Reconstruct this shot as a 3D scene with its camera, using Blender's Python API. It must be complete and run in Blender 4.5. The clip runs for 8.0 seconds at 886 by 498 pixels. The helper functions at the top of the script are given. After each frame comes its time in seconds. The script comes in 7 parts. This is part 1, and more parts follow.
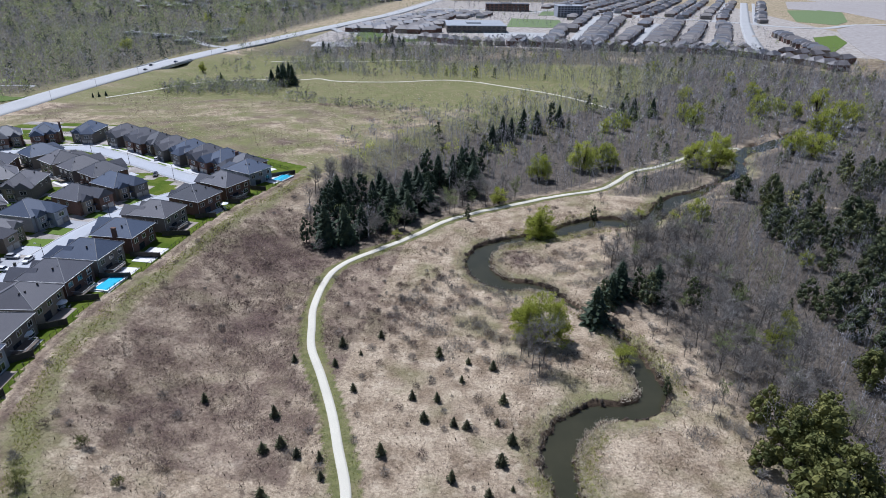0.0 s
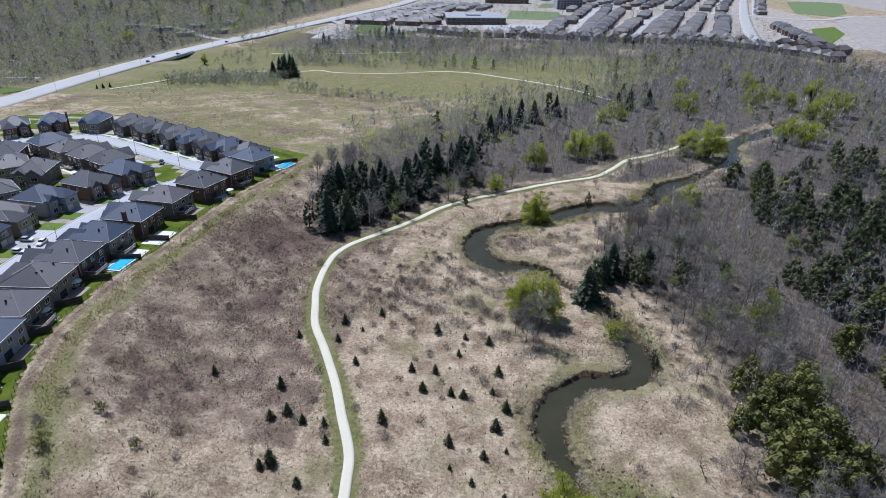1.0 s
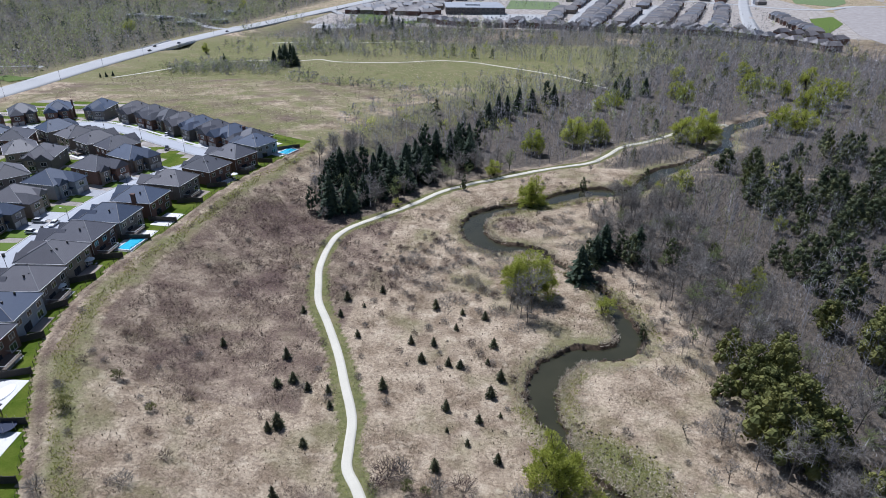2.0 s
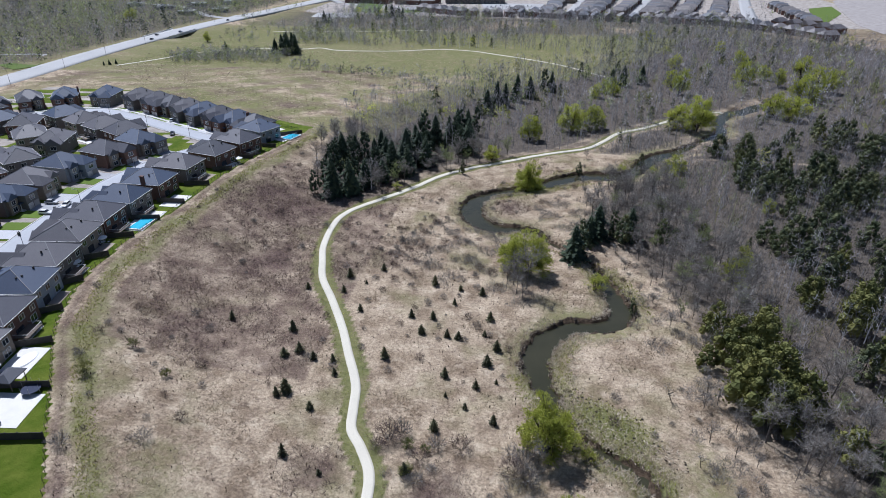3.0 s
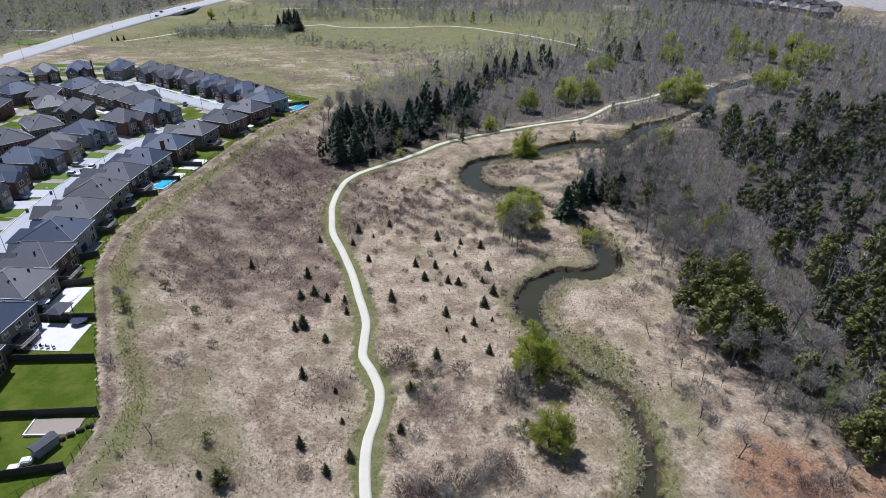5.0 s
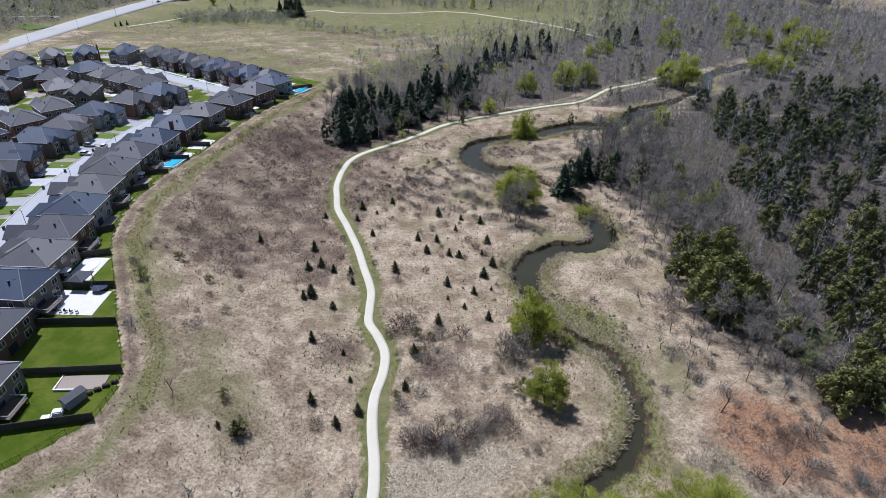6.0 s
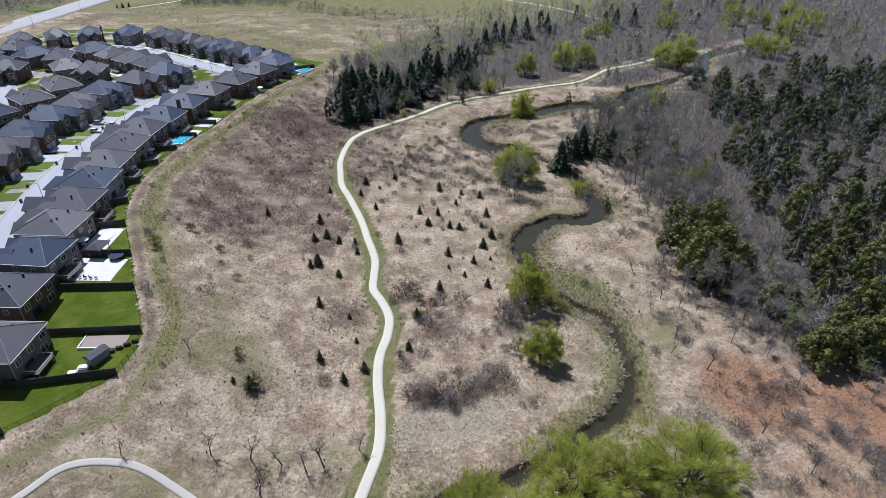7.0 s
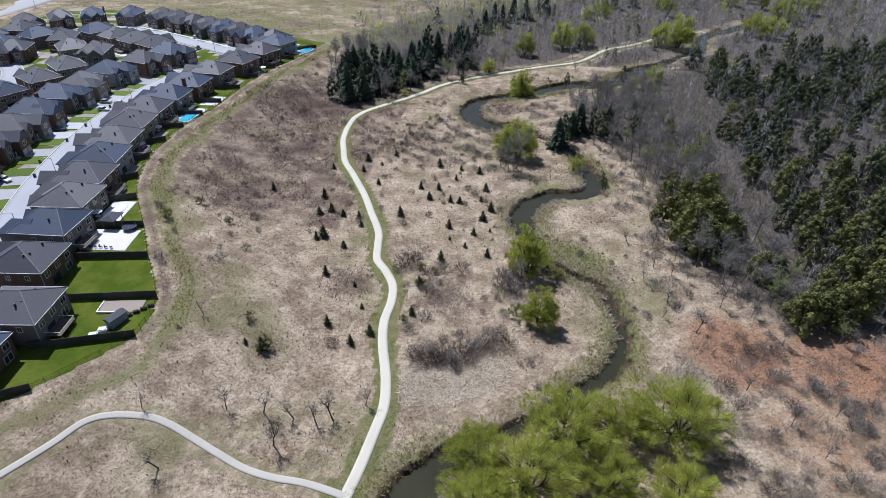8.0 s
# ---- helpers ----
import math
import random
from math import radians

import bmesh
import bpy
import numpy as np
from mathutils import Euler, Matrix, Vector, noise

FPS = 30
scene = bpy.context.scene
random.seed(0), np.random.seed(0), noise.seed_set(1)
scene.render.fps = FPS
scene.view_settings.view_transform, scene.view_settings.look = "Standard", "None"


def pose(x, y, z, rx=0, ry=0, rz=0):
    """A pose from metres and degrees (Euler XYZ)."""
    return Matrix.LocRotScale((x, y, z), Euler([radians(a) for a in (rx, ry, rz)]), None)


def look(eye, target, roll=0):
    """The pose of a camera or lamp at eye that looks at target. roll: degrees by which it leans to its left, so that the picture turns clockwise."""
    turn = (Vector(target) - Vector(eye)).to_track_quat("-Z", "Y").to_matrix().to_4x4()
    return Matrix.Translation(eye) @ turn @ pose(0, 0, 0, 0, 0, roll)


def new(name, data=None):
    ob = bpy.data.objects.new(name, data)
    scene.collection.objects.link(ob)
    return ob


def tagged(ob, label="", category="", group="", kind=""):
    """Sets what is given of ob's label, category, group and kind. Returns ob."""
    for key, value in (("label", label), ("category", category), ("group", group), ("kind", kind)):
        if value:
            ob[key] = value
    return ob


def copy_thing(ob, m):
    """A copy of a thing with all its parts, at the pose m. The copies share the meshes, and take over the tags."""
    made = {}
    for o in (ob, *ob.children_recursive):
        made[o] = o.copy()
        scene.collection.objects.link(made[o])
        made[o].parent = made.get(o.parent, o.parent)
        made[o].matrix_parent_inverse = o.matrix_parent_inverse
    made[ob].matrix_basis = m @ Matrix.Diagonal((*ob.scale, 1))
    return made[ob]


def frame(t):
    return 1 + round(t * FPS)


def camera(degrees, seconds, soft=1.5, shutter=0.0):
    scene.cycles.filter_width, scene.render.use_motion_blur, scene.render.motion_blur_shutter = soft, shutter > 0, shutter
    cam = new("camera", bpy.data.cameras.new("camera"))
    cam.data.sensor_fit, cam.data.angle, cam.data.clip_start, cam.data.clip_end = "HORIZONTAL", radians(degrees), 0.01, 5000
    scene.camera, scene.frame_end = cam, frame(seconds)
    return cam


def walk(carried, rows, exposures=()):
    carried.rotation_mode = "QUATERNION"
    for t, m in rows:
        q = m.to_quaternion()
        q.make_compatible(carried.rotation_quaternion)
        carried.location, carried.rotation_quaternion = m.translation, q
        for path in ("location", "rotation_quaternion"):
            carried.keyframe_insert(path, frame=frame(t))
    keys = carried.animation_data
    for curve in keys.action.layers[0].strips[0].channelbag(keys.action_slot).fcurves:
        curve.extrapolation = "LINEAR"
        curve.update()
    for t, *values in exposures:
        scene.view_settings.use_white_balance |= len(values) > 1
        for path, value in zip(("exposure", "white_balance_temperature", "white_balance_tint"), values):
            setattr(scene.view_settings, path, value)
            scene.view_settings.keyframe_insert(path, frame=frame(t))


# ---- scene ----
cam = camera(72.8, 8.0, soft=0.9)
PATH = [
    (0, (-0.871, 2.748, 95.457), (-1.13, 4.533, 94.594), 0.6),
    (0.5, (0.121, -1.158, 95.345), (-0.138, 0.624, 94.474), 0.6),
    (1, (1.033, -5.161, 95.267), (0.774, -3.385, 94.385), 0.5),
    (1.5, (1.882, -9.061, 95.242), (1.624, -7.291, 94.348), 0.5),
    (3, (4.038, -20.95, 95.148), (3.785, -19.199, 94.215), 0.6),
    (3.5, (4.643, -25.194, 95.081), (4.391, -23.449, 94.136), 0.6),
    (4, (5.17, -29.5, 95.021), (4.92, -27.762, 94.063), 0.6),
    (4.5, (5.74, -33.935, 94.911), (5.491, -32.204, 93.94), 0.6),
    (6, (7.096, -47.293, 94.602), (6.852, -45.588, 93.587), 0.6),
    (6.5, (7.486, -51.49, 94.578), (7.245, -49.796, 93.542), 0.6),
    (7, (7.905, -55.515, 94.573), (7.666, -53.833, 93.517), 0.6),
    (7.5, (8.215, -59.28, 94.555), (7.979, -57.61, 93.479), 0.6),
    (8, (8.491, -62.868, 94.52), (8.258, -61.212, 93.424), 0.6),
]
walk(cam, [(t, look(eye, target, roll)) for t, eye, target, roll in PATH], [(0.0, 0.05, 5520, 13), (8.0, 0.05, 5640, 14)])

# ---- light ----
SUN_TO = Vector((-0.40, 0.42, 0.84)).normalized()
world = bpy.data.worlds.new("sky")
scene.world = world
world.use_nodes = True
wn = world.node_tree
sky = wn.nodes.new("ShaderNodeTexSky")
sky.sky_type, sky.sun_disc = "NISHITA", False
sky.sun_elevation = math.asin(SUN_TO.z)
sky.sun_rotation = math.atan2(SUN_TO.x, SUN_TO.y)
wn.links.new(sky.outputs[0], wn.nodes["Background"].inputs[0])
wn.nodes["Background"].inputs[1].default_value = 0.058
sun_data = bpy.data.lights.new("sun", "SUN")
sun_data.energy, sun_data.angle, sun_data.color = 4.95, radians(0.55), (1.0, 0.96, 0.91)
sun = new("sun", sun_data)
sun.matrix_world = look(SUN_TO * 300, (0, 0, 0))


# ---- materials ----
def nodes_of(name):
    mat = bpy.data.materials.new(name)
    mat.use_nodes = True
    nt = mat.node_tree
    return mat, nt, nt.nodes["Principled BSDF"]


def add(nt, kind, **values):
    node = nt.nodes.new(kind)
    for key, value in values.items():
        if key in node.inputs.keys():
            node.inputs[key].default_value = value
    return node


def coords(nt):
    return nt.nodes.new("ShaderNodeTexCoord").outputs["Object"]


def noise_at(nt, vec, scale, detail=3.0, rough=0.55):
    n = add(nt, "ShaderNodeTexNoise", Scale=scale, Detail=detail, Roughness=rough)
    if vec is not None:
        nt.links.new(vec, n.inputs["Vector"])
    return n.outputs["Fac"]


def ramp(nt, fac, stops):
    r = nt.nodes.new("ShaderNodeValToRGB")
    el = r.color_ramp.elements
    while len(el) < len(stops):
        el.new(0.5)
    for e, (p, c) in zip(el, stops):
        e.position, e.color = p, (*c, 1)
    nt.links.new(fac, r.inputs[0])
    return r.outputs[0]


def grey(nt, fac, lo, hi):
    return ramp(nt, fac, [(lo, (0, 0, 0)), (hi, (1, 1, 1))])


def mix(nt, fac, a, b, mode="MIX"):
    m = nt.nodes.new("ShaderNodeMix")
    m.data_type, m.blend_type = "RGBA", mode
    for sock, val in ((m.inputs[0], fac), (m.inputs[6], a), (m.inputs[7], b)):
        if isinstance(val, (int, float)):
            sock.default_value = val
        elif isinstance(val, tuple):
            sock.default_value = (*val, 1)
        else:
            nt.links.new(val, sock)
    return m.outputs[2]


def bump(nt, bsdf, height, strength, distance):
    b = add(nt, "ShaderNodeBump", Strength=strength, Distance=distance)
    nt.links.new(height, b.inputs["Height"])
    nt.links.new(b.outputs[0], bsdf.inputs["Normal"])


def rough_material(name, dark, light, scale=1.0, rough=0.85, big=0.1, relief=0.02, metal=0.0, spread=0.0):
    """A surface whose colour wanders between two tones at a fine and a coarse scale, with a fine relief;
    spread: how far whole objects differ from one another."""
    mat, nt, bsdf = nodes_of(name)
    v = coords(nt)
    fine = noise_at(nt, v, scale * 6, 4, 0.65)
    wide = noise_at(nt, v, big, 2)
    col = mix(nt, grey(nt, fine, 0.3, 0.7), dark, light)
    mid = tuple((a + b) * 0.42 for a, b in zip(dark, light))
    col = mix(nt, grey(nt, wide, 0.45, 0.75), col, mix(nt, 0.5, col, mid))
    if spread:
        info = nt.nodes.new("ShaderNodeObjectInfo")
        tone = ramp(nt, info.outputs["Random"], [(0, (1 - spread,) * 3), (1, (1 + spread * 0.5,) * 3)])
        col = mix(nt, 1.0, col, tone, "MULTIPLY")
    nt.links.new(col, bsdf.inputs["Base Color"])
    bsdf.inputs["Roughness"].default_value = rough
    bsdf.inputs["Metallic"].default_value = metal
    if relief:
        bump(nt, bsdf, fine, 0.6, relief)
    return mat


def leaf_material(name, stops, clear=0.25, wide_scale=0.25):
    """Foliage or twigs: the tone varies from leaf to leaf, in clumps and from plant to plant."""
    mat, nt, bsdf = nodes_of(name)
    geo = nt.nodes.new("ShaderNodeNewGeometry")
    info = nt.nodes.new("ShaderNodeObjectInfo")
    n = noise_at(nt, coords(nt), wide_scale, 2)
    m1 = add(nt, "ShaderNodeMath")
    m1.operation = "MULTIPLY_ADD"
    nt.links.new(geo.outputs["Random Per Island"], m1.inputs[0])
    m1.inputs[1].default_value = 0.45
    nt.links.new(n, m1.inputs[2])
    m2 = add(nt, "ShaderNodeMath")
    m2.operation = "MULTIPLY_ADD"
    nt.links.new(info.outputs["Random"], m2.inputs[0])
    m2.inputs[1].default_value = 0.28
    nt.links.new(m1.outputs[0], m2.inputs[2])
    fac = add(nt, "ShaderNodeMapRange")
    fac.inputs["From Min"].default_value, fac.inputs["From Max"].default_value = 0.4, 1.2
    tone = nt.nodes.new("ShaderNodeAttribute")
    tone.attribute_name = "tone"
    m3 = add(nt, "ShaderNodeMath")
    m3.operation = "ADD"
    nt.links.new(tone.outputs["Fac"], m3.inputs[0])
    nt.links.new(m2.outputs[0], m3.inputs[1])
    nt.links.new(m3.outputs[0], fac.inputs["Value"])
    col = ramp(nt, fac.outputs[0], stops)
    nt.links.new(col, bsdf.inputs["Base Color"])
    bsdf.inputs["Roughness"].default_value = 0.75
    bsdf.inputs["Specular IOR Level"].default_value = 0.2
    if clear:
        tr = nt.nodes.new("ShaderNodeBsdfTranslucent")
        nt.links.new(col, tr.inputs[0])
        sh = nt.nodes.new("ShaderNodeMixShader")
        sh.inputs[0].default_value = clear
        nt.links.new(bsdf.outputs[0], sh.inputs[1])
        nt.links.new(tr.outputs[0], sh.inputs[2])
        nt.links.new(sh.outputs[0], nt.nodes["Material Output"].inputs[0])
    return mat


def ground_material():
    """Dry meadow; the cover attributes say where turf, brush, leaf-strewn woodland floor with painted tree shade, bare
    soil and bank mud lie.
    """
    mat, nt, bsdf = nodes_of("meadow_ground")
    v = coords(nt)
    n_fine = noise_at(nt, v, 1.5, 6, 0.8)
    n_clump = noise_at(nt, v, 0.55, 4, 0.65)
    n_wide = noise_at(nt, v, 0.045, 3, 0.6)
    n_patch = noise_at(nt, v, 0.14, 4, 0.6)
    straw = mix(nt, grey(nt, n_fine, 0.32, 0.68), (0.245, 0.185, 0.128), (0.69, 0.568, 0.412))
    tan = mix(nt, grey(nt, n_fine, 0.30, 0.70), (0.10, 0.072, 0.049), (0.415, 0.318, 0.217))
    dry = mix(nt, grey(nt, n_patch, 0.40, 0.62), straw, tan)
    dry = mix(nt, mix(nt, 1.0, grey(nt, n_clump, 0.56, 0.72), (0.75, 0.75, 0.75), "MULTIPLY"), dry, (0.14, 0.10, 0.075))
    n_mid = noise_at(nt, v, 0.32, 5, 0.7)
    dry = mix(nt, mix(nt, 1.0, grey(nt, n_mid, 0.54, 0.70), (0.6, 0.6, 0.6), "MULTIPLY"), dry, (0.125, 0.088, 0.068))
    dry = mix(nt, mix(nt, 1.0, grey(nt, noise_at(nt, v, 0.22, 4, 0.65), 0.56, 0.7), (0.7, 0.7, 0.7), "MULTIPLY"), dry, (0.6, 0.505, 0.375))
    dry = mix(nt, mix(nt, 1.0, grey(nt, n_wide, 0.52, 0.66), (0.55, 0.55, 0.55), "MULTIPLY"), dry, (0.17, 0.17, 0.07))
    cov = nt.nodes.new("ShaderNodeAttribute")
    cov.attribute_name = "cover"
    c1 = nt.nodes.new("ShaderNodeSeparateColor")
    nt.links.new(cov.outputs["Color"], c1.inputs[0])
    cov2 = nt.nodes.new("ShaderNodeAttribute")
    cov2.attribute_name = "cover_more"
    c2 = nt.nodes.new("ShaderNodeSeparateColor")
    nt.links.new(cov2.outputs["Color"], c2.inputs[0])

    def broken(channel, n, lo=0.25, hi=0.75):
        m = add(nt, "ShaderNodeMath")
        m.operation = "MULTIPLY_ADD"
        nt.links.new(n, m.inputs[0])
        m.inputs[1].default_value = 0.9
        m.inputs[2].default_value = -0.45
        a = add(nt, "ShaderNodeMath")
        a.operation = "ADD"
        nt.links.new(m.outputs[0], a.inputs[0])
        nt.links.new(channel, a.inputs[1])
        return grey(nt, a.outputs[0], lo, hi)

    brush = mix(nt, grey(nt, n_fine, 0.3, 0.7), (0.065, 0.045, 0.038), (0.225, 0.16, 0.13))
    # Leaf brown painted darker to hold the trees' shade on the floor.
    shaded_litter = mix(nt, grey(nt, n_clump, 0.35, 0.65), (0.07, 0.06, 0.05), (0.165, 0.14, 0.117))
    shaded_litter = mix(nt, grey(nt, n_fine, 0.5, 0.8), shaded_litter, (0.068, 0.06, 0.053))
    turf = mix(nt, grey(nt, n_clump, 0.3, 0.7), (0.12, 0.13, 0.05), (0.225, 0.215, 0.095))
    turf = mix(nt, grey(nt, n_patch, 0.5, 0.75), turf, (0.26, 0.215, 0.125))
    lawn = mix(nt, grey(nt, n_patch, 0.4, 0.6), (0.07, 0.11, 0.008), (0.12, 0.15, 0.02))
    soil = mix(nt, grey(nt, n_patch, 0.35, 0.65), (0.27, 0.24, 0.21), (0.45, 0.41, 0.37))
    mud = mix(nt, grey(nt, n_clump, 0.35, 0.65), (0.035, 0.026, 0.018), (0.11, 0.08, 0.055))
    rust = mix(nt, grey(nt, n_fine, 0.3, 0.7), (0.20, 0.105, 0.06), (0.50, 0.30, 0.185))
    col = mix(nt, broken(c1.outputs["Green"], n_patch), dry, brush)
    col = mix(nt, broken(c1.outputs["Blue"], n_patch), col, shaded_litter)
    col = mix(nt, broken(c1.outputs["Red"], n_clump), col, turf)
    col = mix(nt, broken(c2.outputs["Blue"], n_clump), col, rust)
    alpha = cov2.outputs["Alpha"]
    col = mix(nt, broken(alpha, n_clump), col, mud)
    col = mix(nt, grey(nt, c2.outputs["Red"], 0.45, 0.55), col, lawn)
    col = mix(nt, grey(nt, c2.outputs["Green"], 0.45, 0.55), col, soil)
    nt.links.new(col, bsdf.inputs["Base Color"])
    bsdf.inputs["Roughness"].default_value = 0.95
    bsdf.inputs["Specular IOR Level"].default_value = 0.1
    hs = mix(nt, 0.5, n_fine, n_clump)
    bump(nt, bsdf, hs, 1.0, 0.6)
    return mat


def water_material():
    mat, nt, bsdf = nodes_of("river_water")
    v = coords(nt)
    col = mix(nt, noise_at(nt, v, 0.08, 3), (0.022, 0.024, 0.014), (0.06, 0.055, 0.032))
    nt.links.new(col, bsdf.inputs["Base Color"])
    bsdf.inputs["Roughness"].default_value = 0.07
    bsdf.inputs["IOR"].default_value = 1.33
    bump(nt, bsdf, noise_at(nt, v, 1.6, 3), 0.25, 0.05)
    return mat


def roof_material(name, dark, light):
    """Asphalt shingles: thin courses, mottled tabs, a difference from house to house."""
    mat, nt, bsdf = nodes_of(name)
    v = coords(nt)
    wave = add(nt, "ShaderNodeTexWave", Scale=1.9, Distortion=0.6, Detail=1.0)
    wave.bands_direction = "Z"
    nt.links.new(v, wave.inputs["Vector"])
    n = noise_at(nt, v, 5.0, 4, 0.7)
    wide = noise_at(nt, v, 0.35, 3)
    col = mix(nt, grey(nt, n, 0.3, 0.7), dark, light)
    col = mix(nt, 0.25, col, mix(nt, wave.outputs["Fac"], dark, light))
    col = mix(nt, grey(nt, wide, 0.4, 0.8), col, mix(nt, 0.5, col, dark))
    info = nt.nodes.new("ShaderNodeObjectInfo")
    tone = ramp(nt, info.outputs["Random"], [(0, (0.78, 0.78, 0.80)), (1, (1.22, 1.2, 1.16))])
    col = mix(nt, 1.0, col, tone, "MULTIPLY")
    nt.links.new(col, bsdf.inputs["Base Color"])
    bsdf.inputs["Roughness"].default_value = 0.62
    bump(nt, bsdf, n, 0.5, 0.02)
    return mat


def glass_material():
    mat, nt, bsdf = nodes_of("window_glass")
    bsdf.inputs["Base Color"].default_value = (0.03, 0.035, 0.045, 1)
    bsdf.inputs["Roughness"].default_value = 0.06
    bsdf.inputs["Specular IOR Level"].default_value = 0.8
    return mat


GROUND = ground_material()
WATER = water_material()
TRAIL = rough_material("limestone_screenings", (0.52, 0.485, 0.395), (0.68, 0.64, 0.53), 1.5, 0.95, 0.15)
SIDE_TRAIL = rough_material("worn_screenings", (0.41, 0.385, 0.33), (0.56, 0.53, 0.46), 1.5, 0.95, 0.15)
ASPHALT = rough_material("weathered_asphalt", (0.33, 0.345, 0.375), (0.43, 0.445, 0.475), 1.2, 0.8, 0.08)
HIGHWAY = rough_material("highway_asphalt", (0.33, 0.328, 0.325), (0.44, 0.437, 0.43), 0.4, 0.85, 0.03)
CONCRETE = rough_material("concrete", (0.55, 0.54, 0.51), (0.68, 0.67, 0.63), 2.0, 0.9, 0.3)
DRIVE = rough_material("driveway_paving", (0.32, 0.33, 0.355), (0.55, 0.555, 0.575), 1.0, 0.85, 0.2, spread=0.4)
PATIO = rough_material("patio_slabs", (0.62, 0.60, 0.57), (0.76, 0.74, 0.71), 2.0, 0.85, 0.4)
PAVER = rough_material("worn_pavers", (0.28, 0.23, 0.19), (0.38, 0.32, 0.27), 2.0, 0.9, 0.4)
LAWN = rough_material("lawn_turf", (0.075, 0.13, 0.006), (0.12, 0.18, 0.012), 0.9, 0.95, 0.12, 0.04, spread=0.25)
FAR_LAWN = rough_material("dull_sports_turf", (0.10, 0.15, 0.05), (0.16, 0.21, 0.085), 0.3, 0.95, 0.05, 0.04)
BARE_SOIL = rough_material("graded_soil", (0.25, 0.225, 0.21), (0.40, 0.365, 0.34), 0.02, 0.95, 0.01, 0.1)
FLAT_ROOF = rough_material("flat_roof_membrane", (0.24, 0.26, 0.29), (0.34, 0.36, 0.39), 0.3, 0.8, 0.05)
ROOFS = [roof_material("shingles_grey_brown", (0.06, 0.062, 0.08), (0.11, 0.112, 0.135)),
         roof_material("shingles_slate_blue", (0.038, 0.056, 0.10), (0.072, 0.10, 0.16)),
         roof_material("shingles_charcoal", (0.04, 0.044, 0.06), (0.075, 0.08, 0.1)),
         roof_material("shingles_taupe", (0.09, 0.088, 0.10), (0.145, 0.142, 0.158))]
# Capping painted paler than the shingles for sun glint on ridges and hips.
RIDGE = rough_material("ridge_glint_capping", (0.17, 0.17, 0.18), (0.27, 0.27, 0.28), 3, 0.7, 0.5, 0.01)
# Lighter than ROOFS: the haze over the far town is painted in.
TOWN_ROOFS = [roof_material("hazed_brown_shingles", (0.125, 0.115, 0.118), (0.21, 0.195, 0.195)), roof_material("hazed_slate_shingles", (0.10, 0.11, 0.135), (0.175, 0.185, 0.215)),
              roof_material("hazed_charcoal_shingles", (0.075, 0.075, 0.085), (0.135, 0.135, 0.15)), roof_material("hazed_tan_shingles", (0.17, 0.155, 0.15), (0.26, 0.24, 0.23))]
WALLS = [rough_material("brick_red_brown", (0.115, 0.062, 0.046), (0.2, 0.115, 0.088), 3, 0.9, 0.5, spread=0.25),
         rough_material("brick_grey", (0.14, 0.125, 0.115), (0.22, 0.2, 0.185), 3, 0.9, 0.5, spread=0.2),
         rough_material("siding_pale_grey", (0.25, 0.27, 0.31), (0.34, 0.36, 0.40), 2, 0.8, 0.4, spread=0.2),
         rough_material("stone_buff", (0.19, 0.155, 0.125), (0.3, 0.25, 0.2), 3, 0.9, 0.6, spread=0.2)]
TRIM = rough_material("white_trim", (0.66, 0.66, 0.65), (0.76, 0.76, 0.75), 3, 0.6, 0.5, 0)
GARAGE = rough_material("garage_paint", (0.3, 0.27, 0.24), (0.62, 0.6, 0.57), 0.05, 0.6, 0.5, 0, spread=0.5)
GLASS = glass_material()
MUD = rough_material("bank_soil", (0.018, 0.013, 0.010), (0.075, 0.055, 0.04), 1.5, 0.95, 0.3, 0.05)
FENCE_WOOD = rough_material("fence_boards", (0.045, 0.04, 0.036), (0.10, 0.088, 0.078), 3, 0.85, 0.6, spread=0.25)
IRON = rough_material("black_iron", (0.012, 0.012, 0.013), (0.03, 0.03, 0.032), 4, 0.5, 1.0, 0)
STEEL = rough_material("galvanised_steel", (0.3, 0.3, 0.31), (0.45, 0.45, 0.46), 4, 0.5, 1.0, 0, metal=0.6)
DECKING = rough_material("deck_boards", (0.10, 0.075, 0.055), (0.2, 0.15, 0.11), 3, 0.8, 0.5)
POOL = rough_material("pool_water", (0.05, 0.42, 0.62), (0.10, 0.55, 0.72), 0.5, 0.06, 0.3, 0.01)
VINYL = rough_material("pool_liner_blue", (0.04, 0.16, 0.4), (0.07, 0.24, 0.52), 1, 0.5, 0.5, 0)
WHITE = rough_material("white_plastic", (0.7, 0.7, 0.7), (0.8, 0.8, 0.8), 2, 0.4, 0.5, 0)
DARK_CLOTH = rough_material("navy_cloth", (0.018, 0.024, 0.05), (0.04, 0.05, 0.09), 3, 0.9, 0.5)
RUBBER = rough_material("tyre_rubber", (0.012, 0.012, 0.012), (0.025, 0.025, 0.025), 3, 0.9, 0.5, 0)
PAINTS = [rough_material("car_white", (0.72, 0.72, 0.72), (0.78, 0.78, 0.78), 1, 0.25, 0.3, 0),
          rough_material("car_black", (0.012, 0.012, 0.014), (0.022, 0.022, 0.025), 1, 0.2, 0.3, 0),
          rough_material("car_blue", (0.03, 0.05, 0.11), (0.045, 0.07, 0.15), 1, 0.22, 0.3, 0),
          rough_material("car_silver", (0.4, 0.41, 0.42), (0.5, 0.51, 0.52), 1, 0.3, 0.3, 0, metal=0.5)]
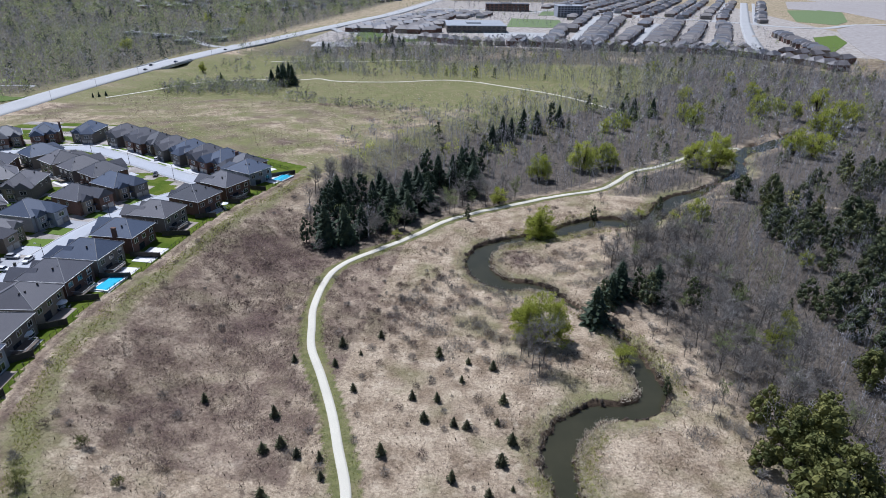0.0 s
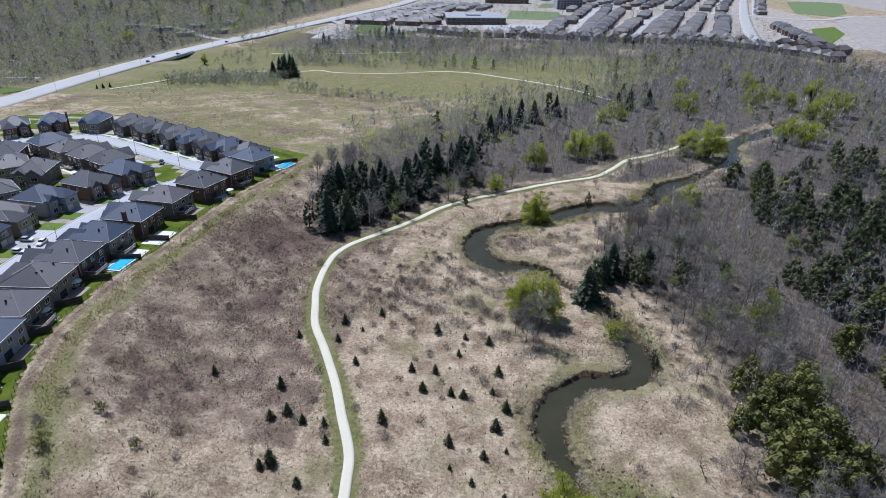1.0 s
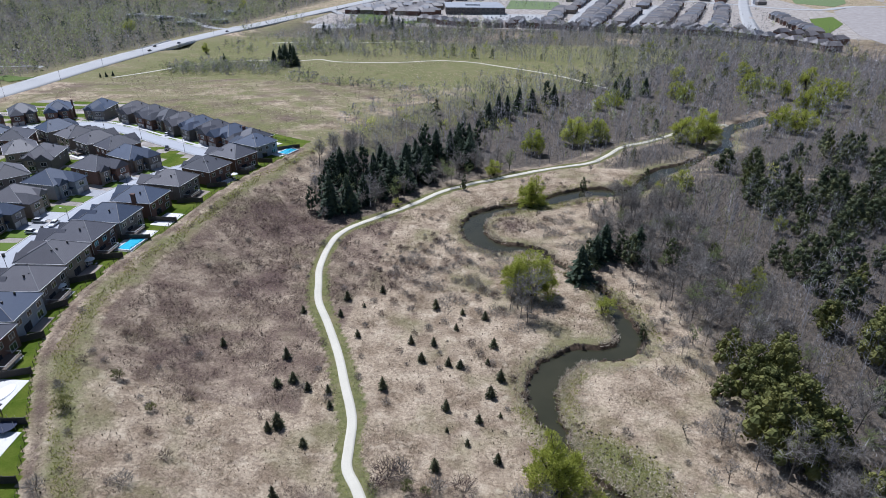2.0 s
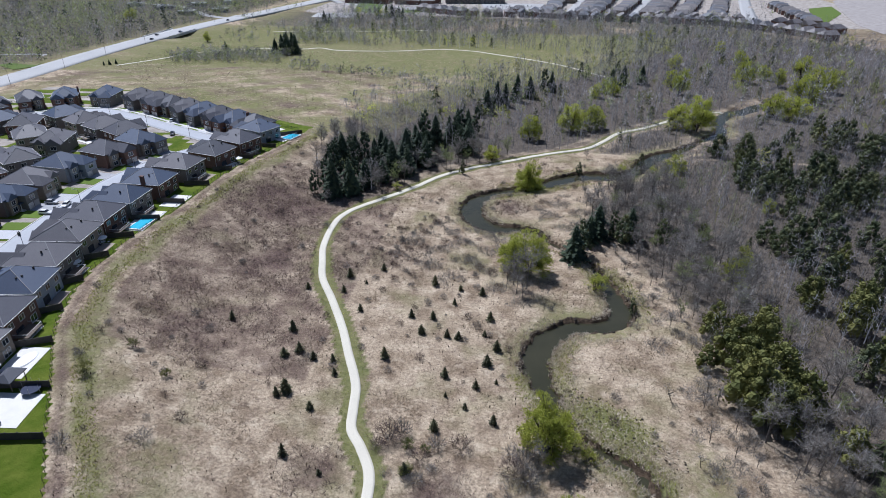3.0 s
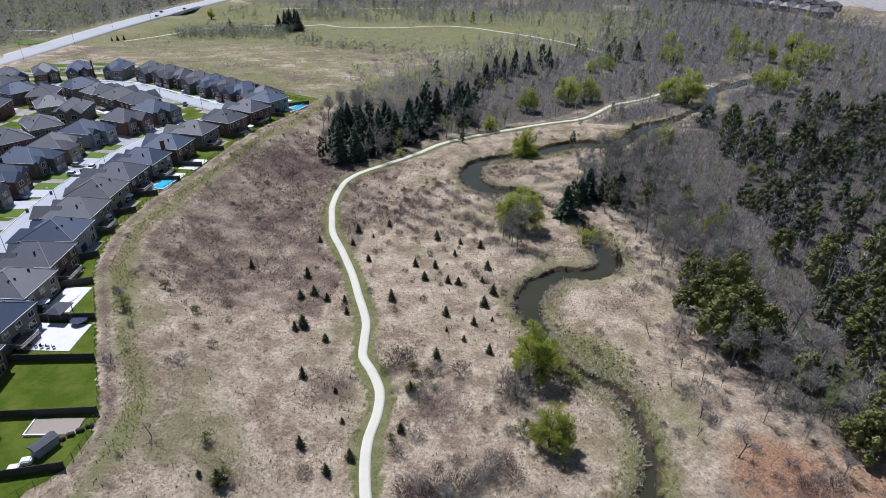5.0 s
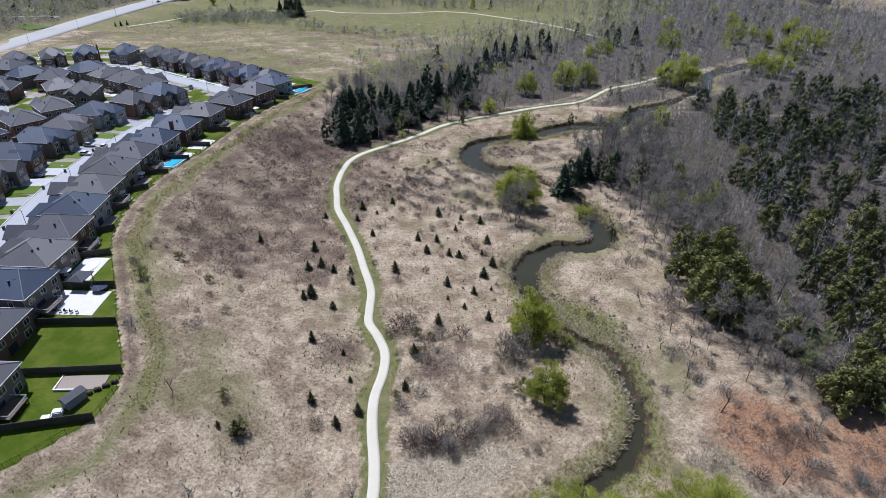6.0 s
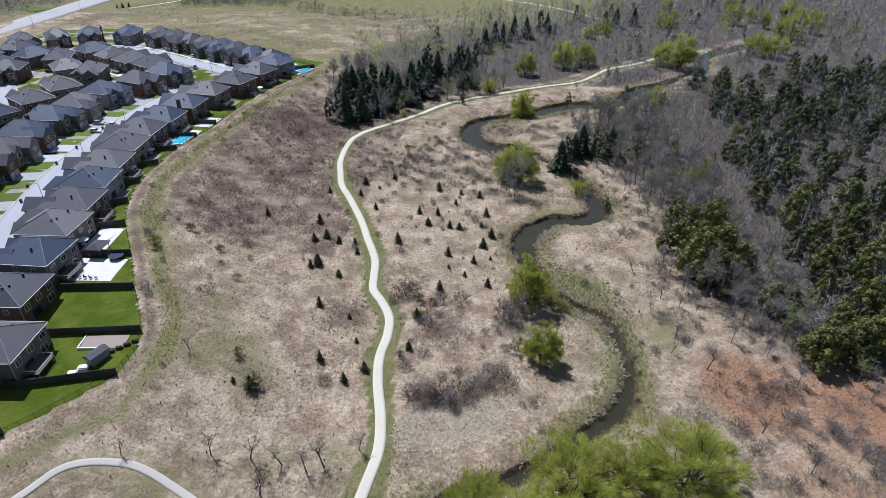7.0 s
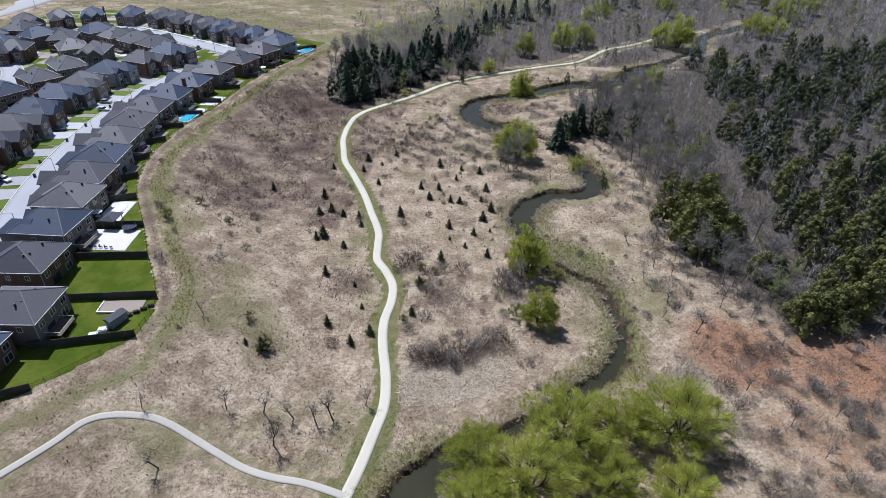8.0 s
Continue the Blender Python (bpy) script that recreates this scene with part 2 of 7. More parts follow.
BARK = rough_material("grey_bark", (0.10, 0.085, 0.073), (0.23, 0.2, 0.175), 3, 0.95, 0.5, 0.03, spread=0.3)
DARK_BARK = rough_material("dark_bark", (0.035, 0.028, 0.022), (0.08, 0.065, 0.05), 3, 0.95, 0.5, 0.03)
TWIGS = leaf_material("bare_twigs", [(0, (0.09, 0.081, 0.074)), (0.5, (0.208, 0.193, 0.176)), (1, (0.40, 0.378, 0.35))], 0.2)
# Cooler than TWIGS: the blue-grey cast of distant haze is painted in.
FAR_TWIGS = leaf_material("haze_grey_crowns", [(0, (0.09, 0.09, 0.096)), (0.5, (0.20, 0.198, 0.21)), (1, (0.37, 0.362, 0.375))], 0.2, 0.02)
BUDS = leaf_material("budding_twigs", [(0, (0.12, 0.15, 0.075)), (0.5, (0.225, 0.265, 0.115)), (1, (0.36, 0.40, 0.17))], 0.35)
SPRUCE = leaf_material("spruce_needles", [(0, (0.022, 0.034, 0.024)), (0.6, (0.045, 0.066, 0.042)), (1, (0.085, 0.115, 0.062))], 0.15)
PINE = leaf_material("pine_needles", [(0, (0.034, 0.048, 0.033)), (0.5, (0.092, 0.112, 0.06)), (1, (0.19, 0.20, 0.09))], 0.25)
YOUNG = leaf_material("young_spruce_needles", [(0, (0.03, 0.03, 0.02)), (0.5, (0.075, 0.078, 0.042)), (1, (0.15, 0.145, 0.07))], 0.15)
CEDAR = leaf_material("cedar_sprays", [(0, (0.06, 0.075, 0.03)), (0.5, (0.135, 0.148, 0.05)), (1, (0.255, 0.25, 0.08))], 0.3)
WILLOW = leaf_material("willow_leaves", [(0, (0.19, 0.225, 0.04)), (0.5, (0.38, 0.41, 0.075)), (1, (0.57, 0.585, 0.14))], 0.5)
STRAW = leaf_material("dry_grass_blades", [(0, (0.19, 0.142, 0.092)), (0.5, (0.36, 0.285, 0.195)), (1, (0.54, 0.445, 0.315))], 0.15, 0.08)
REED = leaf_material("pale_reeds", [(0, (0.38, 0.32, 0.23)), (0.5, (0.55, 0.475, 0.365)), (1, (0.7, 0.62, 0.49))], 0.15, 0.08)
BRUSH = leaf_material("red_brown_brush", [(0, (0.075, 0.05, 0.045)), (0.5, (0.14, 0.1, 0.088)), (1, (0.22, 0.165, 0.145))], 0.0, 0.1)
RUSTY = leaf_material("dead_fern_fronds", [(0, (0.16, 0.08, 0.045)), (0.5, (0.36, 0.205, 0.12)), (1, (0.56, 0.36, 0.235))], 0.1, 0.1)
WEED = leaf_material("dark_stalks", [(0, (0.03, 0.02, 0.014)), (1, (0.09, 0.06, 0.04))], 0.0)
SEDGE = leaf_material("green_sedge", [(0, (0.11, 0.135, 0.022)), (0.5, (0.25, 0.265, 0.05)), (1, (0.43, 0.41, 0.12))], 0.3, 0.15)


# ---- mesh helpers ----
def link_mesh(name, verts, faces, material, parent=None, smooth=False, label=""):
    me = bpy.data.meshes.new(name)
    me.from_pydata([tuple(p) for p in verts] if not isinstance(verts, np.ndarray) else verts.tolist(), [],
                   faces if not isinstance(faces, np.ndarray) else faces.tolist())
    me.materials.append(material)
    if smooth:
        me.shade_smooth()
    ob = new(name, me)
    if parent is not None:
        ob.parent = parent
    if label:
        ob["label"] = label
    return ob


def part(name, bm, material, parent=None, label=""):
    """Links a bmesh as one mesh object under a thing or a part."""
    me = bpy.data.meshes.new(name)
    bm.to_mesh(me)
    bm.free()
    me.materials.append(material)
    ob = new(name, me)
    if parent is not None:
        ob.parent = parent
    if label:
        ob["label"] = label
    return ob


def empty(name, m=None):
    ob = new(name)
    ob.empty_display_size = 0.2
    if m is not None:
        ob.matrix_basis = m
    return ob


def box(bm, x0, x1, y0, y1, z0, z1):
    vs = [bm.verts.new((x, y, z)) for z in (z0, z1) for x, y in ((x0, y0), (x1, y0), (x1, y1), (x0, y1))]
    for f in ((3, 2, 1, 0), (4, 5, 6, 7), (0, 1, 5, 4), (1, 2, 6, 5), (2, 3, 7, 6), (3, 0, 4, 7)):
        bm.faces.new([vs[i] for i in f])
    return bm


def boxed(*sizes):
    bm = bmesh.new()
    for s in sizes:
        box(bm, *s)
    return bm


def tube(bm, a, b, ra, rb, sides=5):
    """A tapered round bar from a to b."""
    a, b = Vector(a), Vector(b)
    d = (b - a).normalized()
    u = d.orthogonal().normalized()
    w = d.cross(u)
    rings = []
    for p, r in ((a, ra), (b, rb)):
        rings.append([bm.verts.new(p + (u * math.cos(k * math.tau / sides) + w * math.sin(k * math.tau / sides)) * r) for k in range(sides)])
    for k in range(sides):
        bm.faces.new((rings[0][k], rings[0][(k + 1) % sides], rings[1][(k + 1) % sides], rings[1][k]))
    bm.faces.new(rings[1])


def spline(pts, n):
    """A smooth line through the points, n steps to each stretch."""
    p = np.array(pts, float)
    out = []
    for i in range(len(p) - 1):
        a, b, c, d = p[max(i - 1, 0)], p[i], p[i + 1], p[min(i + 2, len(p) - 1)]
        for k in range(n):
            t = k / n
            out.append(0.5 * (2 * b + (c - a) * t + (2 * a - 5 * b + 4 * c - d) * t * t + (3 * b - a - 3 * c + d) * t ** 3))
    out.append(p[-1])
    return np.array(out)


def near(P, line):
    """Distance of the points from a line, the side (+1: right of its way) and the length along it."""
    best, side, along, s0 = np.full(len(P), 1e9), np.zeros(len(P)), np.zeros(len(P)), 0.0
    for a, b in zip(line[:-1, :2], line[1:, :2]):
        d = b - a
        length = math.hypot(*d)
        if length < 1e-6:
            continue
        t = np.clip(((P - a) @ d) / length ** 2, 0, 1)
        q = P - (a + t[:, None] * d)
        r = np.hypot(q[:, 0], q[:, 1])
        m = r < best
        best[m], side[m], along[m] = r[m], np.sign(d[1] * q[m, 0] - d[0] * q[m, 1]), s0 + t[m] * length
        s0 += length
    return best, side, along


def ease(a, b, x):
    t = np.clip((x - a) / (b - a), 0, 1)
    return t * t * (3 - 2 * t)


def inside(P, poly):
    hit = np.zeros(len(P), bool)
    for (x0, y0), (x1, y1) in zip(poly, poly[1:] + poly[:1]):
        c = (y0 > P[:, 1]) != (y1 > P[:, 1])
        xs = x0 + (P[:, 1] - y0) / ((y1 - y0) or 1e-9) * (x1 - x0)
        hit ^= c & (P[:, 0] < xs)
    return hit


def ripple(x, y, scale, seed=0.0):
    """A cheap smooth unevenness between -1 and 1."""
    x, y = np.asarray(x) * scale, np.asarray(y) * scale
    return (np.sin(x * 1.3 + 2.1 * np.sin(y * 0.7 + seed) + seed) + np.sin(y * 1.7 + 1.9 * np.sin(x * 0.9 + 2 * seed)) + np.sin((x + y) * 2.3 + seed * 3) * 0.6) / 2.6


# ---- the lie of the land ----
FENCE_LINE = [(-120, -40), (-100, -12), (-84, 9), (-77, 18), (-71.5, 27), (-74, 39), (-83.5, 52), (-93, 66), (-103, 79.5), (-110, 92),
              (-115.5, 110), (-117, 131), (-116, 146), (-115, 158), (-115, 180), (-113.5, 200), (-110.5, 216), (-107, 232), (-104, 256)]
CREST = spline([(-400, -500), (-180, -130)] + FENCE_LINE + [(-99, 280), (-86, 320), (-60, 370), (-26, 420), (30, 480), (90, 580), (150, 800), (200, 1400)], 3)
REAR = spline(FENCE_LINE, 5)
RIVER = spline([(-48, -150, 4), (-52, -110, 4), (-40, -68, 4), (-22, -30, 4), (-9, -6, 4.2), (-4, 4, 4.2), (3, 13, 2.0), (14, 20, 1.6), (24, 30, 1.5), (32, 38, 1.9), (35.5, 47, 1.5), (35.2, 58, 1.3), (31.5, 69, 1.5),
                (25, 73, 1.5), (18, 80, 0.9), (13, 91, 2.2), (10, 102, 3.7), (13, 112, 3.7), (20, 119, 3.2), (29, 121, 3.0), (34, 127, 3.4), (33, 136, 3.0),
                (30, 148, 1.7), (25, 160, 1.0), (16, 168, 1.0), (6, 178, 2.2), (-5, 178, 3.8), (-13, 184, 4.4), (-16, 195, 4.4), (-13, 206, 3.8), (-5, 213, 3.0),
                (9, 221, 3.4), (18, 229, 4.6), (30, 237, 5.2), (44, 239.5, 4.8), (53, 247, 3.6), (60, 261, 4.6), (69, 273, 4.4), (78, 281, 3.2), (90, 296, 1.6)], 6)
RIVER_FAR = spline([(92, 300, 1.6), (104, 312, 3.0), (109, 322, 3.0), (112, 338, 2.4), (118, 354, 3.6), (130, 367, 5.0), (141, 377, 4.0), (155, 396, 2.6), (172, 414, 1.5)], 6)
TRAIL_LINE = spline([(-66, -150), (-68, -110), (-56, -70), (-38, -46), (-26, -26), (-18.5, -6), (-16.6, 2), (-15.4, 13), (-15, 20), (-16.5, 28), (-19.5, 38), (-21, 46), (-21, 54), (-22.2, 61), (-25.5, 67),
                     (-29, 72), (-30.3, 78), (-32, 86), (-37, 97), (-42, 108), (-49, 121), (-55.5, 132), (-59, 142), (-62.3, 153), (-64, 167), (-63.5, 177),
                     (-60, 186), (-52, 196.5), (-43, 209), (-33, 225), (-21, 238), (-9, 247), (0, 254), (12, 263), (33, 276), (43, 290), (52, 306), (65, 316), (78, 329), (92, 345), (108, 358), (128, 366)], 6)
SIDE_LINE = spline([(-17, -1.2), (-24.9, 0.2), (-31.3, 0.4), (-37.2, 1.5), (-43.7, 3.7), (-49, 5.6), (-54.3, 7.3), (-59.2, 7.9), (-65.4, 6.8), (-69.6, 4.3), (-72.4, -0.9), (-75.5, -6), (-82, -16), (-92, -30)], 6)
FAR_TRAIL = spline([(58, 452), (40, 467), (7, 496), (-31, 520), (-52, 532), (-82, 535), (-118, 518), (-166, 511), (-187, 520), (-200, 512), (-230, 508), (-260, 493), (-285, 472), (-299, 431), (-309, 405)], 4)
HIGHWAY_LINE = spline([(-333, 60), (-338, 200), (-344, 347), (-348, 403), (-351, 471), (-350, 558), (-343, 659), (-332, 736), (-316, 865), (-294, 1053), (-274, 1221), (-262, 1589), (-240, 2400)], 6)
WATER_Z = -1.25


def plateau(y):
    return np.interp(y, [-500, -60, 10, 38, 55, 80, 200, 260, 330, 450, 700], [2, 3.5, 5, 6.7, 8.3, 9.2, 9.0, 8.0, 6.0, 2.0, 1.0])


def shore(P, lines):
    """Distance from the nearest shoreline of lines of x, y, half width: negative in the water."""
    best = np.full(len(P), 1e9)
    for line in lines:
        for a, b in zip(line[:-1], line[1:]):
            d = b[:2] - a[:2]
            t = np.clip(((P - a[:2]) @ d) / (d @ d), 0, 1)
            q = P - (a[:2] + t[:, None] * d)
            best = np.minimum(best, np.hypot(q[:, 0], q[:, 1]) - (a[2] + t * (b[2] - a[2])))
    return best


FX, FY = np.arange(-130, 232, 1.25), np.arange(-152, 472, 1.25)
FP = np.stack([g.ravel() for g in np.meshgrid(FX, FY)], -1)
FIELD_RIVER = shore(FP, (RIVER[::2], RIVER_FAR[::2])).reshape(len(FY), len(FX))
FIELD_TRAIL = np.minimum(near(FP, TRAIL_LINE[::2])[0], near(FP, SIDE_LINE[::2])[0]).reshape(len(FY), len(FX))


def looked_up(field, P):
    u, v = (P[:, 0] - FX[0]) / 1.25, (P[:, 1] - FY[0]) / 1.25
    ok = (u >= 0) & (v >= 0) & (u < len(FX) - 1) & (v < len(FY) - 1)
    u, v = np.where(ok, u, 0), np.where(ok, v, 0)
    i, j = u.astype(int), v.astype(int)
    f, g = u - i, v - j
    out = (field[j, i] * (1 - f) + field[j, i + 1] * f) * (1 - g) + (field[j + 1, i] * (1 - f) + field[j + 1, i + 1] * f) * g
    return np.where(ok, out, 99.0)


def river_gap(P):
    return looked_up(FIELD_RIVER, P) + 0.7 * ripple(P[:, 0], P[:, 1], 0.7, 1.0)


def trail_gap(P):
    return looked_up(FIELD_TRAIL, P)


def highway_gap(P):
    out = np.full(len(P), 999.0)
    m = (P[:, 0] < -180) & (P[:, 0] > -440)
    if m.any():
        out[m] = near(P[m], HIGHWAY_LINE[::2])[0]
    return out


def land(x, y):
    x, y = np.atleast_1d(np.asarray(x, float)), np.atleast_1d(np.asarray(y, float))
    P = np.stack([x, y], -1)
    d, s, _ = near(P, CREST)
    rise = 1 - ease(-1, 44, d * np.where(s > 0, 1, -1))
    z = plateau(y) * rise
    calm = np.clip(1 - rise * 1.6, 0, 1)
    z = z + calm * (0.25 * ripple(x, y, 0.06) + 0.12 * ripple(x, y, 0.25, 2.0))
    hw = highway_gap(P)
    bank = (1 - ease(13, 30, hw)) * (1 - (1 - ease(18, 24, np.abs(y - 552))))
    z = z * (1 - bank) + bank * 5.0
    g = river_gap(P)
    z = z - 2.5 * (1 - ease(-1.7, 0.35, g)) - 0.35 * (1 - ease(0, 9, g))
    return z


def up(x, y):
    return float(land(x, y)[0])


# ---- ground ----
def steps(lo, hi, fine, far_lo, far_hi, grow=1.13):
    mid = list(np.arange(lo, hi + 1e-6, fine))
    left, right, d = [], [], fine
    p = lo
    while p > far_lo:
        d = min(d * grow, 260)
        p -= d
        left.append(p)
    p, d = hi, fine
    while p < far_hi:
        d = min(d * grow, 260)
        p += d
        right.append(p)
    return np.array(left[::-1] + mid + right)


def build_ground():
    xs, ys = steps(-124, 100, 1.2, -4700, 4700), steps(-14, 292, 1.2, -4700, 4700, 1.06)
    X, Y = np.meshgrid(xs, ys)
    x, y = X.ravel(), Y.ravel()
    P = np.stack([x, y], -1)
    z = land(x, y)
    n, m = len(ys), len(xs)
    idx = np.arange(n * m).reshape(n, m)
    faces = np.stack([idx[:-1, :-1], idx[:-1, 1:], idx[1:, 1:], idx[1:, :-1]], -1).reshape(-1, 4)
    ground = link_mesh("ground", np.stack([x, y, z], -1), faces, GROUND, smooth=True)
    tagged(ground, "dry straw-coloured meadow rising to a low crest beside houses", "ground", kind="structure")
    rear, side, _ = near(P, CREST)
    s = rear * np.where(side > 0, 1, -1)
    trail = trail_gap(P)
    gap = river_gap(P)
    wob = ripple(x, y, 0.12, 3.0)
    turf = np.where(trail < 3.2 + 0.8 * wob, np.where((x < -21) & (y < 14), 0.42, 0.9), 0.0)
    turf = np.maximum(turf, 0.66 * np.exp(-((s - 7 - 2.5 * wob) / 4.0) ** 2) * (y > -30) * (y < 262))
    turf = np.maximum(turf, 0.6 * np.exp(-np.maximum(gap - 2, 0) / 5) * (ripple(x, y, 0.045, 5.0) > -0.2))
    turf = np.maximum(turf, 0.58 * np.exp(-(np.hypot(x - 45, (y - 66) * 0.4) / 7) ** 2))
    turf = np.maximum(turf, 1.0 * np.exp(-(np.hypot((x - 24) * 0.8 + (y - 81) * 0.35, (y - 81)) / 10) ** 2))
    turf = np.maximum(turf, 0.8 * np.exp(-np.maximum(gap - 1, 0) / 4.5) * (y > 28) * (y < 78))
    turf = np.maximum(turf, 0.5 * np.exp(-(np.hypot(x + 62, y - 53) / 9) ** 2))
    field = (s < 30) & (y > 262) & (y < 640) & (x > -330)
    turf = np.where(field, np.maximum(turf, 0.52 + 0.15 * ripple(x, y, 0.02, 1.0) + 0.3 * ripple(x, y, 0.14, 6.0) * (y < 420) + 0.25 * (y > 420)), turf)
    turf = np.where((y > 250) & (y < 262) & (x < -95), 0.6, turf)
    turf = np.where((x < -380) | (y > 640), np.maximum(turf, 0.35), turf)
    brush = 0.8 * np.exp(-(np.hypot((x + 84) * 0.9, y - 180) / 26) ** 2)
    brush = np.maximum(brush, 0.75 * np.exp(-(np.hypot(x + 76, y - 138) / 20) ** 2))
    brush = np.maximum(brush, 0.68 * np.exp(-(np.hypot(x + 80, y - 99) / 15) ** 2))
    brush = np.maximum(brush, 0.52 * (s > 10) * (x < -44) * (y > 85) * (y < 215))
    brush = np.maximum(brush, 0.6 * np.exp(-(np.hypot(x + 34, y - 60) / 8) ** 2))
    brush = np.maximum(brush, 0.62 * np.exp(-(np.hypot(x + 8, y - 58) / 9) ** 2))
    brush = np.maximum(brush, 0.7 * np.exp(-(np.hypot((x + 1) * 0.8, y - 196) / 7) ** 2))
    brush = np.maximum(brush, 0.5 * np.exp(-(np.hypot((x + 38), y - 150) / 12) ** 2))
    brush = np.maximum(brush, np.where(field & (y < 430), 0.40 + 0.3 * ripple(x, y, 0.03, 8.0) + 0.35 * ripple(x, y, 0.11, 3.0), 0))
    brush = np.maximum(brush, 0.72 * np.exp(-(np.hypot((x + 128) * 0.55 + (y - 305) * 0.3, y - 305) / 17) ** 2))
    brush = np.maximum(brush, 0.6 * np.exp(-(np.hypot((x + 150) * 0.3, y - 375) / 10) ** 2))
    brush = np.maximum(brush, 0.62 * np.exp(-(np.hypot((x + 240) * 0.22, y - 470) / 16) ** 2))
    brush = np.maximum(brush, np.where((y > 540) & (y < 800) & (x > -330), 0.55 + 0.2 * ripple(x, y, 0.05, 2.0), 0))
    wood = np.mean([wooded(P + np.array(o)) for o in ((0, 0), (7, 0), (-7, 0), (0, 7), (0, -7), (12, 5), (-12, -5))], axis=0) * 0.95
    town = (y > 790) & (y < 1700) & (x > -290) & (x < 480)
    wood = np.where(town, 0.0, wood)
    lawn = (homes(P) & ((x > -135) | (ripple(x, y, 0.22, 2.5) > -0.05))).astype(float)
    yards = homes(P) & (x <= -135) & (lawn == 0)
    soil = yards * 1.0
    soil = np.maximum(soil, 0.9 * (town & (lawn == 0)))
    soil = np.maximum(soil, inside(P, [(690, 700), (640, 1150), (900, 2500), (2500, 2500), (2200, 1300), (1500, 700)]) * (1 - lawn))
    hw = highway_gap(P)
    turf = np.where((hw < 34) & (hw > 11), 0.62 + 0.2 * ripple(x, y, 0.1, 2.0), turf)
    brush = np.where((s > 0) & (s < 9) & (y > 25) & (y < 250), np.maximum(brush, 0.62 * np.exp(-((s - 2.0) / 1.5) ** 2)), brush)
    rust = 1.1 * np.exp(-(np.hypot((x - 61) * 1.2 + (y - 48) * 0.15, y - 48) / 13) ** 2)
    rust = np.maximum(rust, 1.0 * np.exp(-(np.hypot((x - 86), (y - 46) * 1.2) / 16) ** 2))
    rust = np.maximum(rust, 0.55 * np.exp(-(np.hypot((x - 72), y - 24) / 16) ** 2))
    rust = np.maximum(rust, np.where((x > 68) & (y < 60), 0.42 + 0.25 * ripple(x, y, 0.09, 4.0), 0))
    mud = np.where(gap < 0.75, 1.0, 0.0) * np.where(gap > -3, 1, 0.6)
    for name, layers in (("cover", (turf, brush, wood, np.ones(len(x)))), ("cover_more", (lawn, soil, rust, mud))):
        at = ground.data.attributes.new(name, "FLOAT_COLOR", "POINT")
        at.data.foreach_set("color", np.stack(layers, -1).astype(np.float32).ravel())
    return ground


EDGE = [(-60, 118), (-10, 112), (36, 104), (50, 98), (62, 72), (88, 57), (130, 52), (150, 47), (172, 33), (190, 26), (224, 36), (242, 62), (252, 74), (268, 84)]


def wooded(P):
    """Where woodland stands."""
    x, y = P[:, 0], P[:, 1]
    e = np.interp(y, [b for b, a in [(q[0], q[1]) for q in EDGE]], [q[1] for q in EDGE])
    right = (x > e + 4 * ripple(x, y, 0.08, 4.0)) & (y < 268) & (x < 420)
    west = np.interp(y, [188, 200, 233, 305, 357, 416, 473, 530, 600, 800], [-74, -82, -92, -90, -63, -30, 22, 70, 100, 130])
    east = np.interp(y, [188, 196, 210, 225, 240, 255, 268, 280], [-66, -58, -49, -39, -25, -6, 20, 400])
    band = (x > west) & (x < east) & (y > 188) & (y < 800)
    far = (y > 545) & (y < 790) & (x > -230) & (x < 330) & (ripple(x, y, 0.03, 2.0) > -0.35)
    left = (x < -366) & (y > 120)
    beyond = (y > 1500) & (x > -280) & (x < 500)
    rd = highway_gap(P)
    close = (np.abs(x + 250) < 70) & (y > 640) & (y < 800)
    fp = near(P, FAR_TRAIL[::2])[0] > np.where(x > 0, 2.2, 5)
    t = trail_gap(P) > np.where(y > 335, 0.6, np.where(y > 300, 2.4, 4.5))
    open_soil = ~inside(P, [(255, 700), (330, 620), (430, 560), (700, 400), (3000, 400), (3000, 2500), (260, 2500)])
    return (right | (band & open_soil) | (far & open_soil) | (left & (rd > 15)) | (beyond & open_soil) | (close & (rd > 24))) & fp & t & (river_gap(P) > 2.5)


def homes(P):
    """The lots of the estate: everything behind the rear fence line, up to the field."""
    d, s, along = near(P, CREST)
    north = P[:, 1] < 262 + (-104 - P[:, 0]) * 0.42
    north &= P[:, 1] < 322
    return (s < 0) & north & (P[:, 0] > -305) & (P[:, 1] > -40)


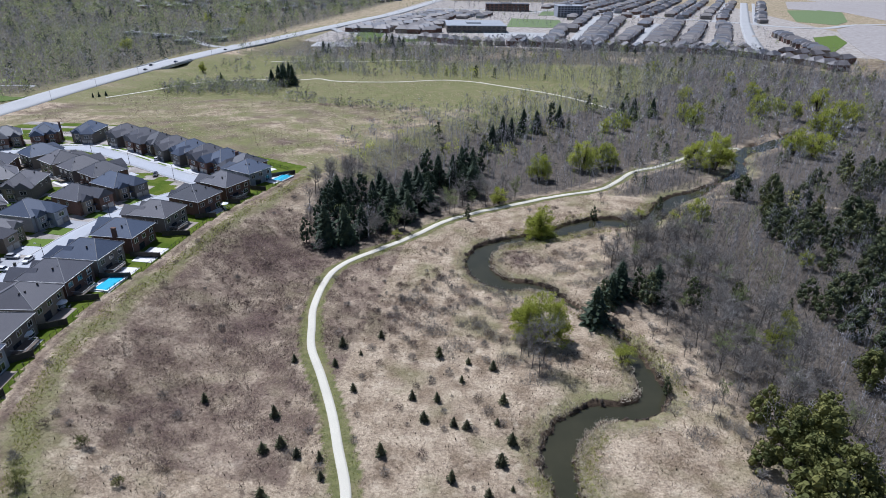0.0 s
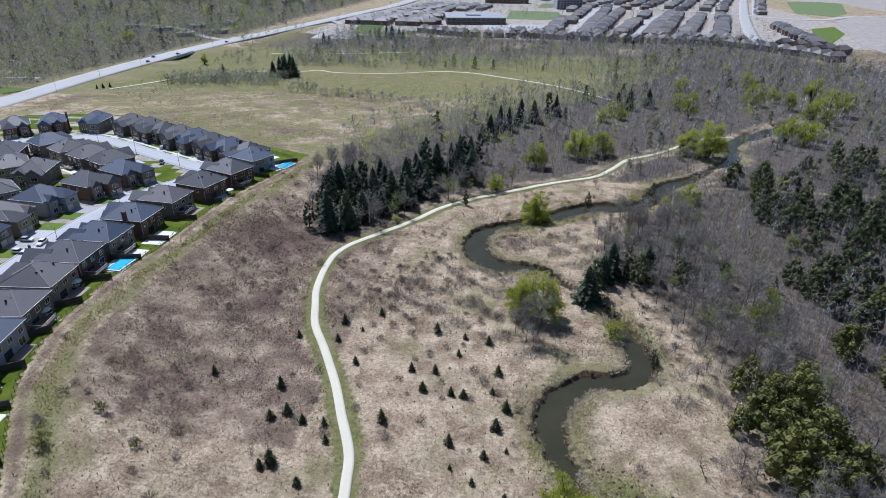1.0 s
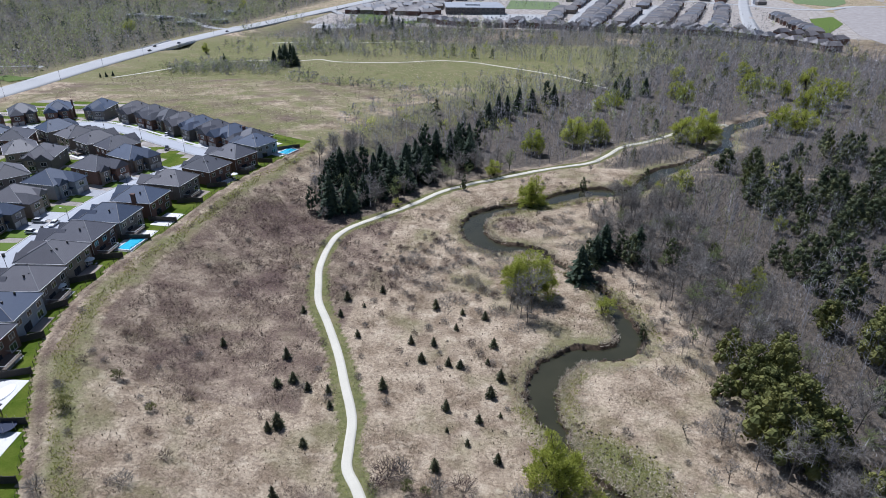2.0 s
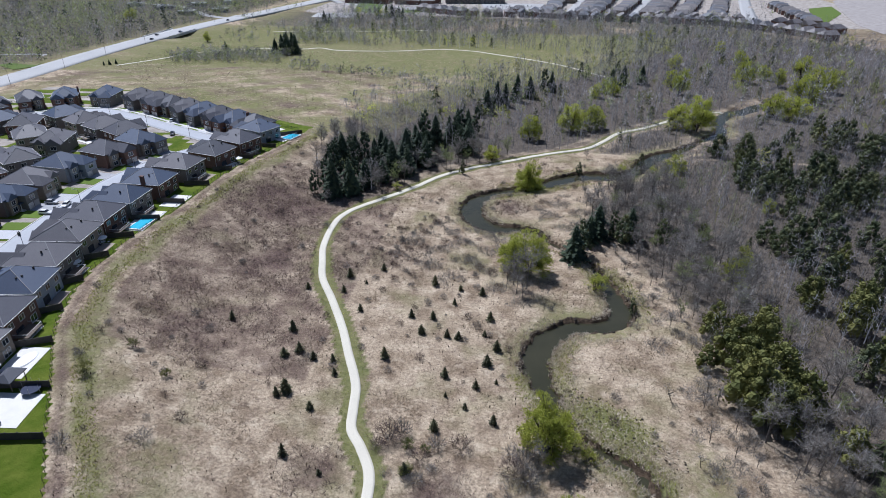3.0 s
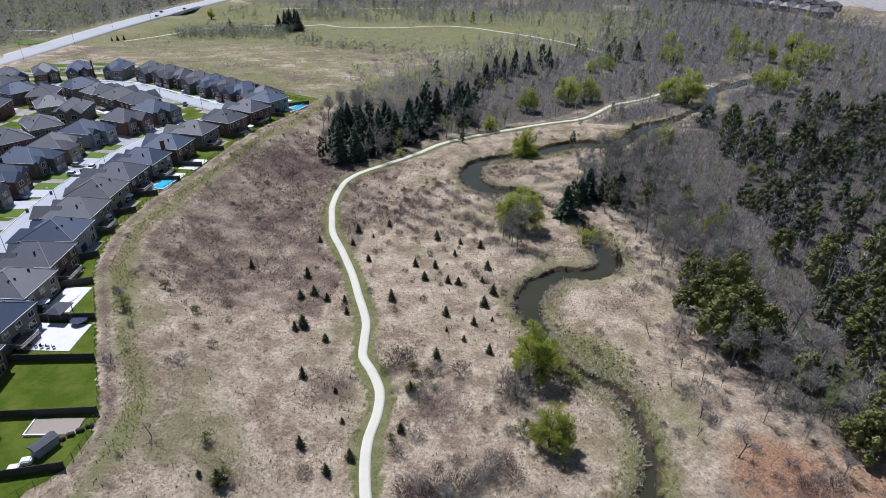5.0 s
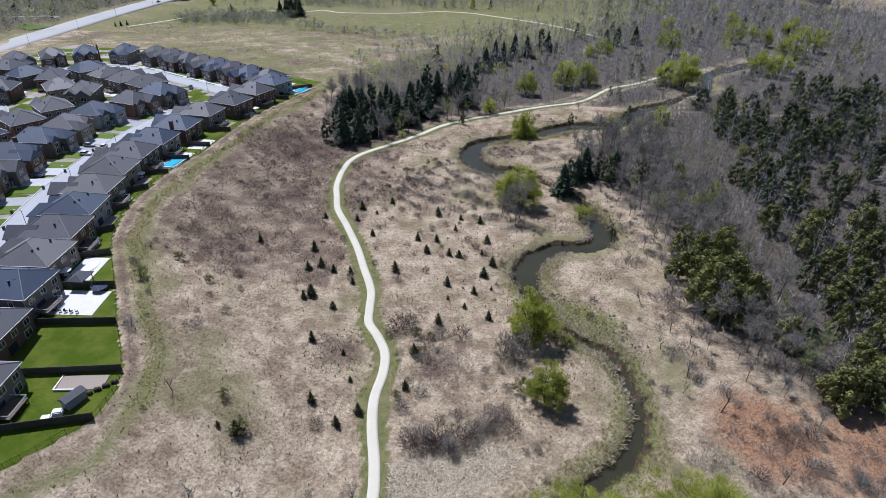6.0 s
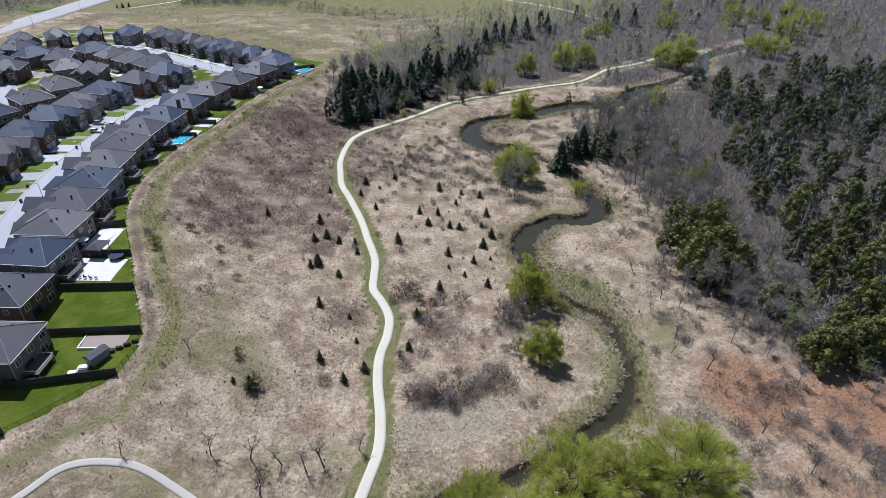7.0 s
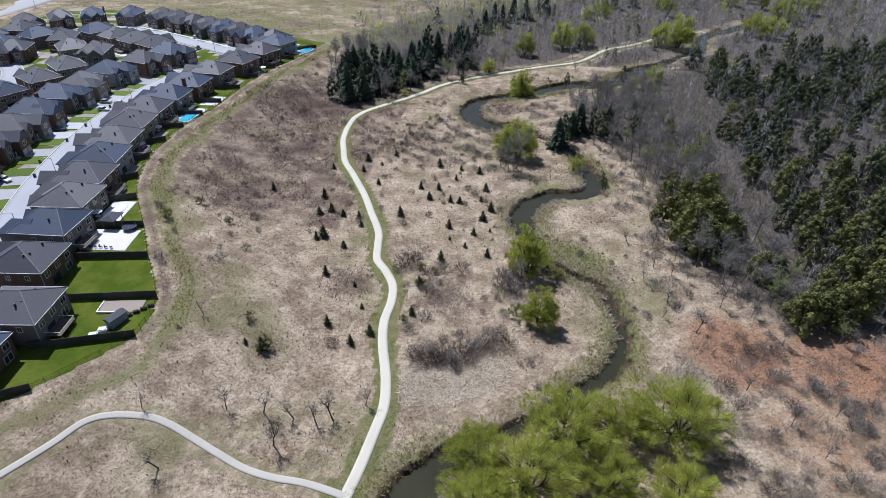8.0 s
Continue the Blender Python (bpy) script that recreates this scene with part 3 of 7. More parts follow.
def ribbon(name, line, half, lift, material, label, category, skirt=0.25, flat_z=None, deck=None, step=1):
    """A paved strip that follows the ground, with turned-down edges."""
    p = line[::step, :2]
    d = np.gradient(p, axis=0)
    nrm = np.stack([d[:, 1], -d[:, 0]], -1) / np.hypot(d[:, 0], d[:, 1])[:, None]
    half = np.full(len(p), half) if np.isscalar(half) else half[::step]
    cols = (-1.0, -1.0, -0.5, 0, 0.5, 1.0, 1.0)
    rows = []
    centre = np.full(len(p), flat_z) if flat_z is not None else None
    if deck is not None:
        centre = deck
    for k, c in enumerate(cols):
        q = p + nrm * (half * c)[:, None]
        z = (land(q[:, 0], q[:, 1]) if centre is None else centre) + lift - (skirt if k in (0, len(cols) - 1) else 0) + (0.03 if c == 0 else 0)
        rows.append(np.column_stack([q, z]))
    verts = np.stack(rows, 1).reshape(-1, 3)
    w = len(cols)
    idx = np.arange(len(verts)).reshape(len(p), w)
    faces = np.stack([idx[:-1, :-1], idx[:-1, 1:], idx[1:, 1:], idx[1:, :-1]], -1).reshape(-1, 4)
    ob = link_mesh(name, verts, faces, material, smooth=True)
    return tagged(ob, label, category, kind="structure")


def offset_line(line, off):
    p = line[:, :2]
    d = np.gradient(p, axis=0)
    nrm = np.stack([d[:, 1], -d[:, 0]], -1) / np.hypot(d[:, 0], d[:, 1])[:, None]
    return p + nrm * off


def pad(name, m, x0, x1, y0, y1, material, label, category, lift=0.06, n=4, skirt=0.2):
    """A paved or planted rectangle in the frame of m, laid on the ground, with edges."""
    us, vs = np.linspace(x0, x1, n + 1), np.linspace(y0, y1, n + 1)
    U, V = np.meshgrid(us, vs)
    pts = np.array([m @ Vector((u, v, 0)) for u, v in zip(U.ravel(), V.ravel())])
    z = land(pts[:, 0], pts[:, 1]) + lift
    verts = [tuple(q) for q in np.column_stack([pts[:, :2], z])]
    w = n + 1
    faces = [(j * w + i, j * w + i + 1, (j + 1) * w + i + 1, (j + 1) * w + i) for j in range(n) for i in range(n)]
    rim = [i for i in range(w)] + [j * w + n for j in range(1, w)] + [n * w + i for i in range(n - 1, -1, -1)] + [j * w for j in range(n - 1, 0, -1)]
    base = len(verts)
    verts += [(verts[i][0], verts[i][1], verts[i][2] - skirt) for i in rim]
    k = len(rim)
    faces += [(rim[i], base + i, base + (i + 1) % k, rim[(i + 1) % k]) for i in range(k)]
    ob = link_mesh(name, verts, faces, material)
    return tagged(ob, label, category, kind="structure")


ground = build_ground()
ribbon("water", RIVER, RIVER[:, 2] + 2.2, 0.0, WATER, "murky brown-green stream winding between cut banks", "water", 0.0, WATER_Z)
ribbon("water", RIVER_FAR, RIVER_FAR[:, 2] + 2.2, 0.0, WATER, "stream reach deeper in the woods", "water", 0.0, WATER_Z)
ribbon("trail", TRAIL_LINE, 1.12, 0.10, TRAIL, "pale crushed limestone walking trail winding through meadow", "path")
ribbon("trail", SIDE_LINE, 0.74, 0.11, SIDE_TRAIL, "pale limestone side trail climbing to the houses", "path")
ribbon("trail", FAR_TRAIL, 1.25, 0.12, TRAIL, "pale trail along the edge of a far field", "path")


def patch(name, outline, material, label, category, lift=0.3):
    """A field or paved area with straight bounds, laid on the ground, with a turned-down rim."""
    n = len(outline)
    z = land([p[0] for p in outline], [p[1] for p in outline])
    verts = [(x, y, z[i] + lift) for i, (x, y) in enumerate(outline)] + [(x, y, z[i] - 0.5) for i, (x, y) in enumerate(outline)]
    ob = link_mesh(name, verts, [tuple(range(n))] + [(i, n + i, n + (i + 1) % n, (i + 1) % n) for i in range(n)], material)
    return tagged(ob, label, category, kind="structure")


patch("ground", [(-51, 1038), (40, 1042), (37, 1190), (-51, 1203)], FAR_LAWN, "mown playing field behind the school", "field")
patch("ground", [(-2, 1283), (36, 1295), (40, 1400), (6, 1400)], FAR_LAWN, "green field before an apartment block", "field")
patch("ground", [(-239, 804), (-202, 788), (-221, 908), (-258, 899)], LAWN, "bright green playing field at the town's edge", "field")
patch("ground", [(-180, 793), (-148, 819), (-142, 850), (-177, 830)], LAWN, "green lawn beside a pale lot", "field")
patch("ground", [(570, 1610), (476, 1283), (522, 1226), (576, 1309), (673, 1568), (650, 1634)], FAR_LAWN, "green field beyond the main road", "field")
patch("ground", [(398, 998), (349, 846), (358, 827), (420, 940), (446, 1040)], LAWN, "green slope beside the outer houses", "field")
patch("ground", [(588, 1654), (681, 1588), (665, 1358), (1012, 2096), (697, 1993)], BARE_SOIL, "bare pale building land on the skyline", "building land")
patch("ground", [(485, 1136), (429, 962), (388, 818), (382, 740), (470, 760), (700, 1150), (603, 1226), (569, 1250)], BARE_SOIL, "graded pale soil beyond the houses", "building land")
patch("ground", [(-365, 370), (-358, 382), (-368, 408), (-382, 423), (-387, 404), (-392, 385)], LAWN, "mown green verge beside a path", "field")
patch("car_park", [(-194, 855), (-153, 894), (-138, 854), (-177, 832)], HIGHWAY, "pale lot beside a playing field", "car park")
ribbon("trail", spline([(-268, 606), (-240, 618), (-190, 624), (-146, 641), (-110, 652)], 5), 1.3, 0.12, TRAIL, "pale track before a belt of trees", "path")
deck_z = np.full(len(HIGHWAY_LINE), 5.1)
ribbon("road", HIGHWAY_LINE, 12.0, 0.1, HIGHWAY, "pale grey multi-lane highway on a low embankment", "road", 1.4, None, deck_z)


# ---- houses ----
def gable(bm, x0, x1, y0, y1, z, h, axis, over=0.45, hip0=0.0, hip1=0.0):
    """A pitched roof over a rectangle; axis: the ridge's way; hip0 and hip1: how far the ends are hipped."""
    x0, x1, y0, y1 = x0 - over, x1 + over, y0 - over, y1 + over
    zb = z - 0.18
    if axis == "y":
        xm = (x0 + x1) / 2
        ridge = [(xm, y0 + hip0, z + h), (xm, y1 - hip1, z + h)]
        eave = [(x0, y0), (x1, y0), (x1, y1), (x0, y1)]
    else:
        ym = (y0 + y1) / 2
        ridge = [(x0 + hip0, ym, z + h), (x1 - hip1, ym, z + h)]
        eave = [(x0, y1), (x0, y0), (x1, y0), (x1, y1)]
    e = [bm.verts.new((*p, z)) for p in eave]
    lo = [bm.verts.new((*p, zb)) for p in eave]
    r = [bm.verts.new(p) for p in ridge]
    bm.faces.new((e[0], e[1], r[0]))
    bm.faces.new((e[1], e[2], r[1], r[0]))
    bm.faces.new((e[2], e[3], r[1]))
    bm.faces.new((e[3], e[0], r[0], r[1]))
    for i in range(4):
        bm.faces.new((lo[i], lo[(i + 1) % 4], e[(i + 1) % 4], e[i]))
    bm.faces.new(lo[::-1])


def ridge_caps(bm, x0, x1, y0, y1, z, h, axis, over, hip0, hip1, r=0.1):
    """The capping along the ridge and hips of such a roof."""
    x0, x1, y0, y1 = x0 - over, x1 + over, y0 - over, y1 + over
    if axis == "y":
        xm = (x0 + x1) / 2
        a, b = Vector((xm, y0 + hip0, z + h)), Vector((xm, y1 - hip1, z + h))
        ends = (((x0, y0), (x1, y0)), ((x0, y1), (x1, y1)))
    else:
        ym = (y0 + y1) / 2
        a, b = Vector((x0 + hip0, ym, z + h)), Vector((x1 - hip1, ym, z + h))
        ends = (((x0, y0), (x0, y1)), ((x1, y0), (x1, y1)))
    tube(bm, a, b, r, r, 5)
    for top, feet in zip((a, b), ends):
        for q in feet:
            tube(bm, top, (*q, z + 0.02), r, r, 5)


def window(parent, x, y, z, w, h, face):
    """A framed window on a wall that faces front (-y), rear (+y), left (-x) or right (+x)."""
    turn = {"front": 0, "right": 90, "rear": 180, "left": -90}[face]
    holder = part("window", boxed((-w / 2 - 0.1, w / 2 + 0.1, -0.06, 0.02, -0.1, 0.0), (-w / 2 - 0.1, w / 2 + 0.1, -0.06, 0.02, h, h + 0.1),
                                  (-w / 2 - 0.1, -w / 2, -0.06, 0.02, 0, h), (w / 2, w / 2 + 0.1, -0.06, 0.02, 0, h), (-0.04, 0.04, -0.05, 0.0, 0, h)), TRIM, parent)
    holder.matrix_basis = pose(x, y, z, 0, 0, turn)
    part("pane", boxed((-w / 2, w / 2, -0.03, 0.01, 0, h)), GLASS, holder)
    return holder


def house(wall, roof, style):
    """A two-storey detached house: front at -y, garden at +y, standing on z = 0."""
    ob = empty("house")
    w = 6.1
    eave = 5.9
    gx0, gx1 = (0.2, w) if style % 2 == 0 else (-w, -0.2)
    other = (-w, 0.2) if style % 2 == 0 else (-0.2, w)
    bm = boxed((-w, w, -7.0, 7.0, -1.0, eave))
    box(bm, gx0, gx1, -10.2, -7.0, -1.0, eave - 0.4)
    part("wall", bm, wall, ob)
    front = part("front_bay", boxed((other[0] + 1.2, other[1] - 1.0, -8.0, -7.0, -1.0, eave - 0.5)), WALLS[3] if style < 3 else wall, ob, "buff stone front bay")
    bm = bmesh.new()
    gable(bm, -w, w, -7.0, 7.0, eave, 3.9, "x" if style in (1, 4) else "y", 0.5, 5.6, 5.6 if style != 2 else 4.6)
    part("roof", bm, roof, ob)
    bm = bmesh.new()
    ridge_caps(bm, -w, w, -7.0, 7.0, eave, 3.9, "x" if style in (1, 4) else "y", 0.5, 5.6, 5.6 if style != 2 else 4.6)
    part("ridge_cap", bm, RIDGE, ob, "ridge and hip capping with sun glint painted pale")
    part("gutter", boxed((-w - 0.62, -w - 0.5, -7.5, 7.5, eave - 0.16, eave - 0.03), (w + 0.5, w + 0.62, -7.5, 7.5, eave - 0.16, eave - 0.03), (-w - 0.5, w + 0.5, 7.5, 7.62, eave - 0.16, eave - 0.03)), TRIM, ob, "white eaves gutter")
    bm = bmesh.new()
    gable(bm, gx0, gx1, -10.2, -2.6, eave - 0.42, 2.7, "y", 0.45, 0.15 if style in (0, 3) else 3.0, 0.0)
    part("garage_roof", bm, roof, ob)
    bm = bmesh.new()
    gable(bm, other[0] + 1.2, other[1] - 1.0, -8.0, -3.6, eave - 0.52, 2.1, "y", 0.35, 0.1, 0.0)
    part("bay_roof", bm, roof, ob)
    for gx in ((gx0 + 0.35, gx0 + 2.75), (gx0 + 3.1, gx0 + 5.5)):
        bm = boxed((gx[0], gx[1], -10.26, -10.18, 0.02, 2.15))
        for k in range(4):
            box(bm, gx[0] + 0.08, gx[1] - 0.08, -10.3, -10.26, 0.1 + k * 0.52, 0.52 + k * 0.52)
        part("garage_door", bm, GARAGE, ob)
    window(ob, (gx0 + gx1) / 2, -10.2, 3.1, 2.2, 1.5, "front")
    cx = (other[0] + other[1]) / 2 + 0.1
    window(ob, cx, -8.0, 3.2, 1.7, 1.5, "front")
    window(ob, cx, -8.0, 0.8, 1.9, 1.6, "front")
    dx = other[1] - 0.55 if style % 2 == 0 else other[0] + 0.6
    part("front_door", boxed((dx - 0.48, dx + 0.48, -7.08, -6.98, 0.3, 2.4)), DARK_BARK, ob, "dark front door")
    part("porch", boxed((dx - 1.0, dx + 1.0, -9.0, -7.0, -0.8, 0.28), (dx - 0.8, dx + 0.8, -9.4, -9.0, -0.8, 0.12)), CONCRETE, ob)
    part("porch_post", boxed((dx - 0.9, dx - 0.72, -8.9, -8.72, 0.28, 2.7)), TRIM, ob)
    part("porch_roof", boxed((dx - 1.1, dx + 1.1, -9.1, -7.0, 2.7, 2.9)), roof, ob)
    for wx in (-4.2, 0.0, 4.1):
        window(ob, wx, 7.0, 3.3, 1.7, 1.4, "rear")
    window(ob, -3.6, 7.0, 0.5, 2.2, 1.8, "rear")
    part("patio_door", boxed((0.4, 3.2, 6.98, 7.06, 0.1, 2.25), (1.76, 1.84, 7.06, 7.1, 0.1, 2.25)), GLASS, ob, "glass sliding door")
    for face, sx in (("right", w), ("left", -w)):
        window(ob, sx, 3.4, 3.4, 1.0, 1.2, face)
        window(ob, sx, -1.2, 3.5, 0.9, 1.1, face)
    for k, (vx, vy) in enumerate(((2.0, 3.0), (3.1, 2.2), (-2.4, 3.4))):
        part("roof_vent", boxed((vx - 0.18, vx + 0.18, vy - 0.18, vy + 0.18, eave + 1.9, eave + 2.75)), IRON, ob, "black roof vent")
    part("downpipe", boxed((w - 0.02, w + 0.08, 6.8, 6.9, -0.5, eave)), TRIM, ob)
    if style in (0, 2):
        deck = part("deck", boxed((-1.2, 4.6, 7.0, 10.4, 1.0, 1.15)), DECKING, ob, "raised wooden deck")
        for px in (-1.0, 1.7, 4.4):
            part("post", boxed((px - 0.07, px + 0.07, 10.2, 10.34, -1.0, 1.0)), DECKING, deck)
        bm = boxed((-1.2, 4.6, 10.3, 10.36, 1.95, 2.05), (-1.2, -1.14, 7.0, 10.3, 1.95, 2.05), (4.54, 4.6, 7.0, 10.3, 1.95, 2.05))
        for k in range(24):
            box(bm, -1.15 + k * 0.245, -1.11 + k * 0.245, 10.31, 10.35, 1.15, 1.95)
        part("railing", bm, TRIM, deck, "white railing")
    if style in (3,):
        part("chimney", boxed((w - 0.1, w + 0.75, 1.0, 2.3, -1, eave + 3.0), (w - 0.2, w + 0.85, 0.9, 2.4, eave + 3.0, eave + 3.2)), wall, ob, "masonry chimney")
    return ob


STYLES = [(0, 0, 0), (0, 2, 1), (1, 1, 2), (1, 3, 0), (3, 0, 3), (2, 1, 4), (0, 1, 3), (3, 3, 1)]
LABELS = ["red-brown brick house with grey-brown hipped roof", "brick house with charcoal shingle roof", "grey brick house with slate-blue hipped roof",
          "grey brick house with taupe shingle roof", "buff stone house with grey-brown roof and chimney", "pale grey sided house with slate-blue roof",
          "brick house with slate-blue roof and chimney", "buff stone house with taupe hipped roof"]
PROTO = {}


def place_house(k, x, y, heading, group, reach=14.9):
    """heading: the way from the garden to the street, in degrees; 0 points to -y."""
    m = pose(x, y, up(x, y), 0, 0, heading)
    k = k % len(STYLES)
    if k not in PROTO:
        wall, roof, style = STYLES[k]
        ob = house(WALLS[wall], ROOFS[roof], style)
        ob.matrix_basis = m
        PROTO[k] = ob
    else:
        ob = copy_thing(PROTO[k], m)
    tagged(ob, LABELS[k], "house", group)
    x0, x1 = (0.5, 5.8) if STYLES[k][2] % 2 == 0 else (-5.8, -0.5)
    if group != "houses backing onto the meadow":
        pad("patio", m, -5.8 + k % 3, 4.0 + k % 3, 7.2, 12.0 + k % 3, PATIO if k % 2 else PAVER, "small paved patio behind a house", "patio", 0.1, 2)
    if group != "houses backing onto the meadow":
        u0, u1 = (-5.9, x0 - 0.7) if x0 > 0 else (x1 + 0.7, 5.9)
        pad("lawn", m, u0, u1, -reach + 0.4, -9.6, LAWN, "small mown front lawn beside a driveway", "lawn", 0.1, 2)
    pad("driveway", m, x0 - 0.5, x1 + 0.5, -reach, -10.25, DRIVE, "grey paved driveway before a double garage", "driveway", 0.09, 3)
    return m


def facing(dx, dy):
    """The heading whose front looks along (dx, dy)."""
    return math.degrees(math.atan2(dx, -dy))


def along(line, s):
    p = line[:, :2]
    seg = np.hypot(*np.diff(p, axis=0).T)
    acc = np.concatenate([[0], np.cumsum(seg)])
    q = np.array([np.interp(s, acc, p[:, 0]), np.interp(s, acc, p[:, 1])])
    q2 = np.array([np.interp(s + 1, acc, p[:, 0]), np.interp(s + 1, acc, p[:, 1])])
    q1 = np.array([np.interp(s - 1, acc, p[:, 0]), np.interp(s - 1, acc, p[:, 1])])
    t = (q2 - q1) / max(np.hypot(*(q2 - q1)), 1e-6)
    return q, t


STREET = spline([(-95, -40), (-106, -8), (-113, 18), (-120, 38), (-128, 57), (-136, 78), (-144, 104), (-150, 131), (-152.5, 158), (-152, 181), (-146, 205), (-138, 220), (-132, 228)], 6)
CROSS = spline([(-124, 222), (-132, 227.5), (-149, 235.5), (-182, 252), (-205, 264), (-224, 271), (-240, 268), (-256, 256), (-268, 240)], 6)
STREET_W = spline([(-175, 60), (-188, 105), (-203, 140), (-222, 175), (-237, 191), (-262, 203), (-300, 214)], 6)

LOTS = []
back_order = [6, 3, 1, 2, 7, 0, 5, 3, 7, 0, 2, 6, 3, 1, 0, 5]
# middle of each house's rear wall, and the way that wall looks, in degrees
REARS = [(-93, 11.5, 4), (-90.5, 26.5, 8), (-100.4, 42, 7), (-104, 56, 4), (-108.3, 69, 6), (-112, 82, 9), (-116, 95.5, 11), (-120, 109, 9),
         (-123.2, 123, 7), (-125, 137, 4), (-125, 151, 1), (-124.5, 167, 0), (-123, 184, -4), (-118.5, 200, -14), (-115.5, 217, -20), (-114, 235, -22)]
for i, (rx, ry, ra) in enumerate(REARS):
    n = np.array([math.cos(radians(ra)), math.sin(radians(ra))])
    h = np.array([rx, ry]) - n * 7.0
    LOTS.append((np.array([rx, ry]), place_house(back_order[i], h[0], h[1], facing(*(-n)), "houses backing onto the meadow")))

front_order = [2, 0, 5, 7, 2, 6, 3, 0, 1, 5, 2, 7]
s_len = float(near(np.array([[-157, 205.0]]), STREET)[2][0])
for i in range(11):
    c, t = along(STREET, s_len + 3 - i * 14.8)
    out = np.array([-t[1], t[0]])
    h = c + out * (19.0 if i < 2 else 22.5)
    place_house(front_order[i], h[0], h[1], facing(*(-out)), "houses across the street", 18.2)

north_order = [1, 6, 0, 2, 3, 1, 0, 3, 2, 6, 1, 0]
for i in range(13):
    c, t = along(CROSS, 12 + i * 13.4)
    out = np.array([t[1], -t[0]])
    h = c + out * 19.0
    place_house(north_order[i % 12], h[0], h[1], facing(*(-out)), "houses backing onto the field")
for k, x, y in ((0, -178.5, 222.5), (3, -193, 228.5), (7, -208, 235.5), (2, -225, 243.5)):
    place_house(k, x, y, facing(0.45, 0.9), "houses on the crescent")
for k, x, y, fx, fy in ((2, -198, 144, -0.9, 0.4), (0, -196, 162, -0.85, 0.5), (3, -196, 180, -0.8, 0.6), (7, -215, 209, -0.7, 0.7), (3, -200, 205, 0.3, -0.95), (1, -240, 202, 0.35, -0.93),
                        (5, -255, 210, 0.3, -0.95), (2, -248, 228, 0.3, 0.95), (0, -232, 226, -0.4, 0.9), (5, -231, 157, 0.86, -0.5), (1, -222, 141, 0.86, -0.5), (6, -240, 173, 0.86, -0.5), (0, -214, 125, 0.86, -0.5),
                        (2, -272, 222, 0.3, 0.95)):
    place_house(k, x, y, facing(fx, fy), "houses on the western street")

for line, half, label in ((STREET, 4.2, "pale worn asphalt estate street"), (CROSS, 4.2, "pale asphalt crescent before brick houses"), (STREET_W, 4.2, "pale asphalt side street")):
    ribbon("road", line, half, 0.12, ASPHALT, label, "street")
    for side in (1, -1):
        ribbon("pavement", offset_line(line, side * (half + 0.15)), 0.16, 0.24, CONCRETE, "concrete kerb along the street", "kerb")
ribbon("pavement", offset_line(CROSS, 6.6), 0.75, 0.14, CONCRETE, "pale concrete footway beside the crescent", "pavement")


# ---- gardens, fences and street things ----
def shared(name, me, parent, m):
    ob = new(name, me)
    ob.parent = parent
    ob.matrix_basis = m
    return ob


def mesh_of(bm, name, material):
    me = bpy.data.meshes.new(name)
    bm.to_mesh(me)
    bm.free()
    me.materials.append(material)
    return me


WOOD_POST = mesh_of(boxed((-0.07, 0.07, -0.07, 0.07, -0.3, 1.95), (-0.09, 0.09, -0.09, 0.09, 1.95, 2.0)), "post", FENCE_WOOD)
bm = bmesh.new()
outline = []
for k in range(8):
    outline += [(k / 8, 0.03), (k / 8 + 0.01, 0.055), (k / 8 + 0.11, 0.055)]
outline += [(1.0, 0.03), (1.0, -0.03)]
for k in reversed(range(8)):
    outline += [(k / 8 + 0.11, -0.055), (k / 8 + 0.01, -0.055)]
outline += [(0.0, -0.03)]
lower = [bm.verts.new((x, y, 0.06)) for x, y in outline]
upper = [bm.verts.new((x, y, 1.8)) for x, y in outline]
for k in range(len(outline)):
    n = (k + 1) % len(outline)
    bm.faces.new((lower[k], lower[n], upper[n], upper[k]))
bm.faces.new(upper)
WOOD_PANEL = mesh_of(bm, "panel", FENCE_WOOD)
IRON_POST = mesh_of(boxed((-0.04, 0.04, -0.04, 0.04, -0.3, 1.55), (-0.055, 0.055, -0.055, 0.055, 1.55, 1.6)), "post", IRON)
bm = bmesh.new()
gx = [0.0]
for k in range(7):
    gx += [0.06 + k * 0.14, 0.08 + k * 0.14]
gx += [1.0]
gz = [0.0, 0.12, 0.17, 1.38, 1.43, 1.5]
grid = {}
for i, x in enumerate(gx[:-1]):
    for j, z in enumerate(gz[:-1]):
        if i % 2 == 1 or j in (1, 3):
            corners = []
            for a, c in ((i, j), (i + 1, j), (i + 1, j + 1), (i, j + 1)):
                if (a, c) not in grid:
                    grid[a, c] = bm.verts.new((gx[a], 0, gz[c]))
                corners.append(grid[a, c])
            bm.faces.new(corners)
bmesh.ops.solidify(bm, geom=bm.faces[:], thickness=0.024)
IRON_PANEL = mesh_of(bm, "panel", IRON)


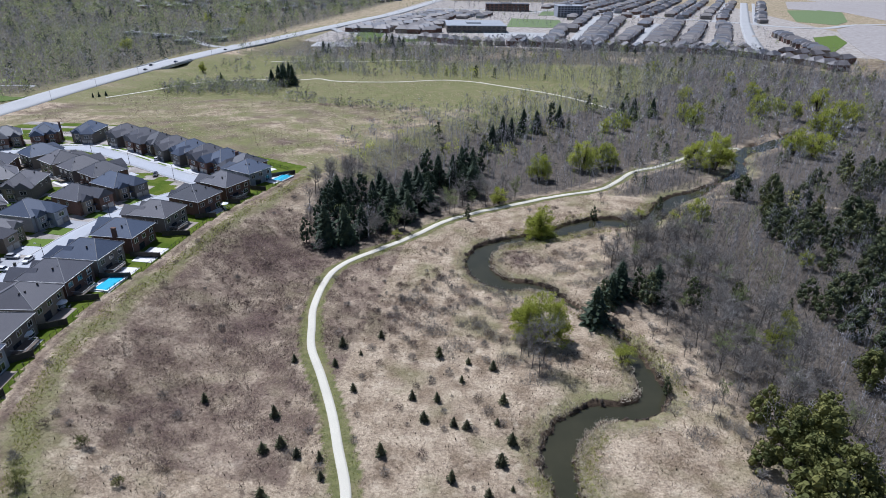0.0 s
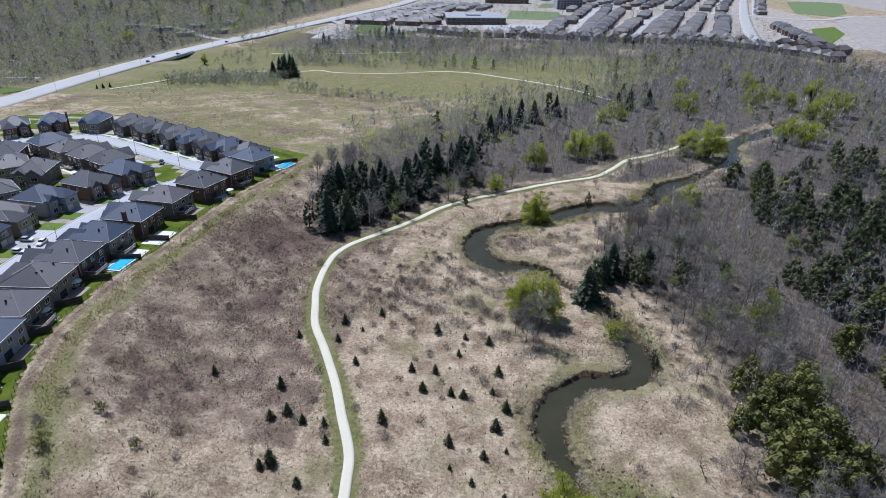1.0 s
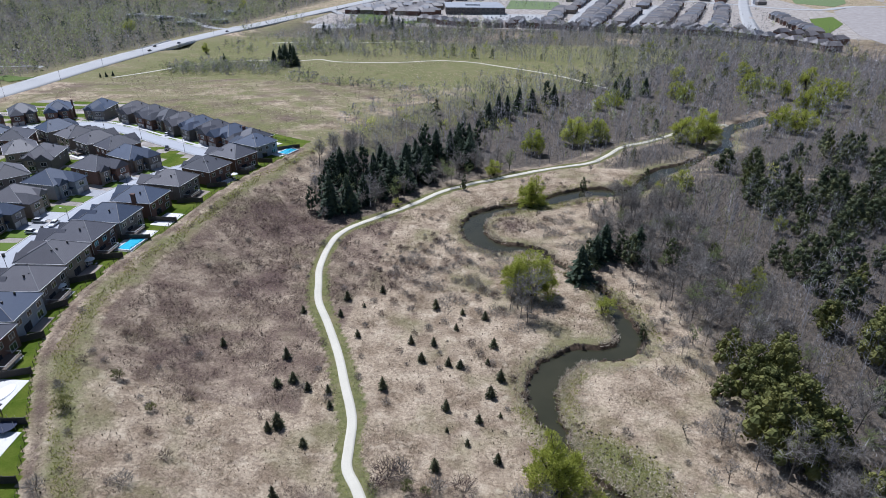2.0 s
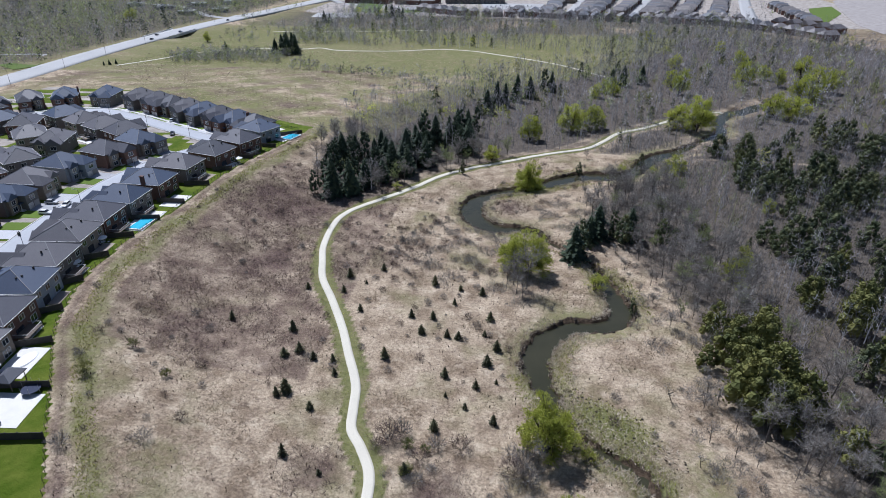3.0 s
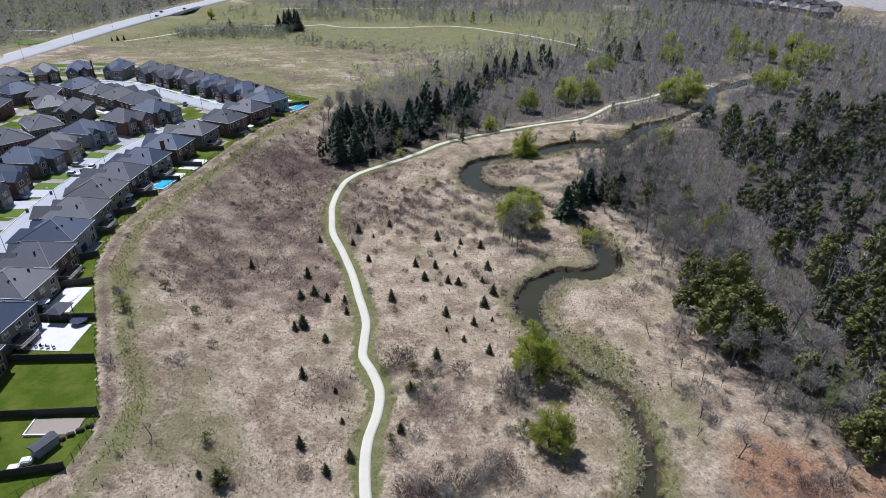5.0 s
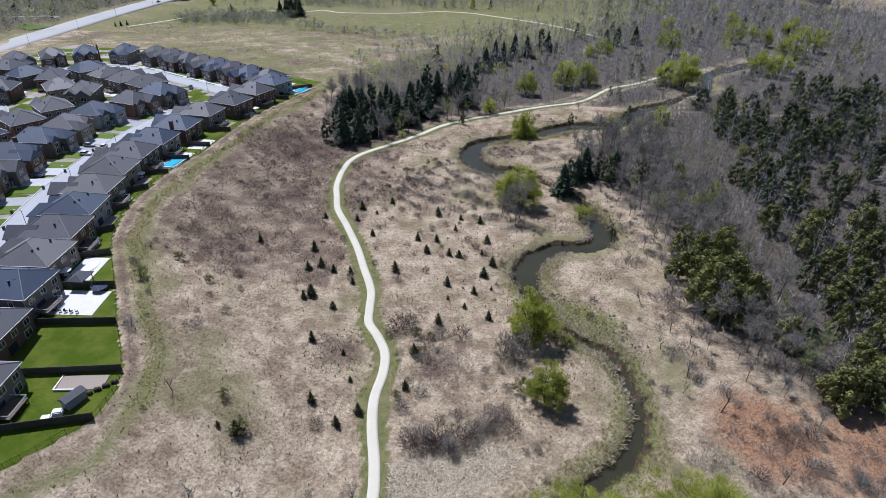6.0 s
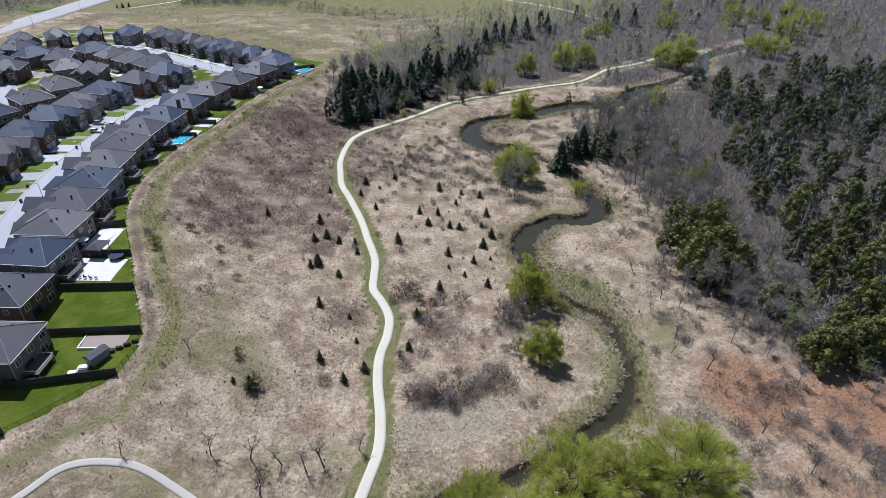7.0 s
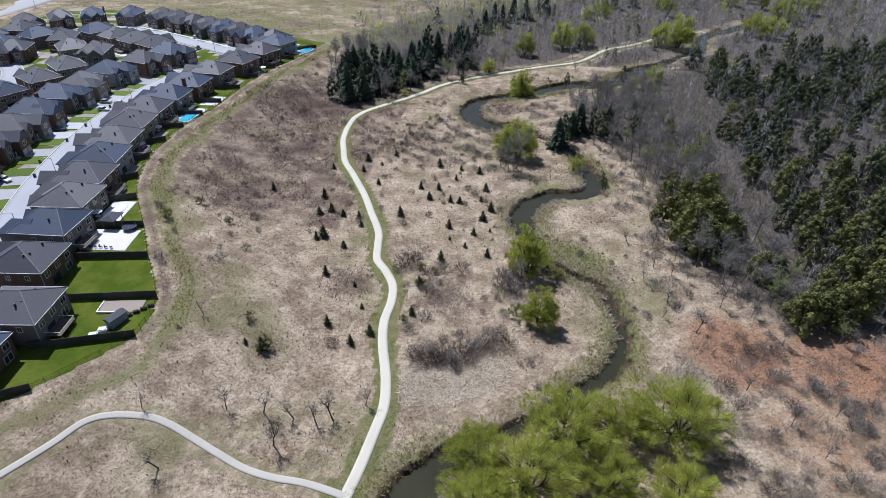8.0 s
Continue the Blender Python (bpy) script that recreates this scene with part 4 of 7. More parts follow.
def fence_run(a, b, post, panel, label, group, step=2.4):
    """Posts and panels from a to b, stepping with the ground."""
    a, b = np.array(a, float), np.array(b, float)
    length = float(np.hypot(*(b - a)))
    n = max(1, round(length / step))
    ang = math.degrees(math.atan2(b[1] - a[1], b[0] - a[0]))
    pts = np.array([a + (b - a) * k / n for k in range(n + 1)])
    zs = land(pts[:, 0], pts[:, 1])
    ob = empty("fence", pose(a[0], a[1], zs[0], 0, 0, ang))
    for k in range(n + 1):
        shared("post", post, ob, pose(length * k / n, 0, zs[k] - zs[0]))
        if k < n:
            rise = math.degrees(math.atan2(zs[k + 1] - zs[k], length / n))
            shared("panel", panel, ob, pose(length * k / n, 0, zs[k] - zs[0], 0, -rise, 0) @ Matrix.Diagonal((length / n, 1, 1, 1)))
    return tagged(ob, label, "fence", group)


BOUNDS = [9, 26, 38.8, 52.2, 65.2, 79.1, 92, 106, 120, 133, 146, 160, 178, 195, 210, 226, 250]
line_y = np.maximum.accumulate(REAR[:, 1])
CORNERS = [np.array([np.interp(v, line_y, REAR[:, 0]), v]) for v in BOUNDS]
for i, p in enumerate(CORNERS):
    if i < 16:
        q = CORNERS[i + 1]
        mid = np.array([np.interp((p[1] + q[1]) / 2, line_y, REAR[:, 0]), (p[1] + q[1]) / 2])
        for u, v in ((p, mid), (mid, q)):
            fence_run(u, v, IRON_POST, IRON_PANEL, "black iron rear fence along the crest", "rear garden fences")
    inner = (LOTS[max(i - 1, 0)][0] + LOTS[min(i, 15)][0]) / 2 if 0 < i < 16 else LOTS[0 if i == 0 else 15][0] + np.array([0, -8.0 if i == 0 else 8.0])
    fence_run(p, inner, WOOD_POST, WOOD_PANEL, "dark weathered board fence between gardens", "garden board fences")
for u, v in (((-84, 9), (-92, -2)), ((-92, -2), (-100, -12))):
    fence_run(u, v, IRON_POST, IRON_PANEL, "black iron rear fence along the crest", "rear garden fences")
for i in range(10):
    c, t = along(STREET, s_len - 13 - i * 14.6)
    out = np.array([-t[1], t[0]])
    c0 = c + out * 35
    fence_run(c0, c + out * 27.5, WOOD_POST, WOOD_PANEL, "dark board fence between gardens", "garden board fences")
    c2, t2 = along(STREET, s_len - 13 - (i + 1) * 14.6)
    fence_run(c0, c2 + np.array([-t2[1], t2[0]]) * 35, WOOD_POST, WOOD_PANEL, "dark board fence behind the gardens", "garden board fences")
for i in range(13):
    c, t = along(CROSS, 5 + i * 13.4)
    out = np.array([t[1], -t[0]])
    c2, t2 = along(CROSS, 5 + (i + 1) * 13.4)
    fence_run(c + out * 35, c2 + np.array([t2[1], -t2[0]]) * 35, IRON_POST, IRON_PANEL, "black iron fence towards the field", "rear garden fences")

yard = lambda i: LOTS[i][1]
pad("patio", pose(-79.8, 34.2, 0, 0, 0, 10), -5.0, 4.6, -1.8, 2.2, PAVER, "brownish paved corner in a garden", "patio", 0.14)
pad("patio", pose(-98, 57.2, 0, 0, 0, 6), -5.6, 6.6, -4.2, 5.2, PATIO, "white paved terrace behind a house", "patio", 0.1)
pad("patio", pose(-105.0, 71.0, 0, 0, 0, 6), -2.6, 4.0, -5.0, 5.5, PATIO, "white paved terrace round a covered pool", "patio", 0.1)
pad("patio", pose(-120.4, 143.5, 0, 0, 0, 2), -3.6, 3.6, -7.0, 8.5, PATIO, "white paved pool terrace", "patio", 0.1)
pad("patio", pose(-119.0, 161.5, 0, 0, 0, 0), -3.6, 3.2, -5.5, 5.0, PATIO, "pale paved strip behind a house", "patio", 0.1)
pad("patio", pose(-109.5, 240.8, 0, 0, 0, -22), -5.2, 3.4, -5.0, 6.0, PATIO, "pale pool terrace at the estate's corner", "patio", 0.1)
for i, (x0, x1, y0, y1) in {5: (-2, 4, 7.2, 10), 6: (-4, 2.5, 7.2, 10), 7: (-3, 4.5, 7.2, 10), 8: (-4, 3, 7.2, 11), 12: (-5, 5, 7.2, 12), 13: (-4, 3, 7.2, 11), 14: (-2, 3.5, 7.2, 10.5)}.items():
    pad("patio", yard(i), x0, x1, y0, y1, PATIO if i % 2 else PAVER, "small paved patio behind a house", "patio", 0.1)


def swimming_pool(x, y, heading, length, width, label, above=0.0):
    """A rectangular pool with a raised coping and blue water."""
    ob = empty("swimming_pool", pose(x, y, up(x, y) + 0.1 + above, 0, 0, heading))
    l, w = length / 2, width / 2
    part("coping", boxed((-l - 0.4, l + 0.4, -w - 0.4, -w, -above - 0.2, 0.14), (-l - 0.4, l + 0.4, w, w + 0.4, -above - 0.2, 0.14),
                         (-l - 0.4, -l, -w, w, -above - 0.2, 0.14), (l, l + 0.4, -w, w, -above - 0.2, 0.14)), WHITE, ob)
    part("liner", boxed((-l, l, -w, w, -above - 0.2, 0.0)), VINYL, ob, "blue vinyl liner")
    part("water_surface", boxed((-l, l, -w, w, 0.004, 0.06)), POOL, ob, "clear turquoise water")
    part("ladder", boxed((l - 0.1, l + 0.5, -0.35, -0.28, 0.1, 0.9), (l - 0.1, l + 0.5, 0.28, 0.35, 0.1, 0.9), (l - 0.1, l - 0.04, -0.3, 0.3, 0.5, 0.56)), STEEL, ob)
    return tagged(ob, label, "swimming pool")


def lot_heading(i):
    return math.degrees(yard(i).to_euler().z)


for k in range(9):
    shrub_at = empty("garden_shrub", pose(-77.6 + 0.55 * k, 30.6 + 0.62 * k + 0.4 * (k % 2), up(-77.6 + 0.55 * k, 30.6 + 0.62 * k) + 0.05, 0, 0, 40 * k))
    bm = bmesh.new()
    bmesh.ops.create_icosphere(bm, subdivisions=2, radius=0.5)
    for v in bm.verts:
        v.co *= 1 + 0.28 * noise.noise(v.co * 3 + Vector((k, 0, 0)))
        v.co.z = max(v.co.z * 0.8 + 0.3, 0)
    part("foliage", bm, DARK_BARK, shrub_at)
    tagged(shrub_at, "low dark brown garden shrub in a bed", "shrub", "shrubs in the garden bed")
part_edge = empty("garden_edging", pose(-79.8, 34.2, up(-79.8, 34.2) + 0.14, 0, 0, 10))
part("kerb_stone", boxed((-5.2, -4.95, -2.0, 2.4, -0.3, 0.16)), WHITE, part_edge)
part("kerb_stone", boxed((-4.95, 1.0, -2.05, -1.8, -0.3, 0.16)), WHITE, part_edge)
tagged(part_edge, "white edging stones round a paved corner", "edging")
swimming_pool(-119.6, 141.8, 88, 9.0, 4.4, "turquoise garden pool with white coping", 0.25)
swimming_pool(-107.6, 242.6, 75, 8.0, 5.0, "bright blue pool at the estate's corner", 0.25)


def parasol(x, y, lift=0.1):
    """A round white garden table under a parasol."""
    ob = empty("parasol_table", pose(x, y, up(x, y) + lift))
    bm = bmesh.new()
    rim = [bm.verts.new((1.5 * math.cos(k * math.tau / 10), 1.5 * math.sin(k * math.tau / 10), 2.15)) for k in range(10)]
    low = [bm.verts.new((1.5 * math.cos(k * math.tau / 10), 1.5 * math.sin(k * math.tau / 10), 2.02)) for k in range(10)]
    tip = bm.verts.new((0, 0, 2.75))
    for k in range(10):
        bm.faces.new((rim[k], rim[(k + 1) % 10], tip))
        bm.faces.new((low[k], low[(k + 1) % 10], rim[(k + 1) % 10], rim[k]))
    part("canopy", bm, WHITE, ob, "white parasol canopy")
    bm = bmesh.new()
    tube(bm, (0, 0, 0), (0, 0, 2.7), 0.04, 0.03, 6)
    part("pole", bm, STEEL, ob)
    bm = bmesh.new()
    tube(bm, (0, 0, 0.68), (0, 0, 0.73), 0.7, 0.7, 12)
    part("tabletop", bm, WHITE, ob)
    return tagged(ob, "white parasol over a round patio table", "parasol table", "patio tables")


def garden_chair(x, y, heading, lift=0.1):
    ob = empty("garden_chair", pose(x, y, up(x, y) + lift, 0, 0, heading))
    part("seat", boxed((-0.3, 0.3, -0.3, 0.3, 0.38, 0.46)), DARK_CLOTH, ob)
    part("backrest", boxed((-0.3, 0.3, 0.24, 0.32, 0.46, 1.0)), DARK_CLOTH, ob)
    for lx in (-0.26, 0.26):
        for ly in (-0.26, 0.26):
            part("leg", boxed((lx - 0.03, lx + 0.03, ly - 0.03, ly + 0.03, 0, 0.38)), IRON, ob)
    return tagged(ob, "dark patio chair on pale paving", "chair", "patio chairs")


for x, y in ((-120.6, 111.4), (-123.0, 126.5), (-107.0, 67.0), (-114.6, 203.0)):
    parasol(x, y)
    for k in range(3):
        a = k * 2.1 + x
        garden_chair(x + 1.5 * math.cos(a), y + 1.5 * math.sin(a), math.degrees(a) - 90)
for k in range(6):
    v = Vector((-102 + k * 1.4, 53.6 + 0.1 * k, 0))
    garden_chair(v.x, v.y, lot_heading(3) + 180 + 20 * (k % 3))

gaz = empty("gazebo", pose(-101.0, 64.6, up(-101, 64.6) + 0.1, 0, 0, lot_heading(3)))
bm = bmesh.new()
gable(bm, -2.3, 2.3, -1.8, 1.8, 2.5, 1.1, "x", 0.3, 1.6, 1.6)
part("roof", bm, ROOFS[2], gaz)
for gx in (-2.1, 2.1):
    for gy in (-1.6, 1.6):
        part("post", boxed((gx - 0.08, gx + 0.08, gy - 0.08, gy + 0.08, 0, 2.4)), DECKING, gaz)
tagged(gaz, "open garden gazebo with dark hipped roof", "gazebo")

tramp = empty("trampoline", pose(-95.3, 63.3, up(-95.3, 63.3) + 0.05))
bm = bmesh.new()
tube(bm, (0, 0, 0.85), (0, 0, 0.92), 1.9, 1.9, 18)
part("mat", bm, DARK_CLOTH, tramp)
for k in range(6):
    a = k * math.tau / 6
    bm = bmesh.new()
    tube(bm, (1.9 * math.cos(a), 1.9 * math.sin(a), 0), (1.9 * math.cos(a), 1.9 * math.sin(a), 2.3), 0.03, 0.03, 5)
    part("pole", bm, STEEL, tramp)
tagged(tramp, "round navy trampoline with upright poles", "trampoline")

cover = empty("pool_cover", pose(-104.2, 72.2, up(-104.2, 72.2) + 0.12, 0, 0, 84))
bm = bmesh.new()
bmesh.ops.create_uvsphere(bm, u_segments=18, v_segments=6, radius=1.0, matrix=Matrix.Diagonal((3.4, 1.9, 0.35, 1)))
part("sheet", bm, WHITE, cover)
tagged(cover, "white winter cover over an oval pool", "pool cover")

shed = empty("garden_shed", pose(-78.9, 27.2, up(-78.9, 27.2), 0, 0, math.degrees(math.atan2(9, 3)) - 90))
part("wall", boxed((-1.0, 1.0, 0.2, 4.4, -0.4, 2.1)), WALLS[2], shed)
bm = bmesh.new()
gable(bm, -1.0, 1.0, 0.2, 4.4, 2.1, 0.55, "y", 0.25)
part("roof", bm, ROOFS[2], shed)
part("door", boxed((-1.05, -1.0, 1.5, 2.5, 0.0, 1.9)), TRIM, shed)
tagged(shed, "low garden shed with grey roof beside a paved corner", "shed")
for x, y in ((-80.4, 24.2), (-79.3, 26.0)):
    cov = empty("covered_grill", pose(x, y, up(x, y) + 0.02, 0, 0, 20))
    bm = boxed((-0.95, 0.95, -0.75, 0.75, 0, 1.15))
    bmesh.ops.bevel(bm, geom=bm.edges[:], offset=0.2, segments=2, affect="EDGES")
    part("cover", bm, WHITE, cov)
    tagged(cov, "white sheeted box beside the shed", "covered box", "white sheeted boxes")


def car(x, y, heading, paint, label, lift=0.13):
    """A parked saloon or hatchback, about 4.5 m long, nose towards -y."""
    ob = empty("car", pose(x, y, (up(x, y) if lift < 2 else 0) + lift, 0, 0, heading))
    bm = bmesh.new()
    prof = [(-2.25, 0.35), (-2.25, 0.72), (-1.1, 0.92), (2.1, 0.95), (2.25, 0.7), (2.25, 0.35)]
    for sx in (-0.88, 0.88):
        for py, pz in prof:
            bm.verts.new((sx, py, pz))
    bm.verts.ensure_lookup_table()
    n = len(prof)
    bm.faces.new([bm.verts[k] for k in range(n)])
    bm.faces.new([bm.verts[n + k] for k in range(n)][::-1])
    for k in range(n):
        bm.faces.new((bm.verts[k], bm.verts[n + k], bm.verts[n + (k + 1) % n], bm.verts[(k + 1) % n]))
    bmesh.ops.recalc_face_normals(bm, faces=bm.faces[:])
    bmesh.ops.bevel(bm, geom=bm.edges[:], offset=0.06, segments=1, affect="EDGES")
    part("body", bm, paint, ob)
    bm = bmesh.new()
    lo = [bm.verts.new(p) for p in ((-0.8, -1.0, 0.9), (0.8, -1.0, 0.9), (0.8, 1.9, 0.9), (-0.8, 1.9, 0.9))]
    hi = [bm.verts.new(p) for p in ((-0.66, -0.3, 1.42), (0.66, -0.3, 1.42), (0.66, 1.4, 1.42), (-0.66, 1.4, 1.42))]
    for k in range(4):
        bm.faces.new((lo[k], lo[(k + 1) % 4], hi[(k + 1) % 4], hi[k]))
    part("glazing", bm, GLASS, ob, "dark car windows")
    part("roof", boxed((-0.68, 0.68, -0.32, 1.42, 1.42, 1.47)), paint, ob)
    for wx in (-0.8, 0.8):
        for wy in (-1.4, 1.35):
            bm = bmesh.new()
            tube(bm, (wx - 0.1, wy, 0.33), (wx + 0.1, wy, 0.33), 0.33, 0.33, 12)
            w = part("wheel", bm, RUBBER, ob)
            bm = bmesh.new()
            sgn = 1 if wx > 0 else -1
            tube(bm, (wx + 0.1 * sgn, wy, 0.33), (wx + 0.115 * sgn, wy, 0.33), 0.2, 0.2, 8)
            part("rim", bm, STEEL, w)
    for lx in (-0.6, 0.6):
        part("headlight", boxed((lx - 0.18, lx + 0.18, -2.28, -2.2, 0.55, 0.7)), WHITE, ob)
        part("tail_light", boxed((lx - 0.16, lx + 0.16, 2.22, 2.28, 0.62, 0.78)), WALLS[0], ob)
    return tagged(ob, label, "car", "parked cars")


for x, y, hd, paint, label in ((-148.5, 82.6, 70, 0, "white car parked on a driveway"), (-156.2, 143.5, 95, 0, "white car parked before a garage"), (-154.0, 150.6, 10, 0, "white car parked at the kerb"),
                               (-160.5, 151.8, 95, 3, "silver car on a driveway"), (-159.3, 122.3, 98, 2, "dark blue car on a driveway"), (-146.8, 73.5, 70, 1, "black car on a driveway"),
                               (-133.2, 167.0, 88, 2, "dark blue car beside a house"), (-164, 236.0, 25, 1, "black car on the crescent"), (-177.5, 258.5, 205, 0, "white car before a house")):
    car(x, y, hd, PAINTS[paint], label)
for s_y, off, paint in ((512, 5.5, 1), (536, -4.5, 1), (560, 5.5, 2), (652, 4.5, 1), (700, -5.0, 0)):
    q, t = along(HIGHWAY_LINE, float(near(np.array([[-350, s_y]]), HIGHWAY_LINE)[2][0]))
    car(q[0] + t[1] * off, q[1] - t[0] * off, math.degrees(math.atan2(t[1], t[0])) + 90, PAINTS[paint], "dark car travelling on the highway" if paint else "white car travelling on the highway", 5.24)


def street_lamp(x, y, heading, h, label, lift=0.0):
    ob = empty("street_lamp", pose(x, y, up(x, y) + lift, 0, 0, heading))
    bm = bmesh.new()
    tube(bm, (0, 0, -0.2), (0, 0, h), 0.10, 0.06, 6)
    part("pole", bm, IRON, ob)
    bm = bmesh.new()
    tube(bm, (0, 0, h - 0.1), (1.6, 0, h + 0.25), 0.05, 0.04, 5)
    part("arm", bm, IRON, ob)
    part("lamp_head", boxed((1.4, 2.1, -0.14, 0.14, h + 0.16, h + 0.3)), STEEL, ob)
    return tagged(ob, label, "street lamp", "street lamps")


for k in range(6):
    c, t = along(STREET, s_len - 20 - k * 33)
    n = np.array([t[1], -t[0]])
    street_lamp(*(c + n * 5.0), math.degrees(math.atan2(-n[1], -n[0])), 7.0, "dark slim street lamp at the kerb")
for k in range(4):
    c, t = along(CROSS, 30 + k * 35)
    n = np.array([-t[1], t[0]])
    street_lamp(*(c + n * 5.0), math.degrees(math.atan2(-n[1], -n[0])), 7.0, "dark slim street lamp on the crescent")
for x, y in ((-329, 326), (-332, 380), (-337, 434), (-338, 490), (-333, 609), (-326, 670)):
    street_lamp(x, y, 180, 10, "tall roadside pole beside the highway")


def waste_bin(x, y):
    ob = empty("waste_bin", pose(x, y, up(x, y) + 0.1, 0, 0, 15))
    part("bin_body", boxed((-0.3, 0.3, -0.33, 0.33, 0, 1.0)), IRON, ob)
    part("lid", boxed((-0.33, 0.33, -0.36, 0.36, 1.0, 1.08)), IRON, ob)
    return tagged(ob, "black wheeled bin at the kerb", "waste bin", "bins at the kerb")


for x, y in ((-150.2, 113.6), (-152.6, 127.4), (-147.0, 96.0), (-141.5, 86.4), (-155.6, 147.0), (-155.0, 152.4)):
    waste_bin(x, y)

# the bridge that carries the highway over the valley path
bridge = empty("bridge", pose(-351, 552, 0, 0, 0, 2))
part("deck_beam", boxed((-12.4, 12.4, -26, 26, 3.3, 5.0)), CONCRETE, bridge)
for sx in (-12.3, 12.3):
    part("parapet", boxed((sx - 0.2, sx + 0.2, -28, 28, 5.0, 6.0)), CONCRETE, bridge)
for sy in (-23, 23):
    part("abutment", boxed((-12.5, 12.5, sy - 1.5, sy + 1.5, -1, 3.3)), CONCRETE, bridge)
for sy in (-8, 8):
    for sx in (-8, 0, 8):
        part("pier", boxed((sx - 0.6, sx + 0.6, sy - 0.6, sy + 0.6, -1, 3.3)), CONCRETE, bridge)
tagged(bridge, "concrete highway bridge with dark underside", "bridge")


# ---- the far town ----
def far_house(wall, roof, seed):
    """A house of the far estate: walls, hipped roof with a front gable, garage door and windows."""
    r = random.Random(seed)
    w, d, e = 5.9, 8.6, 6.2
    ob = part("town_house", boxed((-w, w, -d, d, -0.5, e), (0.2, w, -d - 2.5, -d, -0.5, e - 0.4), (-w + 0.6, -0.8, -d - 0.9, -d, -0.5, e - 0.3)), wall)
    bm = bmesh.new()
    gable(bm, -w, w, -d, d, e, 3.9, "y", 0.4, r.choice((4.8, 0.3)), 4.8)
    gable(bm, 0.2, w, -d - 2.5, -d + 3, e - 0.4, 2.3, "y", 0.35, 0.2, 0)
    gable(bm, -w + 0.6, -0.8, -d - 0.9, -d + 4, e - 0.3, 2.0, "y", 0.3, 0.1, 0)
    part("roof", bm, roof, ob)
    part("garage_door", boxed((0.7, 4.8, -d - 2.56, -d - 2.48, 0, 2.2)), GARAGE, ob)
    for x, z in ((-3.0, 3.6), (2.7, 3.4)):
        part("window", boxed((x - 0.9, x + 0.9, -d - (2.56 if x > 0 else 0.06), -d + 0.02 - (2.5 if x > 0 else 0), z, z + 1.4)), GLASS, ob)
    for x in (0.0,):
        part("window", boxed((x - 0.9, x + 0.9, d - 0.02, d + 0.06, 3.5, 4.9)), GLASS, ob)
    return ob


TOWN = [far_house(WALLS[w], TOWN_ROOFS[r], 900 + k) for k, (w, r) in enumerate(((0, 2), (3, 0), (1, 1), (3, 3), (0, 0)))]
rng_t = random.Random(5)
town_used = set()
rows_plan = []
for x0, y0, x1, y1 in ((-2, 830, 50, 1290), (43, 837, 115, 1285), (126, 840, 215, 1190), (205, 830, 300, 1160)):
    L = math.hypot(x1 - x0, y1 - y0)
    ux, uy = (x1 - x0) / L, (y1 - y0) / L
    for k in range(int(L / 13.4)):
        for side in (-1, 1):
            rows_plan.append((x0 + ux * 13.4 * k + uy * side * 20, y0 + uy * 13.4 * k - ux * side * 20, facing(-uy * side, ux * side)))
edge_line = spline([(-150, 832), (-94, 800), (-45, 797), (10, 800), (63, 785), (154, 785), (217, 783), (262, 740), (296, 690), (306, 620), (300, 560)], 8)
for k in range(34):
    q, t = along(edge_line, 4 + k * 15.5)
    rows_plan.append((q[0], q[1], facing(t[1] * -1, t[0])))
for k in range(12):
    q, t = along(edge_line, 300 + k * 17)
    rows_plan.append((q[0] + 42, q[1] + 30, facing(t[1], -t[0])))
for x0, y0, x1, y1 in ((82, 835, 160, 1240), (165, 845, 250, 1170), (232, 850, 322, 1180)):
    L = math.hypot(x1 - x0, y1 - y0)
    for k in range(int(L / 13.8)):
        f = 13.8 * k / L
        rows_plan.append((x0 + (x1 - x0) * f - 6, y0 + (y1 - y0) * f, facing(1 if k % 2 else -1, 0.2)))
for k in range(13):
    rows_plan.append((-20 + k * 19.5, 822 - 0.4 * k, facing(0.05, 1)))
for k in range(14):
    rows_plan.append((330 + k * 1.5, 800 + k * 15, facing(-1, 0.2)))
for row in range(6):
    for k in range(16):
        rows_plan.append((-268 + row * 23 + k * 3.5 + rng_t.uniform(-3, 3), 905 + k * 24 + rng_t.uniform(-4, 4), facing(1 if row % 2 else -1, 0.1)))
main_road = spline([(43, 825), (72, 1030), (115, 1285)], 4), spline([(126, 825), (164, 1011), (206, 1166)], 4), spline([(262, 790), (268, 820), (309, 994), (365, 1211)], 4)
spots = np.array([(p[0], p[1]) for p in rows_plan])
room = np.min([near(spots, line)[0] for line in main_road], axis=0)
rows_plan = [p for p, g in zip(rows_plan, room) if g > 15]
taken = []
for p in rows_plan:
    if all(math.hypot(p[0] - q[0], p[1] - q[1]) > 10.5 for q in taken):
        taken.append(p)
rows_plan = taken
rows_plan = [p for p in rows_plan if not (-175 < p[0] < 0 and 845 < p[1] < 1170 and p[0] > -150)]
rows_plan.sort(key=lambda p: p[1])
zt = land([p[0] for p in rows_plan], [p[1] for p in rows_plan])
